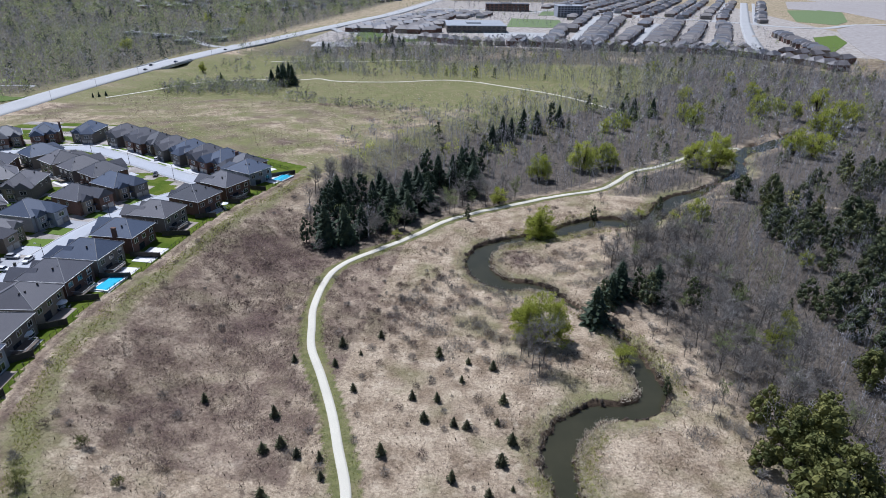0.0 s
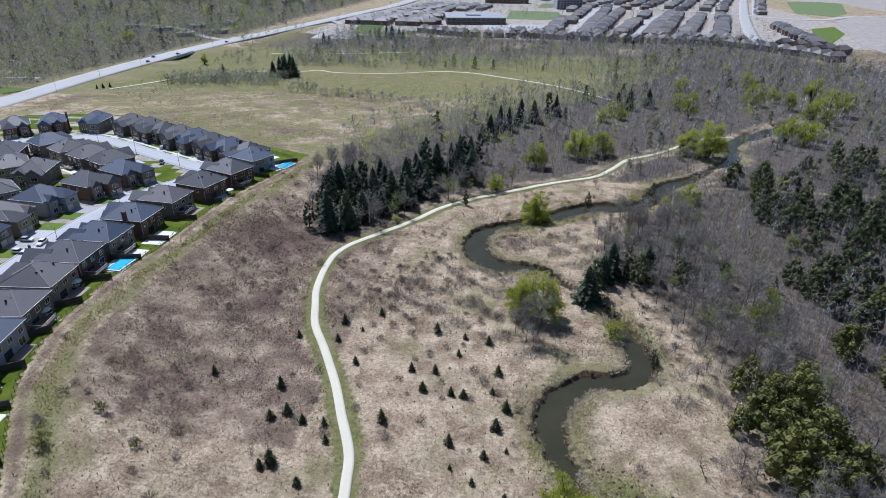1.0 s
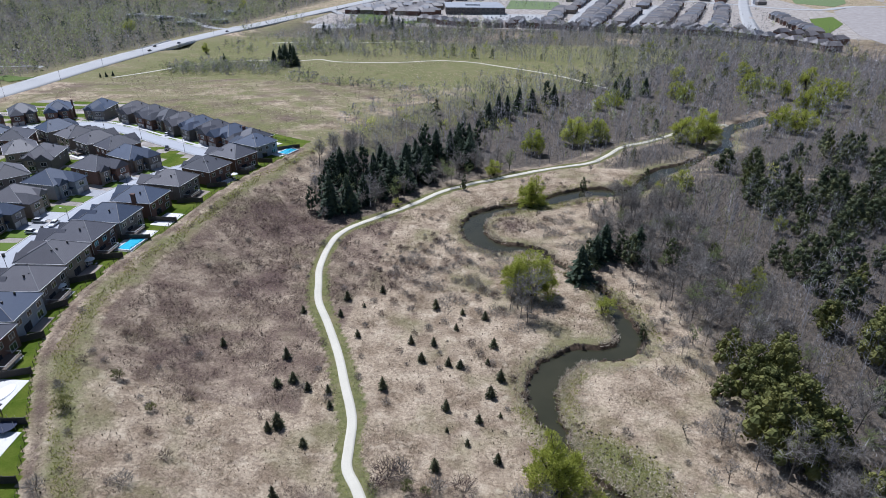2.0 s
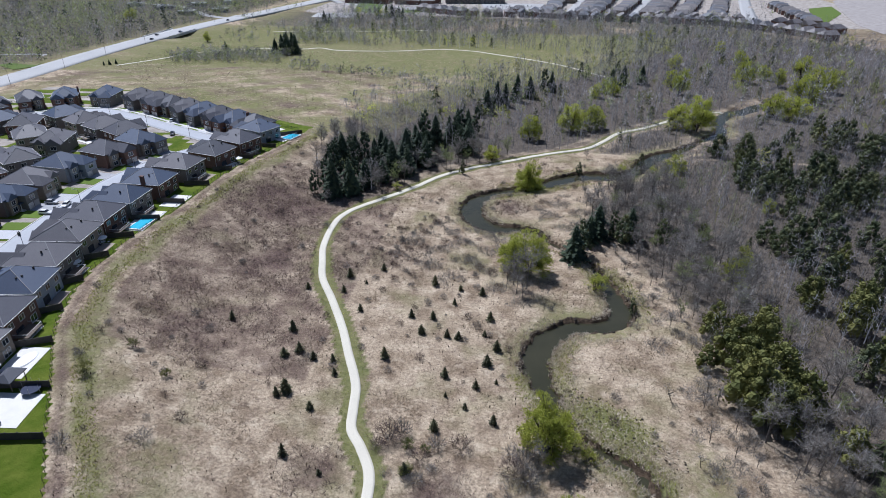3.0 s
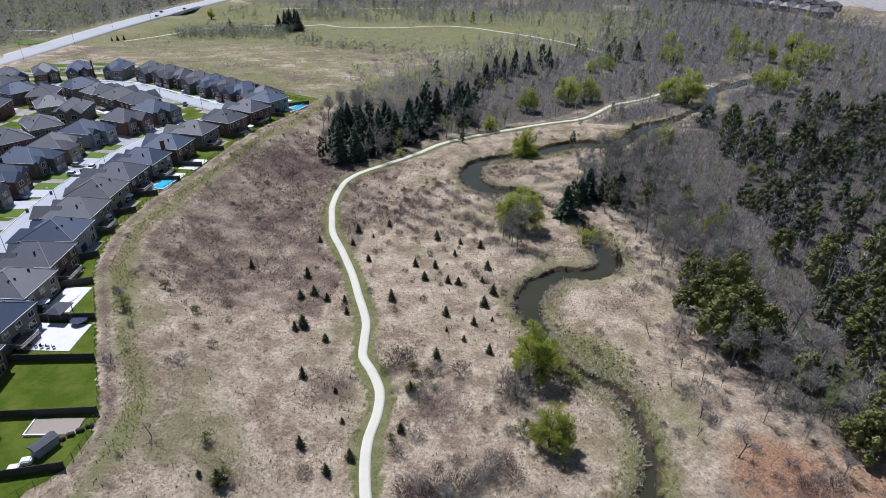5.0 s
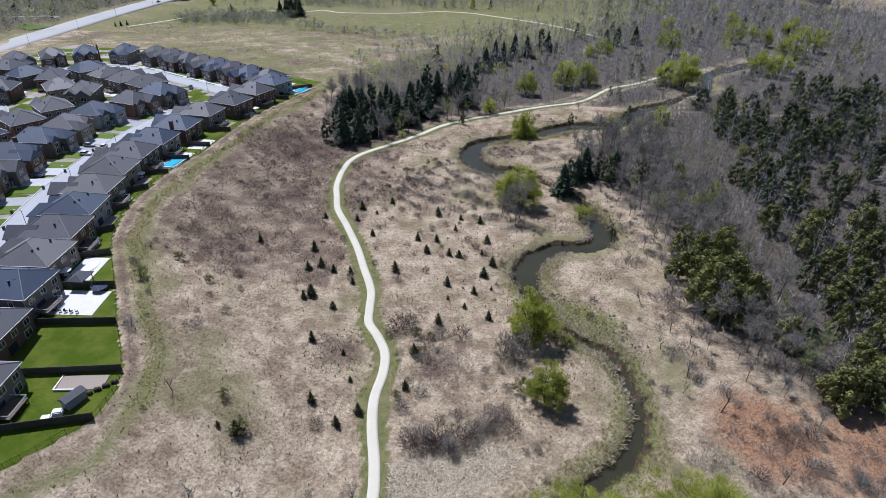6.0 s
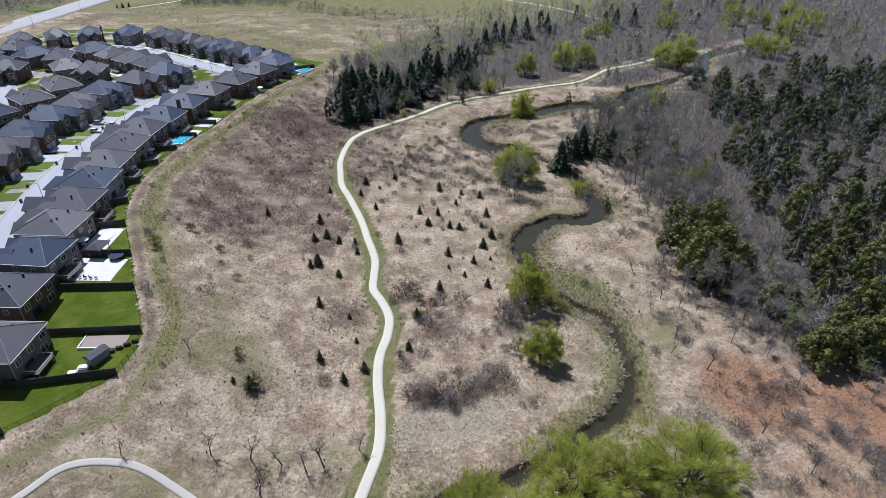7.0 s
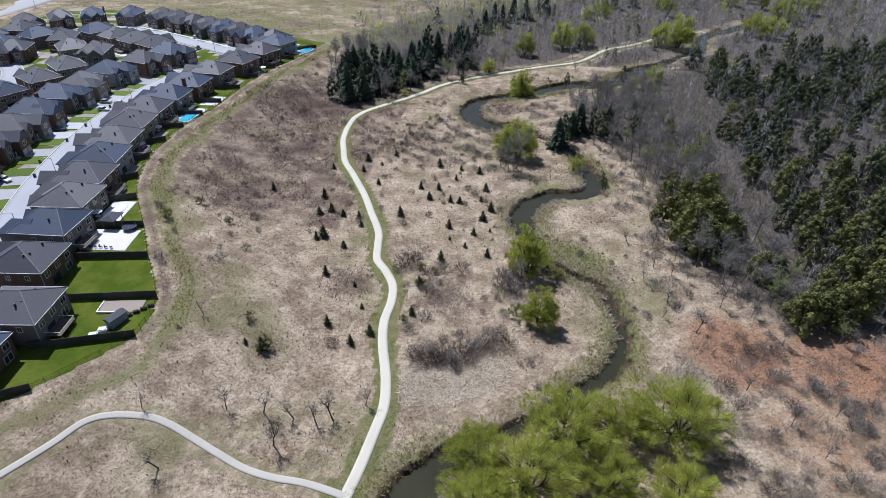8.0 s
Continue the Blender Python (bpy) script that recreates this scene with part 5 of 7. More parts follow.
for i, (x, y, hd) in enumerate(rows_plan[:210]):
    k = rng_t.randrange(5)
    m = pose(x + rng_t.uniform(-1.2, 1.2), y + rng_t.uniform(-1.2, 1.2), zt[i], 0, 0, hd + rng_t.uniform(-5, 5) + rng_t.choice((0, 0, 0, 180)))
    if k not in town_used:
        town_used.add(k)
        TOWN[k].matrix_basis = m
        ob = TOWN[k]
    else:
        ob = copy_thing(TOWN[k], m)
    tagged(ob, "small dark-roofed house in the far town", "house", "far town houses")


def distant_roofs(places, label, seed):
    """The town past counting: walls and pitched roofs with a front gable, of uneven size and height, in one mesh."""
    r = random.Random(seed)
    bm, bw = bmesh.new(), bmesh.new()
    for x, y, hd in places:
        c, s = math.cos(radians(hd)), math.sin(radians(hd))
        w, d, e = r.uniform(4.6, 6.2), r.uniform(6.5, 9), r.uniform(4.4, 6.4)
        for b, kind in ((bm, "roof"), (bw, "wall")):
            t = bmesh.new()
            if kind == "roof":
                gable(t, -w, w, -d, d, e, r.uniform(2.6, 4.0), "y", 0.4, r.uniform(0.3, 5), 4)
                gable(t, 0.1, w, -d - 2.2, -d + 2, e - 0.5, 2.1, "y", 0.3, 0.2, 0)
            else:
                box(t, -w, w, -d, d, -0.5, e - 0.1)
                box(t, 0.1, w, -d - 2.2, -d, -0.5, e - 0.6)
            old = [v for v in t.verts]
            back = {v: b.verts.new((x + v.co.x * c - v.co.y * s, y + v.co.x * s + v.co.y * c, v.co.z + 1.0)) for v in old}
            for f in t.faces:
                b.faces.new([back[v] for v in f.verts])
            t.free()
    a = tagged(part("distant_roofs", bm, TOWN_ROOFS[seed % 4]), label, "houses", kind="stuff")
    b = tagged(part("distant_walls", bw, WALLS[(0, 3, 2, 1)[seed % 4]]), "walls of houses on the far side of the town", "houses", kind="stuff")
    return a, b


rest = rows_plan[210:]
for row in range(14):
    for k in range(38):
        if rng_t.random() > 0.14 and k % 9 != 8:
            rest.append((-30 + row * 33 + (row % 2) * -6 + k * 5 + rng_t.uniform(-2.5, 2.5), 1345 - row * 10 + k * 16.5 + rng_t.uniform(-2, 2), facing(1 if row % 2 else -1, 0.25) + rng_t.uniform(-6, 6)))
for row in range(7):
    for k in range(16):
        rest.append((-1000 + row * 80 + rng_t.uniform(-25, 25) + k * 14, 1250 + k * 45 + rng_t.uniform(-20, 20), rng_t.uniform(0, 360)))
for row in range(0, 13, 2):
    ribbon("road", spline([(-14 + row * 33, 1345 - row * 10 - 14), (-14 + row * 33 + 95, 1345 - row * 10 + 313), (-14 + row * 33 + 190, 1345 - row * 10 + 640)], 4), 4.2, 0.3, HIGHWAY, "pale side street in the far town", "road")
rest = [(x, y, hd) for x, y, hd in rest if not (-60 < x < 60 and 1000 < y < 1470)]
gaps = np.min([near(np.array([(p[0], p[1]) for p in rest]), line)[0] for line in (spline([(262, 790), (268, 820), (309, 994), (365, 1211), (447, 1507), (557, 1898)], 6), HIGHWAY_LINE, spline([(-260, 1420), (-60, 1405), (104, 1369), (200, 1324), (354, 1230), (410, 1170)], 6))], axis=0)
rest = [p for p, g in zip(rest, gaps) if g > 17]
rng_t.shuffle(rest)
for k, label in enumerate(("brown roofs paled by painted haze on the far side of the town", "slate roofs on the far side of the town", "dark roofs on the far side of the town", "tan roofs on the far side of the town")):
    distant_roofs(rest[k::4], label, k)

for line, half, label in (([(43, 825), (72, 1030), (115, 1285)], 7, "pale street between rows of far houses"), ([(126, 825), (164, 1011), (206, 1166)], 7, "pale street in the far town"),
                          ([(262, 790), (268, 820), (309, 994), (365, 1211), (447, 1507), (557, 1898)], 9, "pale main road leading away through the town"),
                          ([(-260, 1420), (-60, 1405), (104, 1369), (200, 1324), (354, 1230), (410, 1170), (477, 1159), (596, 1254), (900, 1300)], 9, "pale cross road through the town"),
                          ([(-300, 905), (-230, 870), (-160, 862)], 8, "pale street near a playing field"),
                          ([(-340, 690), (-400, 720), (-480, 800), (-560, 830)], 5, "pale road into a wooded estate"),
                          ([(-372, 395), (-388, 425), (-400, 440), (-430, 430)], 2.2, "pale path beside the highway")):
    ribbon("road", spline(line, 6), half, 0.25, HIGHWAY, label, "road")
for q in (((-30, 915), 46, 40), ((-250, 760), 26, 22)):
    pad("car_park", pose(q[0][0], q[0][1], 0, 0, 0, 8), -q[1], q[1], -q[2], q[2], HIGHWAY, "pale asphalt car park", "car park", 0.2)
for k in range(10):
    car(-68 + (k * 7 % 13) * 5.6 + rng_t.uniform(-0.4, 0.4), 895 + (k // 5) * 22, 0, PAINTS[k * 7 % 4], "car parked in rows on the far car park", 0.3)


def big_block(x, y, heading, w, d, h, label, wall, roof, windows, storeys, category):
    ob = empty("building", pose(x, y, up(x, y), 0, 0, heading))
    part("wall", boxed((-w, w, -d, d, -0.5, h)), wall, ob)
    part("roof", boxed((-w - 0.5, w + 0.5, -d - 0.5, d + 0.5, h, h + 0.8), (-w * 0.3, w * 0.2, -d * 0.3, d * 0.3, h + 0.8, h + 2.4)), roof, ob)
    for s in range(storeys):
        for k in range(windows):
            wx = -w + (k + 0.5) * 2 * w / windows
            part("window", boxed((wx - w / windows * 0.6, wx + w / windows * 0.6, -d - 0.08, -d + 0.02, 1.2 + s * h / storeys, 0.6 + (s + 0.75) * h / storeys)), GLASS, ob)
    return tagged(ob, label, category)


big_block(-98, 985, 10, 44, 46, 9, "low wide school with a pale flat roof", WALLS[1], FLAT_ROOF, 12, 2, "school")
big_block(55, 1275, 8, 24, 22, 20, "tall pale apartment block on the skyline", WALLS[2], FLAT_ROOF, 8, 5, "apartment block")
big_block(-70, 1400, 5, 46, 20, 14, "dark brick hall with flat roof", WALLS[0], ROOFS[0], 10, 3, "hall")
for x, y, hd in ((-403, 760, 30), (-462, 812, 10), (-487, 770, 60), (-436, 852, 80), (-541, 790, 20), (-430, 725, 15)):
    big_block(x, y, hd, 10, 6, 4, "low pale-roofed house among bare trees", WALLS[2], FLAT_ROOF, 4, 1, "house")


# ---- plants ----
def branch_points(rng, base, tip, bend):
    mid = (base + tip) / 2 + Vector((rng.uniform(-1, 1), rng.uniform(-1, 1), rng.uniform(0, 1))) * bend
    return base, mid, tip


def twig_mesh(name, starts, ends, widths, material, parent, seed):
    """Fine twigs or strands: one slim triangle each, in one crown."""
    r = np.random.default_rng(seed)
    a, b = np.array(starts), np.array(ends)
    s = np.cross(b - a, r.normal(size=a.shape))
    s /= np.linalg.norm(s, axis=1)[:, None] + 1e-9
    s *= np.array(widths)[:, None]
    verts = np.stack([a - s, a + s, b], 1).reshape(-1, 3)
    return link_mesh(name, verts, np.arange(len(verts)).reshape(-1, 3), material, parent)


def bare_tree(seed, h, spread, twig_material, name="bare_tree", twigs=17, limbs=9, lean=0.05, bark=None, thick=1.0):
    """A leafless tree: trunk with limbs, and a crown of fine twigs."""
    rng = random.Random(seed)
    bm = bmesh.new()
    top = Vector((rng.uniform(-lean, lean) * h, rng.uniform(-lean, lean) * h, h * 0.55))
    r0 = (0.010 * h + 0.035) * thick
    tube(bm, (0, 0, -0.3), top * 0.5, r0, r0 * 0.75, 6)
    tube(bm, top * 0.5, top, r0 * 0.75, r0 * 0.45, 5)
    starts, ends, widths = [], [], []
    for i in range(limbs):
        a = i * math.tau / limbs + rng.uniform(-0.4, 0.4)
        f = rng.uniform(0.3, 1.0)
        base = top * f
        reach = spread * rng.uniform(0.5, 1.0) * (1.15 - 0.5 * f)
        tip = base + Vector((math.cos(a) * reach, math.sin(a) * reach, h * rng.uniform(0.2, 0.42) * (1.2 - 0.3 * f)))
        p, q, r = branch_points(rng, base, tip, 0.08 * h)
        tube(bm, p, q, r0 * 0.42, r0 * 0.26, 4)
        tube(bm, q, r, r0 * 0.26, r0 * 0.1, 3)
        for j in range(5):
            g = rng.uniform(0.2, 1.0)
            start = p.lerp(q, g * 2) if g < 0.5 else q.lerp(r, g * 2 - 1)
            way = Vector((rng.uniform(-1, 1), rng.uniform(-1, 1), rng.uniform(0.0, 1.0))).normalized()
            end = start + way * h * rng.uniform(0.12, 0.24)
            starts.append(start), ends.append(end), widths.append(0.06)
            for k in range(twigs):
                s2 = start.lerp(end, rng.random())
                w2 = (way * 0.7 + Vector((rng.uniform(-1, 1), rng.uniform(-1, 1), rng.uniform(-0.5, 0.9)))).normalized()
                starts.append(s2), ends.append(s2 + w2 * h * rng.uniform(0.06, 0.15)), widths.append(rng.uniform(0.022, 0.042))
    trunk = part(name, bm, bark or BARK)
    twig_mesh("crown", starts, ends, widths, twig_material, trunk, seed)
    return trunk


def spruce(seed, h, r, material=None, layers=20):
    """A conifer: trunk, a dense heart, and drooping sprays in uneven whorls, ragged at the rim, with boughs missing here and there."""
    rng = random.Random(seed)
    bm = bmesh.new()
    tube(bm, (0, 0, -0.3), (0, 0, h * 0.9), 0.016 * h + 0.02, 0.02, 6)
    verts, faces = [], []
    rings = 9
    bulge = [rng.uniform(0.75, 1.15) for k in range(9)]
    for i in range(rings):
        f = i / (rings - 1)
        for k in range(9):
            a = k * math.tau / 9 + i * 0.35
            q = r * 0.7 * (1 - f) ** 0.7 * rng.uniform(0.7, 1.15) * bulge[k] + 0.02 * r
            verts.append(Vector((math.cos(a) * q, math.sin(a) * q, h * (0.06 + 0.84 * f))))
    for i in range(rings - 1):
        for k in range(9):
            faces.append((i * 9 + k, i * 9 + (k + 1) % 9, i * 9 + 9 + (k + 1) % 9, i * 9 + 9 + k))
    for i in range(layers):
        f = (i + 0.5) / layers
        z = h * (0.05 + 0.93 * f)
        rad = r * (1 - f) ** 0.66 * rng.uniform(0.75, 1.15) + 0.03 * r
        count = max(6, int(13 * (1 - f) + 6))
        for k in range(count):
            if rng.random() < 0.12:
                continue
            a = k * math.tau / count + rng.uniform(-0.5, 0.5)
            reach = rad * rng.uniform(0.55, 1.2) * (0.75 + 0.25 * bulge[int(a / math.tau * 9) % 9])
            d = Vector((math.cos(a), math.sin(a), 0))
            s = Vector((-d.y, d.x, 0))
            drop = reach * rng.uniform(0.05, 0.5)
            root = Vector((0, 0, z + rng.uniform(-0.02, 0.03) * h))
            wid = max(0.04 * r, reach * rng.uniform(0.12, 0.2))
            for j in range(4):
                f0 = 0.3 + 0.17 * j
                f1 = f0 + 0.22
                way = d + s * rng.uniform(-0.7, 0.7)
                p0 = root + d * reach * f0 - Vector((0, 0, drop * f0 ** 1.6))
                p1 = p0 + way * reach * 0.28 - Vector((0, 0, drop * (f1 ** 1.6 - f0 ** 1.6) + rng.uniform(-0.12, 0.1) * reach))
                pm = p0.lerp(p1, 0.4)
                n = len(verts)
                verts.extend([p0, pm + s * wid + Vector((0, 0, rng.uniform(-0.08, 0.08) * reach)), p1, pm - s * wid])
                faces.append((n, n + 1, n + 2, n + 3))
    trunk = part("spruce", bm, DARK_BARK)
    link_mesh("crown", np.array([tuple(v) for v in verts]), faces, material or SPRUCE, trunk)
    return trunk


def clump_crown(seed, lobes, tufts_in_all, size, rise, jitter=0.25, core=0.0, under=-0.35, fan=4):
    """Tufts on the skins of several lobes; each tuft is a fan of small blades that spread outwards and up. core: the part of a lobe that is solid foliage."""
    rng = np.random.default_rng(seed)
    total = sum(l[3] ** 2 for l in lobes)
    verts, faces = [], []
    for cx, cy, cz, lr, flat in lobes:
        if core:
            base = len(verts)
            for i in range(4):
                f = -0.9 + 0.6 * i
                for k in range(7):
                    a = k * math.tau / 7 + i * 0.4
                    q = lr * core * math.sqrt(max(0.05, 1 - f * f)) * rng.uniform(0.85, 1.15)
                    verts.append([cx + math.cos(a) * q, cy + math.sin(a) * q, cz + f * lr * core * flat])
            for i in range(3):
                for k in range(7):
                    faces.append([base + i * 7 + k, base + i * 7 + (k + 1) % 7, base + i * 7 + 7 + (k + 1) % 7, base + i * 7 + 7 + k])
            faces.append([base + 21 + k for k in range(7)])
        n = max(6, int(tufts_in_all * lr * lr / total))
        u = rng.normal(size=(n, 3))
        u /= np.linalg.norm(u, axis=1)[:, None]
        u[:, 2] = np.where(u[:, 2] < under, -u[:, 2] * 0.6, u[:, 2])
        rad = lr * (1 - jitter * rng.random(n) ** 1.3) * (1 + 0.12 * np.sin(u[:, 0] * 5 + seed) * np.cos(u[:, 1] * 6))
        root = np.repeat(u * rad[:, None] * np.array([1, 1, flat]) + np.array([cx, cy, cz]), fan, 0)
        m = n * fan
        way = np.repeat(u, fan, 0) * 0.9 + np.array([0, 0, rise]) + rng.normal(size=(m, 3)) * 0.55
        way /= np.linalg.norm(way, axis=1)[:, None]
        sid = np.cross(way, rng.normal(size=(m, 3)))
        sid /= np.linalg.norm(sid, axis=1)[:, None] + 1e-9
        ln = size[0] * rng.uniform(0.6, 1.3, m)[:, None]
        wd = size[1] * rng.uniform(0.7, 1.3, m)[:, None]
        base = len(verts)
        blade = np.stack([root - way * ln * 0.25, root + way * ln * 0.3 - sid * wd, root + way * ln * 0.75, root + way * ln * 0.3 + sid * wd], 1)
        verts.extend(blade.reshape(-1, 3).tolist())
        k = base + 4 * np.arange(m)
        faces.extend(np.stack([k, k + 1, k + 2, k + 3], -1).tolist())
    return np.array(verts), faces


def cedar(seed, h, r, material=None, name="cedar", sprays=340):
    """A dense, lumpy evergreen with feathery upright tufts down to the ground."""
    rng = random.Random(seed)
    bm = bmesh.new()
    tube(bm, (0, 0, -0.3), (0, 0, h * 0.75), 0.018 * h + 0.04, 0.03, 6)
    lobes = []
    count = 26 if r > 1 else 12
    for k in range(count):
        f = (k + 0.5) / count
        a = k * 2.4 + rng.uniform(-0.6, 0.6)
        d = r * math.sqrt(1 - f * f) * rng.uniform(0.3, 0.8)
        lobes.append((math.cos(a) * d, math.sin(a) * d, h * (0.09 + 0.80 * f + rng.uniform(-0.03, 0.03)), r * (0.42 - 0.17 * f) * rng.uniform(0.75, 1.25) + 0.025 * r, rng.uniform(0.9, 1.4)))
    k = min(1.0, r / 4.0)
    verts, faces = clump_crown(seed, lobes, sprays if r > 1 else 60, (0.085 * r + 0.13 * k, 0.026 * r + 0.03 * k), 0.75, 0.5, 0.5)
    trunk = part(name, bm, DARK_BARK)
    link_mesh("crown", verts, faces, material or CEDAR, trunk)
    return trunk


def willow(seed, h, r, boughs, strands, name="willow", material=None, stems=5, fine=1.0, upright=0.8, tight=0.45, long=1.0, heights=(0.6, 1.0, 1.0)):
    """A willow in young leaf: dark leaning stems, and boughs set with plumes of fine leafy strands, with gaps between the plumes."""
    rng = random.Random(seed)
    bm = bmesh.new()
    starts, ends, widths = [], [], []
    for k in range(stems):
        a = k * math.tau / stems + rng.uniform(-0.5, 0.5)
        foot = Vector((math.cos(a) * 0.25, math.sin(a) * 0.25, -0.3))
        knee = Vector((math.cos(a) * r * 0.22, math.sin(a) * r * 0.22, h * rng.uniform(0.2, 0.36)))
        tube(bm, foot, knee, 0.022 * h, 0.015 * h, 6)
        for j in range(boughs):
            b = a + rng.uniform(-0.9, 0.9)
            f = math.sqrt((j + rng.random()) / boughs)
            reach = r * 0.88 * f
            tip = Vector((math.cos(b) * reach, math.sin(b) * reach, h * (0.86 - 0.52 * f * f) * rng.uniform(0.72, 1.12) * rng.choice(heights)))
            mid = knee.lerp(tip, 0.5) + Vector((rng.uniform(-0.04, 0.04) * h, rng.uniform(-0.04, 0.04) * h, 0.05 * h))
            tube(bm, knee, mid, 0.010 * h, 0.007 * h, 4)
            tube(bm, mid, tip, 0.007 * h, 0.0025 * h, 3)
            out = Vector((math.cos(b) * f, math.sin(b) * f, upright)).normalized()
            plumes = 4
            for q in range(plumes):
                size = r * rng.uniform(0.075, 0.13)
                at = mid.lerp(tip, 0.15 + 0.85 * (q + rng.random()) / plumes) + Vector((rng.gauss(0, 1), rng.gauss(0, 1), rng.gauss(0, 0.8))) * size * 0.9
                lean = (out + Vector((rng.gauss(0, 1), rng.gauss(0, 1), rng.gauss(0, 0.4))) * 0.35).normalized()
                for n in range(strands // plumes):
                    start = at + Vector((rng.gauss(0, 1), rng.gauss(0, 1), rng.gauss(0, 0.8))) * size * tight
                    way = (lean + Vector((rng.gauss(0, 1), rng.gauss(0, 1), rng.gauss(0, 0.6))) * 0.4).normalized()
                    ln = size * rng.uniform(0.5, 1.2) * long
                    starts.append(start), ends.append(start + way * ln - Vector((0, 0, rng.uniform(0, 0.35) * ln))), widths.append(rng.uniform(0.04, 0.075) * fine)
    trunk = part(name, bm, DARK_BARK)
    twig_mesh("crown", starts, ends, widths, material or WILLOW, trunk, seed)
    return trunk


def shrub(seed, h, r, n, material, name="bare_shrub"):
    """A leafless bush: stems that fan out of the ground and split into twigs."""
    rng = random.Random(seed)
    starts, ends, widths = [], [], []
    bm = bmesh.new()
    for k in range(6):
        a = rng.uniform(0, math.tau)
        d = r * rng.uniform(0.3, 0.8)
        tube(bm, (math.cos(a) * 0.1 * r, math.sin(a) * 0.1 * r, -0.1), (math.cos(a) * d, math.sin(a) * d, h * rng.uniform(0.5, 0.85)), 0.04, 0.012, 3)
    for k in range(n):
        a = rng.uniform(0, math.tau)
        d = r * math.sqrt(rng.random())
        tip = Vector((math.cos(a) * d, math.sin(a) * d, h * (1.05 - 0.6 * (d / r) ** 2) * rng.uniform(0.35, 1.05)))
        low = tip * rng.uniform(0.35, 0.85) + Vector((rng.gauss(0, 1), rng.gauss(0, 1), rng.gauss(0, 0.5))) * 0.12 * r
        low.z = max(low.z, 0.0)
        starts.append(low), ends.append(tip), widths.append(rng.uniform(0.015, 0.035))
    stem = part(name, bm, BARK)
    twig_mesh("crown", starts, ends, widths, material, stem, seed)
    return stem


def plant_all(protos, places, label, category, group, rng, size=(0.85, 1.2), sink=0.0):
    """Sets copies of the prototypes at the places (x, y, scale); the first of each prototype is the prototype itself."""
    if not len(places):
        return
    P = np.array([(p[0], p[1]) for p in places], float)
    z = land(P[:, 0], P[:, 1])
    for i, p in enumerate(places):
        k = rng.randrange(len(protos))
        proto = protos[k]
        sc = p[2] if len(p) > 2 else rng.uniform(*size)
        m = pose(p[0], p[1], z[i] - sink, rng.uniform(-2, 2), rng.uniform(-2, 2), rng.uniform(0, 360))
        if "used" not in proto:
            proto["used"] = 1
            ob = proto
            ob.matrix_basis = m
        else:
            ob = copy_thing(proto, m)
        ob.scale = (sc, sc, sc * rng.uniform(0.92, 1.08))
        tagged(ob, label, category, group)


rng = random.Random(7)
# young evergreens planted in rows over the meadow: x, y, height
SAPLINGS_EAST = [(-47.4, 134.6, 3.4), (-47, 125.9, 2.8), (-41.4, 131.3, 1.6), (-39.3, 116.6, 2.8), (-38.1, 140.3, 3.0), (-27.5, 96.8, 3.8), (-24.4, 116, 3.2),
                 (-18.4, 116.1, 3.0), (-20.3, 108.8, 3.2), (-13.3, 108.3, 3.0), (-10.2, 108, 3.0), (-13.4, 124.3, 2.4), (-20.6, 134.1, 3.9), (-12.6, 132.3, 2.2),
                 (-6, 131, 3.0), (-2.6, 118.1, 3.7), (-3.5, 110.4, 2.2), (0.1, 105, 3.4), (-1.8, 98.3, 4.0), (-11.6, 92.2, 3.4), (-3.8, 89.5, 2.8), (0.9, 91.7, 1.6),
                 (-10.4, 85.3, 1.5), (-5.5, 82.1, 2.0), (1.2, 78.2, 3.0), (-15.2, 61.9, 3.6), (-11.4, 74.4, 3.4), (-15, 49.9, 2.8)]
SAPLINGS_WEST = [(-57.9, 125.8, 2.5), (-54.6, 104.8, 3.8), (-52.7, 93.7, 3.2), (-49.5, 95.9, 3.4), (-45, 93.5, 3.0), (-39.9, 93.3, 2.9), (-37.9, 88.4, 2.6),
                 (-49, 79.5, 3.0), (-47.3, 81, 4.2), (-40, 76.5, 2.6), (-40.9, 62.7, 3.4), (-32, 59.2, 1.8), (-44.9, 30.2, 4.2), (-34.1, 42.5, 3.2),
                 (-23.3, 41, 3.4), (-26.8, 36.9, 3.2), (-27.7, 50.3, 1.8), (-73, 107, 3.0), (-49.0, 30.6, 2.0)]
young = [spruce(200, 1.0, 0.38, YOUNG, 9), spruce(201, 1.0, 0.33, YOUNG, 9), spruce(202, 1.0, 0.42, YOUNG, 9), spruce(203, 1.0, 0.35, YOUNG, 9)]
for p in young:
    p.name = "young_spruce"
plant_all(young, SAPLINGS_EAST, "small dark young spruce standing in dry grass", "spruce", "young evergreens in the meadow", rng)
plant_all(young, SAPLINGS_WEST, "young dark spruce beside the trail", "spruce", "young evergreens in the meadow", rng)

BIG = [spruce(300 + k, 19.0, 6.2 - 0.6 * (k % 3), SPRUCE, 24) for k in range(4)]
PINES = [cedar(330 + k, 14.0 + k, 6.2, PINE, "pine", 400) for k in range(3)]
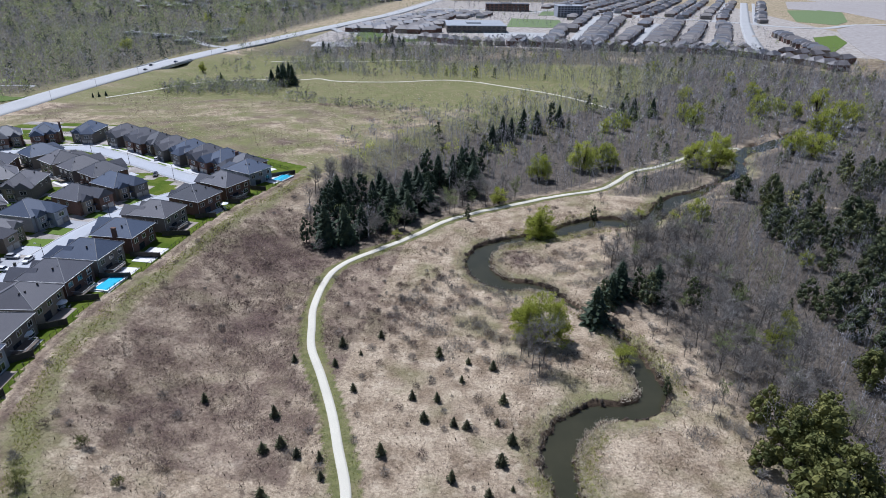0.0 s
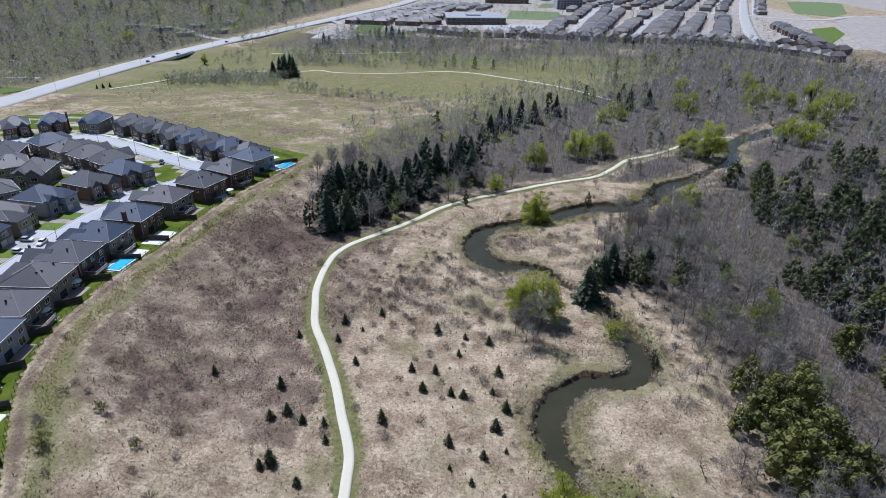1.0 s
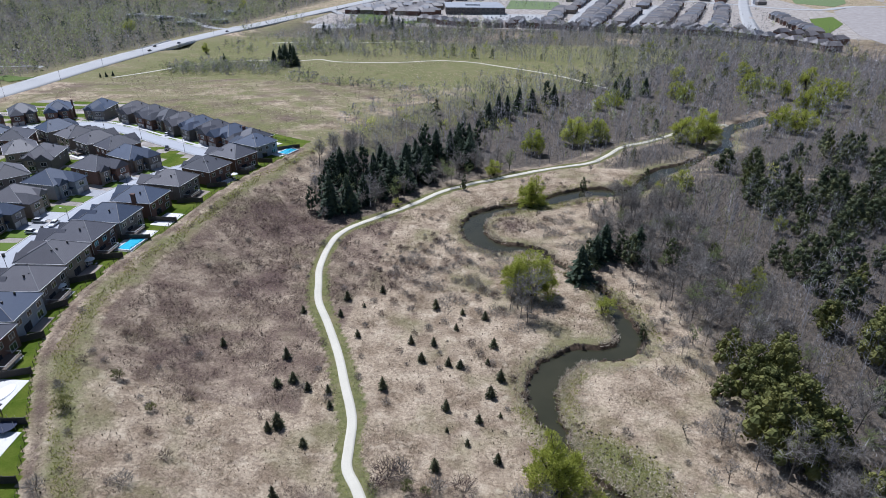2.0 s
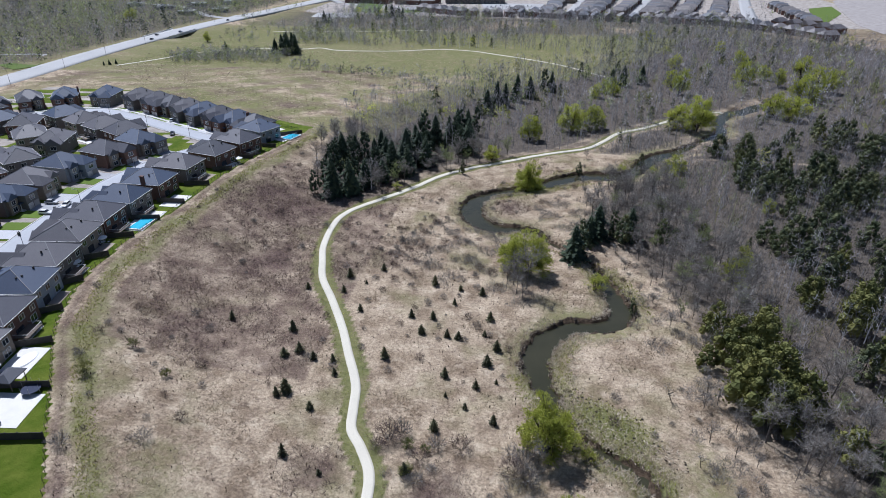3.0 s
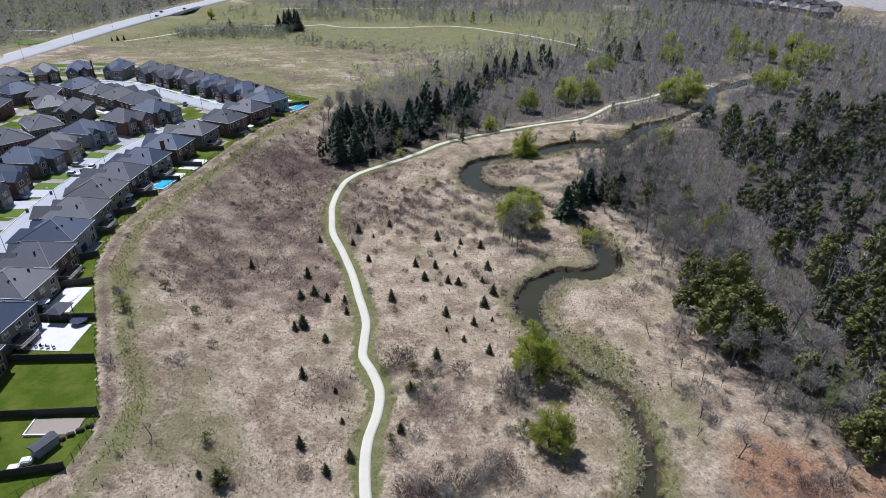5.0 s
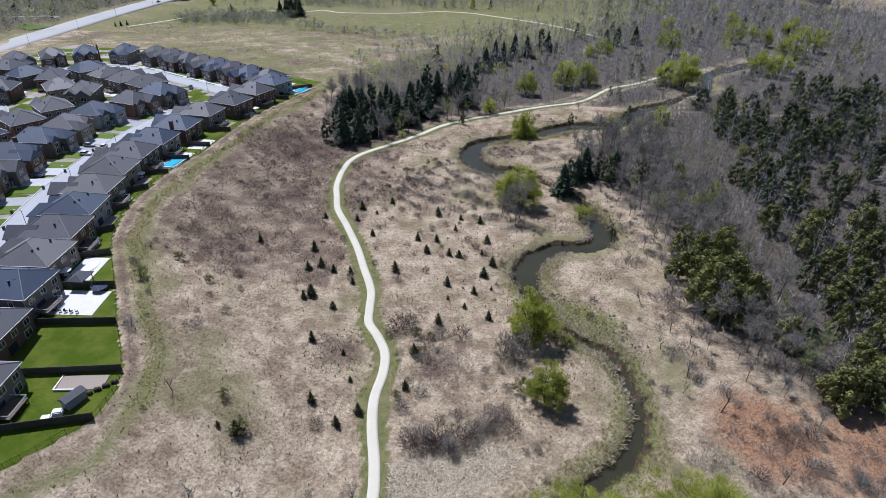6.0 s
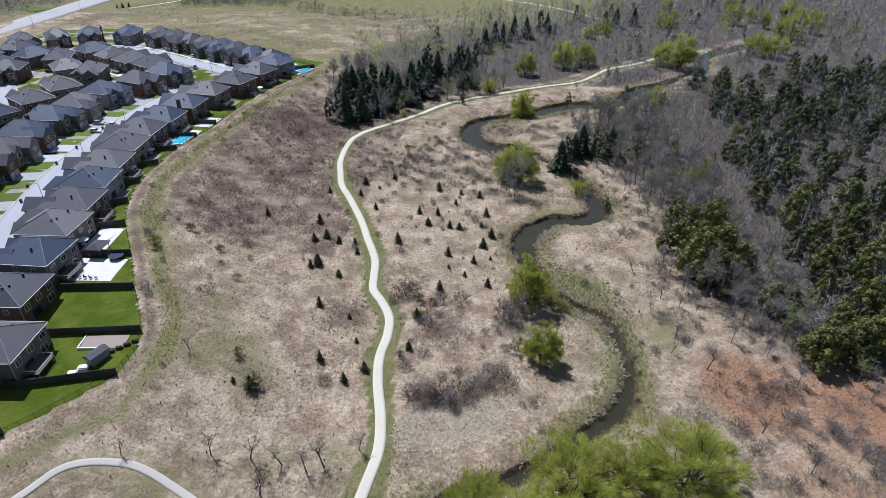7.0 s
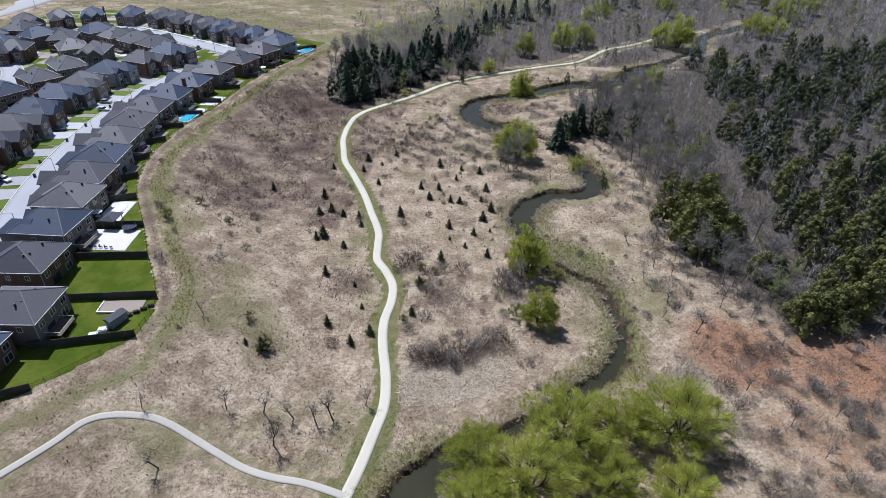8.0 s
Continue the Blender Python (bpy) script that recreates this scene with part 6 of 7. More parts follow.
SPRUCES = [(-72.5, 195, 1.0), (-75, 208, 1.05), (-66, 199, 0.8), (-70, 218, 0.9), (-62, 207, 0.75), (-68, 229, 1.0), (-61, 220, 0.85), (-56, 214, 0.6), (-55, 228, 0.85),
           (-79, 222, 0.8), (-51, 238, 1.05), (-52, 247, 0.8), (-46, 244, 0.9), (-45, 254, 1.15), (-40, 260, 0.8), (-50, 258, 0.8), (-31, 274, 1.0), (-27, 280, 0.95),
           (-33, 285, 0.9), (-24, 290, 0.8), (-22, 333, 0.9), (-17, 347, 0.9), (-12, 352, 0.85), (-6, 366, 1.0), (3, 375, 0.85), (12, 390, 0.95), (17, 396, 0.8),
           (59, 421, 0.75), (67, 423, 0.85), (81, 432, 0.8), (-60, 238, 0.75), (-64, 244, 0.8), (-76, 234, 0.7)]
stand = [(-79, 190), (-68, 189), (-60, 199), (-50, 214), (-40, 231), (-24, 262), (-22, 292), (-34, 290), (-46, 268), (-62, 250), (-80, 240), (-86, 215)]
gen = np.random.default_rng(12)
extra = [(float(x), float(y), float(s)) for x, y, s in zip(gen.uniform(-86, -22, 190), gen.uniform(189, 292, 190), gen.uniform(0.6, 1.0, 190)) if inside(np.array([[x, y]]), stand)[0]]
extra = [p for k, p in enumerate(extra) if all(math.hypot(p[0] - q[0], p[1] - q[1]) > 4.7 for q in SPRUCES + extra[:k])]
SPRUCES = SPRUCES + extra
plant_all(BIG + [cedar(344 + k, 19.0, 4.6, SPRUCE, "spruce") for k in range(2)], SPRUCES, "tall dark green spruce in a dense stand", "spruce", "spruce stand by the trail", rng)
FAR_SPRUCES = [(-188, 742, 0.8), (-180, 748, 0.9), (-172, 744, 0.85), (-166, 752, 0.8), (-176, 758, 0.9), (-160, 746, 0.7), (-240, 690, 0.7), (-232, 684, 0.6), (-215, 484, 0.8), (-210, 488, 1.0), (-205, 484, 0.95),
               (-209, 495, 1.05), (-202, 492, 1.0), (-198, 487, 0.85), (-213, 501, 0.9), (-204, 501, 0.9), (-317, 402, 0.2), (-315, 406, 0.22), (-313, 411, 0.22), (-268, 500, 0.35)]
plant_all(BIG, FAR_SPRUCES, "dark spruce in a tight clump beyond the field", "spruce", "spruce clump on the field", rng)
STREAM_SPRUCES = [(24.5, 163, 0.8), (22, 158, 0.75), (30.5, 175, 0.78), (27, 170, 0.6), (39, 171, 0.78), (42, 176, 0.7), (36, 176, 0.65), (52, 173, 0.65), (55, 170, 0.5),
                  (37.2, 129, 0.34), (27.6, 241, 0.42), (-23.8, 230, 0.41), (57, 258, 0.45), (66, 176, 0.55)]
SLIM = [cedar(340 + k, 17.0, 4.6, PINE, "spruce") for k in range(2)]
plant_all(SLIM + BIG[:1], STREAM_SPRUCES, "dark conical spruce near the stream bank", "spruce", "spruces by the stream", rng)

CEDARS = [cedar(400 + k, 12.0 + 0.5 * k, 5.6, None, "cedar", 440) for k in range(4)]
CEDAR_PLACES = [(58.8, 93, 1.25), (61.5, 87, 1.05), (66, 100, 1.2), (69, 92, 0.95), (60, 104, 1.1), (64, 110, 1.15), (59.5, 112, 1.0), (68, 117, 1.0), (73.6, 79, 0.8),
                (77.7, 59, 0.95), (83, 61, 0.9), (88, 64, 0.95), (93, 66, 1.0), (86, 70, 0.8), (94, 78, 1.0), (99, 74, 1.05), (104, 84, 1.1), (98, 90, 0.95), (92, 96, 0.95),
                (99, 104, 1.05), (105, 99, 1.0), (96, 111, 1.0), (114, 107, 1.1), (95, 129, 1.15), (101, 137, 1.0), (88, 140, 0.9), (113, 136, 1.1), (110, 122, 1.0), (120, 118, 1.1),
                (57, 121, 0.75), (52, 106, 0.6)]
plant_all(CEDARS, CEDAR_PLACES, "dense olive-green cedar with rounded ragged crown", "cedar", "cedars at the wood's edge", rng)
DARK_PINES = [(91, 172, 0.7), (94, 162, 0.75), (98, 153, 0.8), (88, 180, 0.6), (118, 205, 0.85), (124, 214, 0.95), (133, 217, 0.95), (122, 229, 0.9), (112, 222, 0.8), (128, 236, 0.9),
              (140, 226, 0.9), (150, 232, 0.9), (157, 236, 0.95), (146, 246, 0.85), (105, 236, 0.7), (98, 245, 0.7), (114, 246, 0.75), (135, 250, 0.85), (166, 226, 0.9), (172, 240, 0.9),
              (108, 190, 0.7), (140, 200, 0.8), (153, 212, 0.8), (128, 190, 0.7), (104, 205, 0.65)]
gen = np.random.default_rng(13)
for cx, cy, rx, ry, n in ((135, 222, 42, 26, 26), (120, 165, 30, 28, 12), (114, 112, 20, 24, 6), (165, 290, 40, 30, 16), (96, 262, 22, 14, 6)):
    for a, q, s in zip(gen.uniform(0, math.tau, n), gen.uniform(0, 1, n) ** 0.5, gen.uniform(0.6, 1.05, n)):
        x, y = float(cx + rx * q * math.cos(a)), float(cy + ry * q * math.sin(a))
        if wooded(np.array([[x, y]]))[0] and all(math.hypot(x - p[0], y - p[1]) > 7.5 for p in DARK_PINES + CEDAR_PLACES):
            DARK_PINES.append((x, y, float(s)))
MORE = []
gen = np.random.default_rng(17)
for cx, cy, rx, ry, n in ((116, 150, 30, 40, 30), (150, 225, 45, 40, 10), (105, 95, 26, 30, 20), (190, 280, 50, 40, 14), (110, 250, 30, 14, 6)):
    for a, q, s in zip(gen.uniform(0, math.tau, n), gen.uniform(0, 1, n) ** 0.5, gen.uniform(0.5, 1.0, n)):
        x, y = float(cx + rx * q * math.cos(a)), float(cy + ry * q * math.sin(a))
        if x < 100 + 0.6 * y and wooded(np.array([[x, y]]))[0] and all(math.hypot(x - p[0], y - p[1]) > 7.0 for p in DARK_PINES + CEDAR_PLACES + MORE):
            MORE.append((x, y, float(s)))
plant_all([cedar(350, 14.0, 4.6, CEDAR, "cedar", 320), cedar(351, 13.0, 5.0, PINE, "cedar", 320)], MORE, "olive evergreen cedar rising among bare woodland", "cedar", "evergreens in the wood", rng)
DARK_PINES = [p for p in DARK_PINES if not (p[0] > 122 and 160 < p[1] < 208)]
plant_all(PINES, DARK_PINES, "dark evergreen pine rising among bare woodland", "pine", "evergreens in the wood", rng)

grand = [willow(500, 15.0, 12.5, 9, 420, stems=6, fine=0.85, upright=1.1), willow(501, 14.0, 11.0, 9, 380, stems=6, fine=0.85, upright=1.1)]
plant_all(grand, [(42.5, 21, 1.02), (21.5, 15, 0.95), (14.5, 4.5, 0.9), (5.5, 9, 0.62), (6.5, -2, 0.66), (41, 6, 0.66), (29, 7, 0.62), (32, 19, 0.68)], "broad yellow-green willow in young leaf over the stream", "willow", "willows over the stream", rng)
mid_willow = [willow(510 + k, 14.0 + k, 6.6 - 0.5 * k, 9, 90, fine=3.4, tight=0.8, upright=1.0, heights=(0.22, 0.4, 0.62, 0.85, 1.0, 1.1)) for k in range(3)]
full_willow = [willow(505, 16.5, 7.6, 9, 250, stems=6, fine=2.0, tight=0.7, upright=1.3, heights=(0.22, 0.4, 0.62, 0.85, 1.0, 1.1)), willow(506, 16.0, 7.0, 9, 250, stems=5, fine=2.0, tight=0.7, upright=1.3, heights=(0.22, 0.4, 0.62, 0.85, 1.0, 1.1))]
plant_all(full_willow, [(7, 146, 1.0), (2, 148, 0.8), (5.6, 220.5, 0.95), (12.5, 72, 0.95), (16, 50.5, 0.66), (26, 304, 0.95), (36, 310, 1.0), (94, 317, 1.25), (84, 322, 1.05), (5, 286, 0.85)], "full yellow-green willow in young leaf on the bank", "willow", "willows in the valley", rng)
WILLOWS = [(41, 313, 0.9), (-12.4, 250, 0.68), (71, 249, 0.75),
           (66, 246, 0.5), (70, 152, 0.65), (97, 206, 0.5), (155, 451, 1.3), (201, 468, 1.3), (187, 410, 1.5), (177, 404, 1.3), (154, 350, 1.2), (146, 356, 1.3),
           (-301, 530, 0.7), (-459, 653, 1.3), (-539, 991, 1.4), (-453, 935, 1.2), (101, 430, 1.0), (168, 506, 1.2), (181, 394, 1.1), (173, 463, 1.0), (75, 160, 0.6), (204, 428, 1.4), (115, 495, 1.1), (102, 404, 1.2), (169, 573, 0.9), (116, 629, 0.9), (52, 400, 0.8), (58, 392, 0.7), (165, 362, 0.9), (176, 440, 0.9), (45, 385, 0.8)]
plant_all(mid_willow, WILLOWS, "bright yellow-green willow coming into leaf", "willow", "willows in the valley", rng)
small_willow = [willow(520, 6.0, 3.4, 5, 70, "sallow_bush", fine=1.3, tight=0.8)]
plant_all(small_willow, [(27.2, 139, 1.0), (29, 142, 0.9), (70.5, 144, 0.8), (18, 75, 0.7), (21, 71, 0.6), (-48.5, 207, 0.7), (47, 246, 0.8), (68, 240, 0.9), (61, 246, 0.8)],
          "small yellow-green sallow bush on the bank", "bush", "sallow bushes", rng)
olive = [willow(530, 3.2, 2.0, 5, 50, "evergreen_shrub", CEDAR, fine=1.3, tight=1.1)]
plant_all(olive, [(-51.3, 38, 0.8), (-89, 71, 1.2), (-16, 68.5, 0.9), (10.1, 53, 1.3), (-16.5, 47, 0.6), (-44.6, 30.4, 1.2), (-74, 77, 0.7), (-86, 84, 0.9), (-12, 68, 0.7), (-14.9, 62, 0.9)],
          "rounded olive-green shrub in dry grass", "shrub", "olive shrubs in the meadow", rng)

# leafless trees
BARE = [bare_tree(600 + k, 11.0 + k, 3.0 + 0.25 * k, TWIGS) for k in range(6)]
BUDDING = [bare_tree(620 + k, 11.0, 3.6, BUDS) for k in range(2)]
SNAGS = [bare_tree(640 + k, 7.0, 2.6, TWIGS, "dead_tree", 7, 6, 0.25, DARK_BARK, 1.5) for k in range(3)]
plant_all(SNAGS, [(-38.5, 14.2, 1.0), (-33.9, 7.5, 1.1), (-45.6, 13.1, 0.8), (-24.1, 14.7, 1.1), (-27.2, 13.5, 0.9), (-32.1, 14.1, 0.8), (-18.8, 19.5, 0.7), (-61, 9.3, 0.6), (-51.9, -1.4, 0.9),
                  (-61.2, 36.1, 0.6), (53, 53.4, 0.9), (48, 63.5, 0.8), (43.6, 72.5, 0.6), (41.3, 91.9, 0.7), (47, 80, 0.7), (51, 76, 0.6), (46, 58, 0.5), (60, 36, 0.7)],
          "dark leafless small tree with crooked limbs in dry grass", "dead tree", "bare trees in the meadow", rng)
OPEN_BARE = [(4, 133, 0.85), (1, 137, 0.75), (6, 131, 0.8), (10, 76, 0.5), (11, 67, 0.6), (8, 64, 0.5), (3, 138, 1.1), (7, 136, 1.2), (-3, 33.5, 0.4), (-7.9, 34.8, 0.4), (0.6, 38, 0.4), (66, 27, 0.5), (76, 31, 0.5), (70, 20, 0.5), (68, 62, 0.55), (92, 42, 0.5)]
plant_all(BARE[:3], OPEN_BARE, "grey leafless thicket tree in pale dry grass", "bare tree", "bare trees in the meadow", rng)


def scatter(x0, x1, y0, y1, gap, seed, keep):
    r = np.random.default_rng(seed)
    X, Y = np.meshgrid(np.arange(x0, x1, gap), np.arange(y0, y1, gap))
    P = np.stack([X.ravel(), Y.ravel()], -1) + r.uniform(-0.45, 0.45, (X.size, 2)) * gap
    return P[keep(P)]


def clear_of_evergreens(P, room=4.8):
    taken = np.array([(p[0], p[1]) for p in SPRUCES + CEDAR_PLACES + DARK_PINES + STREAM_SPRUCES + MORE])
    d = np.hypot(P[:, None, 0] - taken[None, :, 0], P[:, None, 1] - taken[None, :, 1]).min(1)
    return d > room


NEAR_WOOD = lambda P: wooded(P) & clear_of_evergreens(P) & (P[:, 1] < 262) & (P[:, 0] < 92 - 0.12 * P[:, 1])
grove = scatter(-95, 110, -8, 262, 5.6, 11, NEAR_WOOD)
picks = [(float(p[0]), float(p[1]), rng.uniform(0.6, 1.05)) for p in grove]
plant_all(BARE, [p for i, p in enumerate(picks) if i % 7], "tall leafless grey woodland tree", "bare tree", "bare woodland trees", rng)
plant_all(BUDDING, [p for i, p in enumerate(picks) if i % 7 == 0], "woodland tree with first yellow-green buds", "budding tree", "budding woodland trees", rng)


margin = scatter(30, 100, 0, 262, 6.0, 14, lambda P: ~wooded(P) & (wooded(P + np.array([9, 2])) | wooded(P + np.array([4, 9]))) & (river_gap(P) > 3) & clear_of_evergreens(P) & (trail_gap(P) > 6))
plant_all(BARE[:4] + BUDDING[:1], [(float(p[0]), float(p[1]), rng.uniform(0.3, 0.62)) for p in margin], "small leafless tree at the edge of the wood", "bare tree", "bare trees at the wood's edge", rng)


def crowns_mesh(name, base, hh, a, b, width, out, material, label, tree_of, tone):
    """One mesh of slim blades from a to b, turned to look outwards and shaded as soft crowns, with a trunk for each tree."""
    r = np.random.default_rng(len(a))
    way = b - a
    side = np.cross(way, r.normal(size=a.shape))
    side /= np.linalg.norm(side, axis=1)[:, None] + 1e-9
    tri = np.stack([a - side * width[:, None], a + side * width[:, None], b], 1)
    tw = 0.010 * hh
    nil = 0 * tw
    trunks = np.stack([base + np.column_stack([-tw, nil, nil - 0.3]), base + np.column_stack([tw, nil, nil - 0.3]), base + np.column_stack([nil, nil, hh * 0.75])], 1)
    verts = np.concatenate([tri, trunks]).reshape(-1, 3)
    faces = np.arange(len(verts)).reshape(-1, 3)
    out = out / (np.linalg.norm(out, axis=1)[:, None] + 1e-9)
    turned = (np.cross(tri[:, 1] - tri[:, 0], tri[:, 2] - tri[:, 0]) * out).sum(1) < 0
    faces[:len(tri)][turned] = faces[:len(tri)][turned][:, ::-1]
    ob = link_mesh(name, verts, faces, material)
    ob.data.shade_smooth()
    ob.data.normals_split_custom_set_from_vertices(np.concatenate([np.repeat(out, 3, 0), np.tile([0.0, -0.7, 0.7], (3 * len(base), 1))]).tolist())
    at = ob.data.attributes.new("tone", "FLOAT", "POINT")
    at.data.foreach_set("value", np.concatenate([np.repeat(tone[tree_of], 3), np.repeat(tone, 3)]).astype(np.float32))
    return tagged(ob, label, "woodland", kind="stuff")


def far_forest(name, P, h, material, label, twigs, width, seed, cone=False, full=1.0):
    """Leafy or needled woodland too far off to count: a trunk and a lumpy crown of blades for each tree, in one mesh."""
    r = np.random.default_rng(seed)
    n = len(P)
    base = np.column_stack([P, land(P[:, 0], P[:, 1])])
    hh = h * r.uniform(0.6, 1.3, n)
    u = r.normal(size=(n, twigs, 3))
    u /= np.linalg.norm(u, axis=2)[:, :, None]
    f = r.uniform(0, 1, (n, twigs))
    if cone:
        rad = (hh * 0.24)[:, None] * (1 - f) * r.uniform(0.5, 1.0, (n, twigs))
        c = base[:, None, :] + np.stack([u[:, :, 0] * rad, u[:, :, 1] * rad, hh[:, None] * (0.08 + 0.86 * f)], -1)
        way = np.stack([u[:, :, 0], u[:, :, 1], np.full((n, twigs), -0.4)], -1)
    else:
        lump = r.normal(size=(n, 5, 3)) * np.array([0.16, 0.16, 0.13])
        pick = r.integers(0, 5, (n, twigs))
        centre = np.take_along_axis(lump, pick[:, :, None], 1) * full
        c = base[:, None, :] + (centre + u * (0.17 * full * f ** 0.4)[:, :, None] + np.array([0, 0, 0.62])) * hh[:, None, None]
        way = u * 0.7 + np.array([0, 0, 0.6]) + r.normal(size=u.shape) * 0.4
    way /= np.linalg.norm(way, axis=2)[:, :, None]
    ln = (hh * (0.17 if cone else 0.10))[:, None, None] * r.uniform(0.5, 1.4, (n, twigs, 1))
    a = c.reshape(-1, 3)
    b = (c + way * ln).reshape(-1, 3)
    tree_of = np.repeat(np.arange(n), twigs)
    return crowns_mesh(name, base, hh, a, b, width * hh[tree_of], (u + np.array([0, 0, 0.35])).reshape(-1, 3), material, label, tree_of, r.uniform(-0.3, 0.3, n))


def bare_forest(name, P, h, material, label, twigs, width, seed, wide=1.0, floor=0.12):
    """Leafless woodland too far off to count: for each tree a trunk and a tall brush of fine twigs that rise from near the ground and thin out to the top."""
    r = np.random.default_rng(seed)
    n = len(P)
    base = np.column_stack([P, land(P[:, 0], P[:, 1])])
    hh = h * r.uniform(0.5, 1.3, n)
    f = floor + (0.95 - floor) * r.uniform(0, 1, (n, twigs)) ** 0.8
    az = r.uniform(0, math.tau, (n, twigs))
    lean = r.normal(size=(n, 1, 2)) * 0.05
    swell = np.interp(f, [0.1, 0.45, 0.75, 1.0], [0.09, 0.19, 0.15, 0.04]) * wide * r.uniform(0.65, 1.3, (n, 1))
    q = swell * np.sqrt(r.uniform(0, 1, (n, twigs))) * (1 + 0.35 * np.sin(az * 3 + 9 * r.random((n, 1))))
    a = np.stack([np.cos(az) * q + lean[..., 0] * f * 3, np.sin(az) * q + lean[..., 1] * f * 3, f], -1)
    w = np.stack([np.cos(az) * 0.35, np.sin(az) * 0.35, np.full(az.shape, 0.75)], -1) + r.normal(size=a.shape) * 0.42
    w /= np.linalg.norm(w, axis=2)[..., None]
    b = a + w * r.uniform(0.05, 0.16, (n, twigs, 1))
    out = np.stack([np.cos(az), np.sin(az), 0.1 + 0.9 * f], -1)
    a, b = ((base[:, None] + v * hh[:, None, None]).reshape(-1, 3) for v in (a, b))
    tree_of = np.repeat(np.arange(n), twigs)
    return crowns_mesh(name, base, hh, a, b, width * hh[tree_of] * r.uniform(0.6, 1.4, n * twigs), out.reshape(-1, 3), material, label, tree_of, r.uniform(-0.45, 0.5, n))


everywhere = lambda P: wooded(P) & ~NEAR_WOOD(P) & clear_of_evergreens(P, 3.6) & (P[:, 0] < 112 + 0.62 * P[:, 1]) & (P[:, 0] < 340)
mid_far = np.concatenate([scatter(-110, 340, -8, 330, 5.5, 21, everywhere), scatter(-240, 340, 330, 800, 6.4, 27, everywhere)])
pick = np.random.default_rng(3).random(len(mid_far)) - 0.07 * ripple(mid_far[:, 0], mid_far[:, 1], 0.03, 3.0)
close = mid_far[:, 1] < 330
for zone, twig_count, thick, tall in ((close, 84, 0.0044, 12), (~close, 40, 0.0105, 14)):
    bare_forest("far_woods", mid_far[zone & (pick > 0.16)], tall, FAR_TWIGS, "grey leafless woodland beyond the stream", twig_count, thick, 31, 1.15)
    far_forest("far_woods", mid_far[zone & (pick > 0.06) & (pick <= 0.13)], tall * 0.9, BUDS, "woodland trees in pale green bud", 70, thick * 1.5, 32)
    far_forest("far_woods", mid_far[zone & (pick > 0.13) & (pick <= 0.16)], tall * 0.72, PINE, "scattered dark evergreens in the far wood", 110, 0.03, 33, True)
    far_forest("far_woods", mid_far[zone & (pick > 0.03) & (pick <= 0.06)], 10, CEDAR, "olive-green young trees in the far wood", 90, thick * 1.7, 39)
    far_forest("far_woods", mid_far[zone & (mid_far[:, 1] > 250) & (pick <= 0.0)], tall * 0.8, WILLOW, "yellow-green young willows in the far wood", 130, 0.014, 40)
wl = lambda P: wooded(P) & (P[:, 0] < -362) & (P[:, 0] > -1.02 * P[:, 1] - 60)
left_near = scatter(-1000, -362, 300, 900, 9.0, 22, wl)
left_rear = scatter(-1900, -350, 900, 2000, 17, 23, wl)
for spots, tall, thick, seed in ((left_near, 15, 0.02, 34), (left_rear, 19, 0.034, 44)):
    pick = np.random.default_rng(seed).random(len(spots)) - 0.22 * ripple(spots[:, 0], spots[:, 1], 0.02, 3.0)
    bare_forest("far_woods", spots[pick > 0.42], tall, FAR_TWIGS, "grey woodland beyond the highway", 46, thick * 0.65, seed, 2.3)
    far_forest("far_woods", spots[pick < 0.33], tall * 0.9, BUDS, "pale green budding woodland beyond the highway", 70, thick, seed + 1, full=1.7)
    far_forest("far_woods", spots[(pick >= 0.33) & (pick <= 0.42)], tall, SPRUCE, "dark evergreens beyond the highway", 44, thick * 1.2, seed + 2, True)
north_far = scatter(-300, 560, 1500, 2100, 19, 24, wooded)
bare_forest("far_woods", north_far, 14, FAR_TWIGS, "grey trees on the horizon", 20, 0.03, 37, 1.6)

road_lines = [spline(l, 3) for l in ([(43, 825), (72, 1030), (115, 1285)], [(126, 825), (164, 1011), (206, 1166)], [(262, 790), (268, 820), (309, 994), (365, 1211), (447, 1507)],
                                     [(-260, 1420), (-60, 1405), (104, 1369), (200, 1324), (354, 1230), (410, 1170)])]
clear_street = lambda P: (np.min([near(P, l)[0] for l in road_lines], axis=0) > 11) & (np.hypot(P[:, 0] + 60, P[:, 1] - 960) > 95) & (highway_gap(P) > 18)
town_trees = scatter(-290, 360, 795, 1500, 15, 26, lambda P: clear_street(P) & (ripple(P[:, 0], P[:, 1], 0.09, 1.0) > -0.45))
bare_forest("town_trees", town_trees, 8.5, FAR_TWIGS, "bare garden trees among the far houses", 16, 0.035, 38, 1.6)
far_forest("town_trees", town_trees[::9] + 4, 8, BUDS, "budding garden trees among the far houses", 26, 0.04, 48)

# hedges and scrub on and round the fallow field
off_path = lambda P: (near(P, FAR_TRAIL)[0] > 4) & (highway_gap(P) > 20)
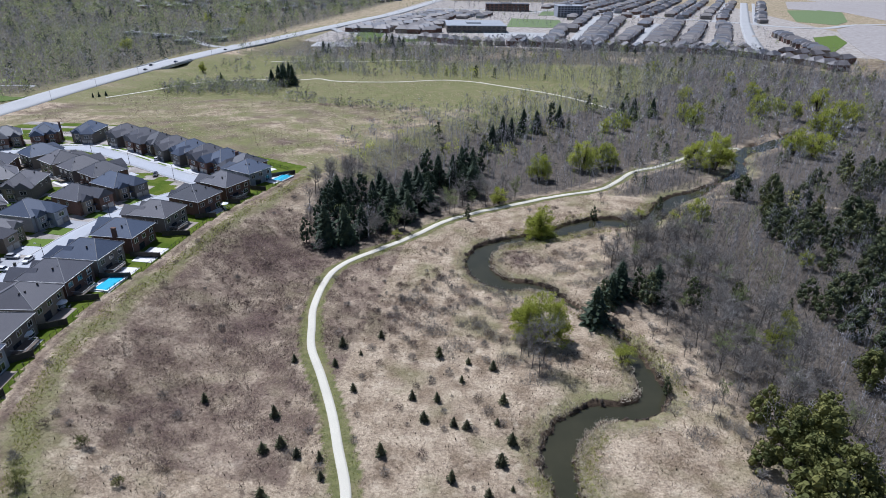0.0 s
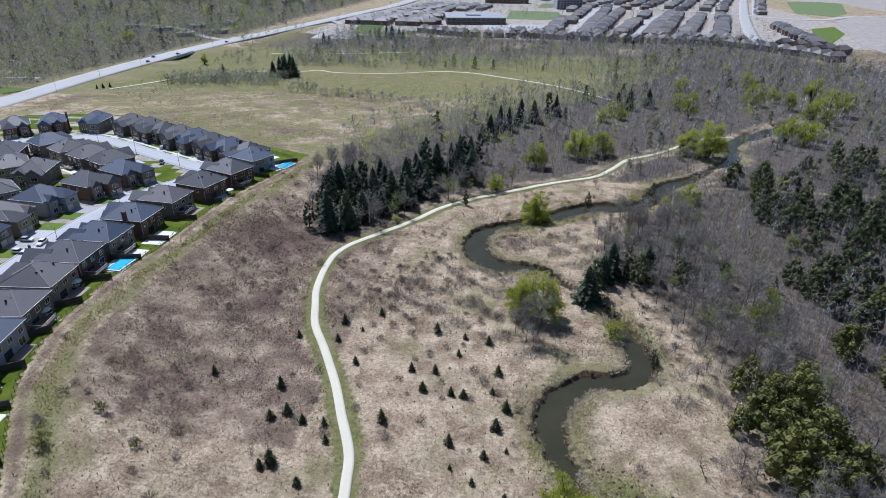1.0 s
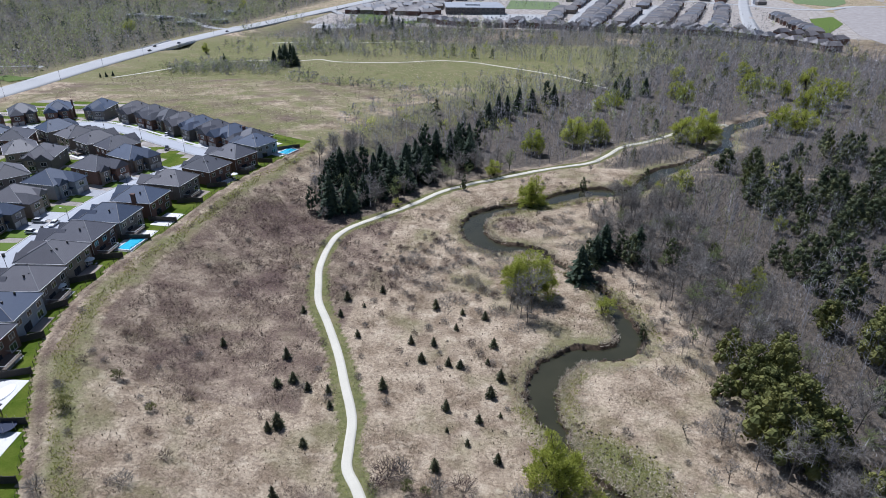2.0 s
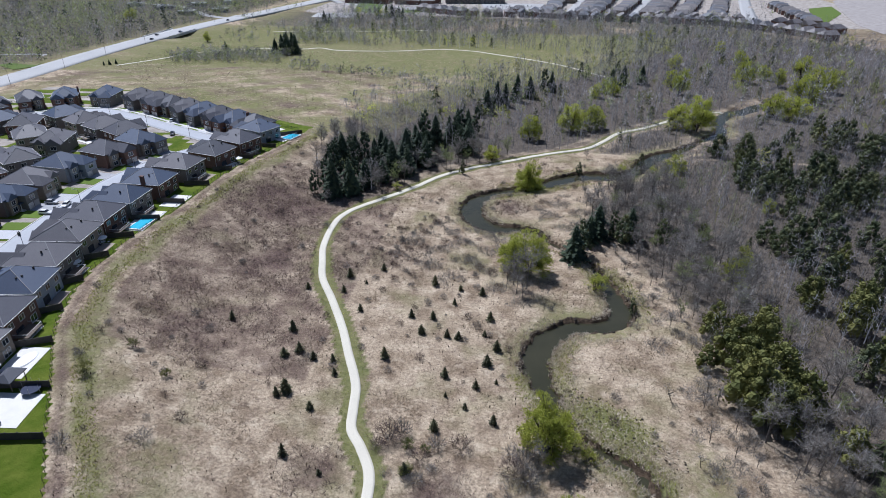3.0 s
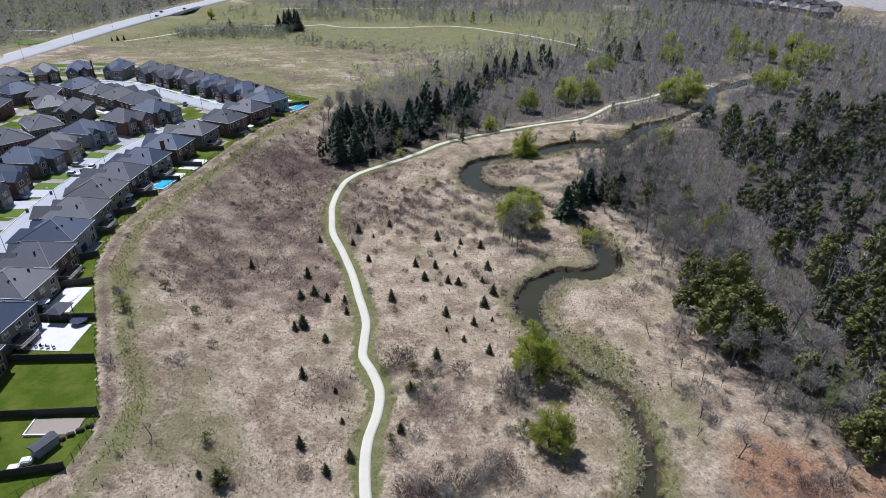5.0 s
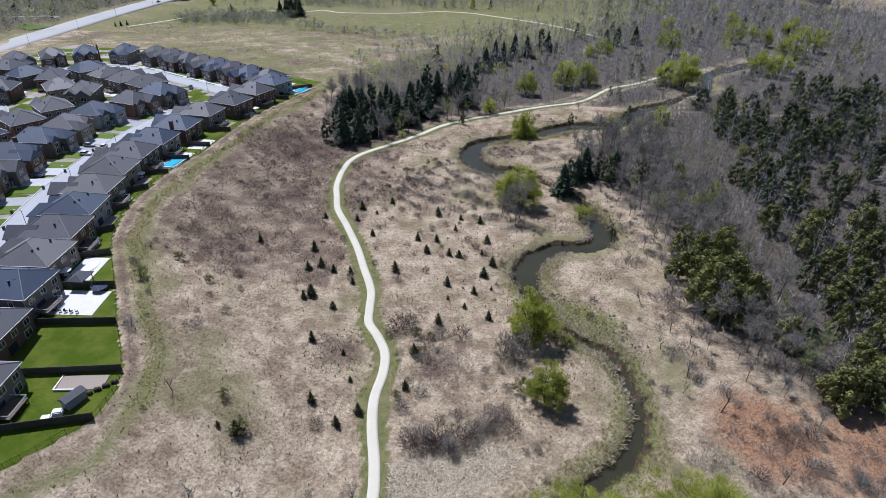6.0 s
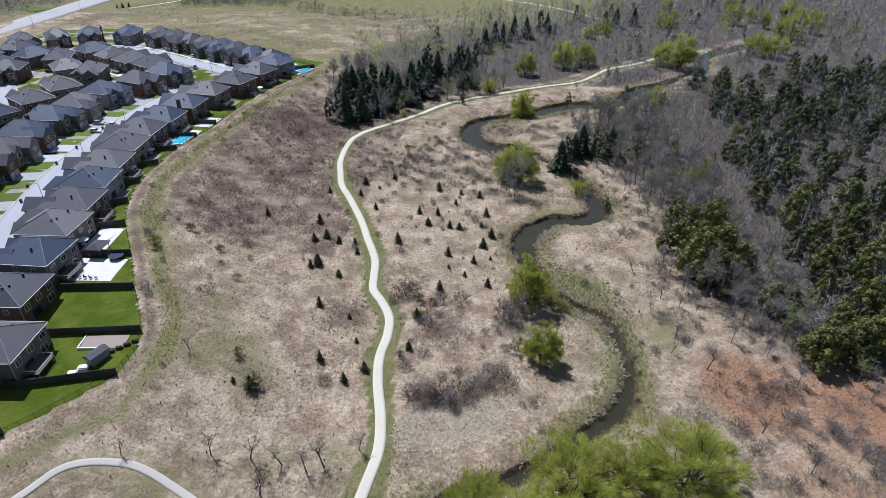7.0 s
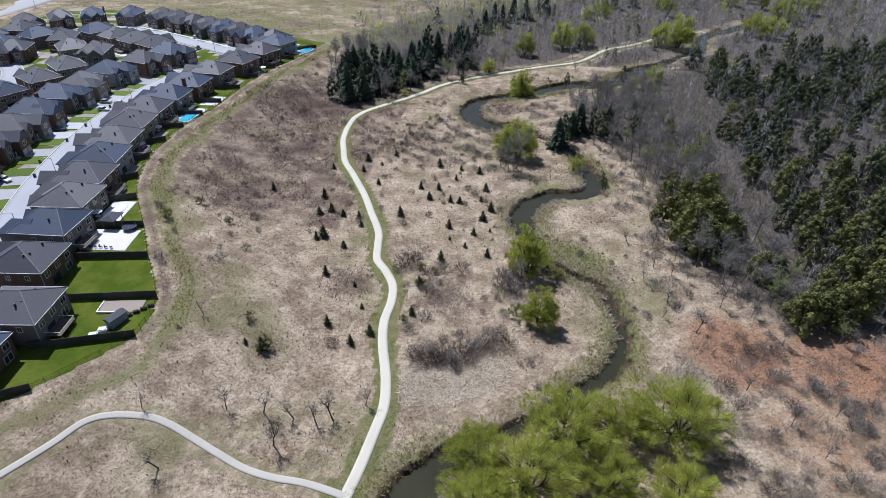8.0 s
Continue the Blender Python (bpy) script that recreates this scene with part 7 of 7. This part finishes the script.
hedge = np.concatenate([scatter(-288, -222, 430, 470, 3.6, 76, lambda P: off_path(P) & (ripple(P[:, 0], P[:, 1], 0.11, 4.0) > -0.2)),
                        scatter(-215, -160, 436, 452, 4.0, 77, lambda P: off_path(P) & (ripple(P[:, 0], P[:, 1], 0.2, 1.0) > 0.1)),
                        scatter(-240, -60, 552, 606, 7.0, 78, lambda P: off_path(P) & (ripple(P[:, 0], P[:, 1], 0.06, 3.0) > -0.1)),
                        scatter(-292, -195, 448, 486, 3.6, 71, lambda P: off_path(P) & (ripple(P[:, 0], P[:, 1], 0.12, 1.0) > -0.3)),
                        scatter(-178, -60, 392, 432, 3.4, 72, lambda P: np.abs(P[:, 1] - (424 - 0.28 * (P[:, 0] + 178))) < 4),
                        scatter(-300, -90, 535, 640, 6.5, 73, lambda P: off_path(P) & (ripple(P[:, 0], P[:, 1], 0.08, 6.0) > 0.0)),
                        scatter(-100, 40, 300, 480, 10, 74, lambda P: ~wooded(P) & off_path(P) & (near(P, CREST)[0] < 14))])
far_forest("hedge_bushes", hedge[0::3], 6.0, BUDS, "pale green hedge bushes round the fallow field", 44, 0.05, 61, full=1.7)
bare_forest("hedge_bushes", np.concatenate([hedge[1::3], hedge[2::3]]), 6.0, FAR_TWIGS, "leafless grey hedge bushes round the fallow field", 40, 0.045, 62, 2.2, 0.03)
lone = scatter(-330, -80, 275, 560, 6.5, 79, lambda P: off_path(P) & ~homes(P) & ~wooded(P) & (near(P, CREST)[1] < 0) & (ripple(P[:, 0], P[:, 1], 0.05, 3.0) > -0.1))
bare_forest("field_bushes", lone, 1.7, BRUSH, "low brown bushes dotted over the fallow field", 12, 0.12, 63, 3.6, 0.0)
belt = scatter(-330, -60, 640, 790, 5.5, 64, lambda P: off_path(P) & ~wooded(P) & (np.hypot((P[:, 0] + 225) * 1.3, P[:, 1] - 845) > 62))
bare_forest("tree_belt", belt[::3], 13, FAR_TWIGS, "grey belt of trees before the town", 40, 0.022, 65, 1.6)
far_forest("tree_belt", belt[1::3], 12, BUDS, "pale green belt of trees before the town", 60, 0.018, 66, full=1.3)

# low growth: brush, tussocks, stalks, reeds


def tufts(name, P, h, width, blades, material, label, seed, spread=0.25, category="grass"):
    r = np.random.default_rng(seed)
    z = land(P[:, 0], P[:, 1])
    n = len(P)
    base = np.repeat(np.column_stack([P, z - 0.03]), blades, 0)
    k = len(base)
    hh = h * r.uniform(0.5, 1.3, k)
    a = r.uniform(0, math.tau, k)
    out = np.column_stack([np.cos(a), np.sin(a), 0 * a])
    foot = base + out * (r.uniform(0, spread, k) * 0.5)[:, None]
    tip = base + out * (r.uniform(0.3, 1.2, k) * spread * 1.6)[:, None] + np.array([0, 0, 1.0]) * hh[:, None]
    b = r.uniform(0, math.tau, k)
    s = np.column_stack([np.cos(b), np.sin(b), 0 * b]) * width
    verts = np.stack([foot - s, foot + s, tip], 1).reshape(-1, 3)
    ob = link_mesh(name, verts, np.arange(3 * k).reshape(-1, 3), material)
    return tagged(ob, label, category, kind="stuff")


def open_meadow(P):
    t = trail_gap(P)
    d, s, _ = near(P, CREST)
    return (t > 2.6) & (s > 0) & (d > 1.2) & (river_gap(P) > 0.8) & (P[:, 0] < 100)


meadow = scatter(-118, 100, -12, 262, 1.15, 41, open_meadow)
tufts("dry_grass", meadow, 0.3, 0.085, 3, STRAW, "pale dry grass tussocks all over the meadow", 51, 0.4)
tall = scatter(-118, 70, -12, 262, 1.1, 42, lambda P: open_meadow(P) & (ripple(P[:, 0], P[:, 1], 0.11, 6.0) > 0.35) & ~wooded(P))
tufts("tall_dry_grass", tall, 0.5, 0.06, 6, STRAW, "taller dry grass in drifts", 52, 0.6)
clumpy = scatter(-116, 100, -12, 262, 2.3, 98, lambda P: open_meadow(P) & ~wooded(P) & (ripple(P[:, 0], P[:, 1], 0.4, 1.7) > np.where(P[:, 1] < 34, 0.25, -0.2)))
tufts("dead_herbs", clumpy, 0.5, 0.045, 5, BRUSH, "brown dead herbs dotted through the grass", 99, 0.5, "weeds")
reedy = scatter(-40, 90, -12, 262, 0.9, 43, lambda P: (np.abs(river_gap(P) - 1.5) < 1.6) & (ripple(P[:, 0], P[:, 1], 0.12, 1.5) > -0.2))
tufts("reeds", reedy, 0.9, 0.05, 7, REED, "pale dead reeds along the stream", 53, 0.5, "reeds")
pale = scatter(-17, 12, 17, 42, 0.5, 44, lambda P: (np.hypot((P[:, 0] + 3) / 13, (P[:, 1] - 29 - 0.35 * (P[:, 0] + 3)) / 7) < 1) & (river_gap(P) > 1) & (trail_gap(P) > 3))
tufts("reeds", pale, 0.35, 0.13, 5, REED, "flattened pale reed bed beside the stream", 54, 0.8, "reeds")
sedgy = scatter(-20, 80, -10, 262, 0.9, 45, lambda P: (river_gap(P) > -0.6) & (river_gap(P) < 5) & (ripple(P[:, 0], P[:, 1], 0.06, 5.0) > 0.15) | ((np.hypot((P[:, 0] - 24) * 0.8 + (P[:, 1] - 81) * 0.35, P[:, 1] - 81) < 9.5) & (river_gap(P) > -1.5)) | ((river_gap(P) > 0) & (river_gap(P) < 3.2) & (P[:, 1] > 30) & (P[:, 1] < 92)))
tufts("green_sedge", sedgy, 0.5, 0.07, 7, SEDGE, "fresh yellow-green sedge on the stream bank", 55, 0.5, "sedge")
weedy = scatter(-118, -60, 30, 262, 0.7, 89, lambda P: (np.abs(near(P, CREST)[0] - 6.0 - 1.5 * ripple(P[:, 0], P[:, 1], 0.15, 2.0)) < 1.9) & (near(P, CREST)[1] > 0) & (ripple(P[:, 0], P[:, 1], 0.5, 3.0) > -0.45))
tufts("green_weeds", weedy, 0.4, 0.09, 4, SEDGE, "yellow-green weeds in a band below the fence", 90, 0.4, "weeds")
verge = scatter(-100, 60, -14, 290, 0.75, 46, lambda P: (trail_gap(P) > 1.4) & (trail_gap(P) < 3.2) & ~((P[:, 0] < -21) & (P[:, 1] < 14)))
tufts("trail_verge", verge, 0.22, 0.09, 3, SEDGE, "short green grass edging the trail", 56, 0.25)


def bend_side(P):
    """Positive on the outer bank of a bend of the stream, negative on the inner one."""
    line = RIVER[:, :2]
    d = np.gradient(line, axis=0)
    a = np.unwrap(np.arctan2(d[:, 1], d[:, 0]))
    turn = np.gradient(a) / (np.hypot(d[:, 0], d[:, 1]) + 1e-6)
    turn = np.convolve(turn, np.ones(9) / 9, "same")
    k = np.argmin(np.hypot(P[:, None, 0] - line[None, :, 0], P[:, None, 1] - line[None, :, 1]), axis=1)
    left = np.sign(d[k, 0] * (P[:, 1] - line[k, 1]) - d[k, 1] * (P[:, 0] - line[k, 0]))
    return -left * turn[k]


def lumps(name, P, size, material, label, seed, lift=0.0):
    """Crumbled clods of turf and soil: small uneven lumps in one mesh."""
    r = np.random.default_rng(seed)
    z = land(P[:, 0], P[:, 1]) + lift
    corner = np.array([(1, 0, 0), (0, 1, 0), (-1, 0, 0), (0, -1, 0), (0, 0, 1), (0, 0, -0.6)], float)
    n = len(P)
    v = corner[None] * (size * r.uniform(0.5, 1.3, (n, 1, 1))) * r.uniform(0.6, 1.3, (n, 6, 1)) * np.array([1.2, 1.2, 0.7])
    a = r.uniform(0, math.tau, n)
    c, s = np.cos(a)[:, None], np.sin(a)[:, None]
    v = np.stack([v[:, :, 0] * c - v[:, :, 1] * s, v[:, :, 0] * s + v[:, :, 1] * c, v[:, :, 2]], -1) + np.column_stack([P, z])[:, None, :]
    f = np.array([(0, 1, 4), (1, 2, 4), (2, 3, 4), (3, 0, 4), (1, 0, 5), (2, 1, 5), (3, 2, 5), (0, 3, 5)])
    ob = link_mesh(name, v.reshape(-1, 3), (f[None] + 6 * np.arange(n)[:, None, None]).reshape(-1, 3), material)
    return tagged(ob, label, "bank", kind="stuff")


banks = scatter(-24, 84, -12, 292, 0.55, 81, lambda P: (np.abs(river_gap(P) + 0.1) < 0.75))
curl = bend_side(banks)
leaf_litter = scatter(46, 112, 8, 66, 0.9, 95, lambda P: open_meadow(P) & ((np.hypot((P[:, 0] - 61) * 1.2 + (P[:, 1] - 48) * 0.15, P[:, 1] - 48) < 12) | (np.hypot(P[:, 0] - 86, (P[:, 1] - 46) * 1.2) < 15)))
tufts("dead_fern", leaf_litter, 0.3, 0.13, 5, RUSTY, "rust-brown dead fern over the ground", 96, 0.6, "fern")
lumps("bank_clods", banks[(curl > 0.018) & (ripple(banks[:, 0], banks[:, 1], 0.9, 2.0) > -0.2) & ((banks[:, 1] > 88) | (banks[:, 1] < 22))], 0.3, MUD, "dark crumbling cut bank along the stream's outer bends", 82, 0.18)
marsh = scatter(8, 42, 62, 98, 0.8, 91, lambda P: (np.hypot((P[:, 0] - 24) * 0.8 + (P[:, 1] - 80) * 0.6, (P[:, 1] - 80) * 0.85) < 11) & (river_gap(P) > -0.5))
pool = np.random.default_rng(97).random(len(marsh))
lumps("marsh_clods", marsh[pool < 0.22] + 0.35, 0.26, MUD, "dark wet clods in the sedge marsh", 92, 0.06)
tufts("reeds", marsh[pool > 0.62], 0.4, 0.08, 5, REED, "broken pale reeds among the marsh tussocks", 94, 0.7, "reeds")
inner = scatter(-24, 84, -12, 292, 0.62, 83, lambda P: (river_gap(P) > -0.3) & (river_gap(P) < 2.2))
inner = inner[bend_side(inner) < -0.008]
tufts("reeds", inner, 0.55, 0.07, 5, REED, "pale flattened reeds on the stream's inner bends", 84, 0.6, "reeds")


strip = scatter(12, 60, 52, 116, 0.7, 85, lambda P: (river_gap(P) > 3.4) & (river_gap(P) < 6.0 + 1.5 * ripple(P[:, 0], P[:, 1], 0.2)) & (near(P, RIVER[:, :2])[1] != 0) & (P[:, 0] > 14))
tufts("reeds", strip, 0.5, 0.07, 4, REED, "pale band of flattened reeds behind the bank", 86, 0.6, "reeds")


def thickets(P):
    x, y = P[:, 0], P[:, 1]
    w = (np.hypot(x - 9, (y - 62) * 0.8) < 6.5) | (np.hypot((x - 50) * 1.2, (y - 84) * 0.35) < 8) | (np.hypot((x + 1) * 0.55 - (y - 40) * 0.25, y - 40 - 0.3 * x) < 6.5) | (np.hypot(x + 16, (y - 157) * 0.9) < 22)
    w |= (np.hypot(x - 22, (y - 195) * 0.8) < 14) | (np.hypot((x - 74) * 0.7, y - 30) < 24) | (np.hypot(x + 20, y - 66) < 6) | (np.hypot(x - 4, (y - 138) * 0.8) < 10) | (np.hypot(x - 44, (y - 124) * 0.6) < 9)
    return w & open_meadow(P) & (ripple(x, y, 0.33, 4.5) > 0.12)


tufts("thicket", scatter(-40, 112, -8, 215, 1.0, 87, thickets), 1.5, 0.03, 13, TWIGS, "grey leafless thicket clumps in the meadow", 88, 1.0, "brush")


def brushy(P):
    x, y = P[:, 0], P[:, 1]
    w = (np.hypot((x + 84) * 0.9, y - 180) < 24) | (np.hypot(x + 74, y - 140) < 18) | (np.hypot(x + 80, y - 100) < 14) | (np.hypot(x + 34, y - 60) < 8) | (np.hypot(x + 8, y - 58) < 8) | (np.hypot((x + 1) * 0.8, y - 196) < 7) | (np.hypot(x + 38, y - 152) < 12)
    d, s, _ = near(P, CREST)
    slope = (d > 14) & (x < -46) & (y > 82) & (y < 215) & (ripple(x, y, 0.16, 1.1) > 0.1)
    return (w | slope) & open_meadow(P) & (ripple(x, y, 0.3, 2.5) > -0.35)


tufts("brush", scatter(-112, 20, 30, 215, 1.15, 47, brushy), 1.0, 0.03, 11, BRUSH, "red-brown leafless brush thicket on the slope", 57, 0.9, "brush")
tufts("understorey", scatter(40, 200, -8, 300, 2.2, 48, lambda P: wooded(P)), 2.6, 0.05, 8, TWIGS, "leafless undergrowth on the woodland floor", 58, 1.0, "brush")
tufts("dark_stalks", scatter(-100, 40, -8, 220, 4.2, 49, lambda P: open_meadow(P) & (ripple(P[:, 0], P[:, 1], 0.09, 7.0) > -0.1)), 0.7, 0.06, 5, WEED, "dark dead weed stalks dotted over the meadow", 59, 0.12, "weeds")
field_pts = scatter(-330, 20, 262, 540, 3.4, 50, lambda P: (near(P, CREST)[1] < 0) & ~homes(P) & ~wooded(P) & (near(P, FAR_TRAIL)[0] > 3) & (highway_gap(P) > 32) & (ripple(P[:, 0], P[:, 1], 0.04, 8.0) > -0.2))
tufts("field_grass", field_pts, 0.35, 0.3, 3, STRAW, "rough tan grass on the fallow field", 60, 0.8)

BUSH = [shrub(700 + k, 2.0, 1.6, 240, TWIGS) for k in range(3)] + [shrub(710 + k, 2.2, 1.9, 250, BRUSH) for k in range(2)]
HAND_BUSHES = [(-10, 33, 1.8), (-8, 35, 2.0), (-6, 34, 1.7), (-5.5, 37, 1.9), (-3.5, 35, 1.8), (-1.5, 37.5, 2.0), (0.5, 36, 1.6), (1.5, 39.5, 1.9), (3.5, 41.5, 1.8), (5, 44, 1.8), (-11.5, 35, 1.5), (7, 45.5, 1.4), (-2, 33, 1.5),
               (-20.5, 71, 2.3), (-18, 72.5, 1.9), (-22, 68, 1.4), (-10, 69.5, 1.7), (-5, 70, 1.9), (-13, 66, 1.5), (8.5, 68, 2.2), (9, 63, 2.1), (6, 65, 1.9), (5.5, 69.5, 1.7), (10.5, 66, 1.6), (-33, 155, 1.0), (-28, 157, 1.1), (-22, 163, 1.0), (-30, 168, 1.0), (-12, 150, 1.2),
               (-8, 146, 1.1), (-4, 143, 1.2), (-9, 141, 1.0), (-37, 170, 0.9), (-25, 146, 1.0), (-58, 205, 1.2), (-15, 118, 0.4), (17, 47.7, 0.7), (-66, 168, 1.3), (-69, 150, 1.2), (-90, 160, 1.1), (-85, 172, 1.3),
               (19.5, 46, 0.8), (12, 36, 0.8), (46, 86, 0.7), (50, 95, 0.8), (44, 96, 0.6), (40, 84, 0.6), (54, 68, 1.1), (50, 62, 1.2), (57, 56, 1.0), (16, 30, 0.7), (22, 118, 0.9), (14, 126, 0.9), (66, 66, 1.0),
               (70, 55, 1.1), (74, 38, 1.3), (80, 40, 1.2), (68, 32, 1.3), (62, 24, 1.3), (78, 20, 1.4), (88, 27, 1.3), (57, 30, 1.1), (-64, 30, 0.5), (-70, 63, 0.7), (-95, 100, 0.9), (-79, 93, 0.9), (-76, 100, 1.1), (-82, 105, 1.2)]
plant_all(BUSH, HAND_BUSHES, "leafless grey-brown bush in dry grass", "bush", "bare bushes", rng)
wild = np.concatenate([scatter(54, 112, -6, 62, 4.0, 62, lambda P: open_meadow(P) & ~wooded(P) & (ripple(P[:, 0], P[:, 1], 0.13, 2.0) > 0.12)), scatter(-48, 0, 136, 182, 5.0, 63, lambda P: open_meadow(P) & (ripple(P[:, 0], P[:, 1], 0.2, 5.0) > 0.1)), scatter(-108, 60, 40, 250, 9.0, 61, lambda P: open_meadow(P) & ~wooded(P) & (ripple(P[:, 0], P[:, 1], 0.05, 9.0) > 0.0))])
plant_all(BUSH, [(float(p[0]), float(p[1]), rng.uniform(0.5, 1.6) if p[1] < 62 else rng.uniform(0.45, 1.1)) for p in wild[:280]], "low leafless bush in dry grass", "bush", "bare bushes", rng)
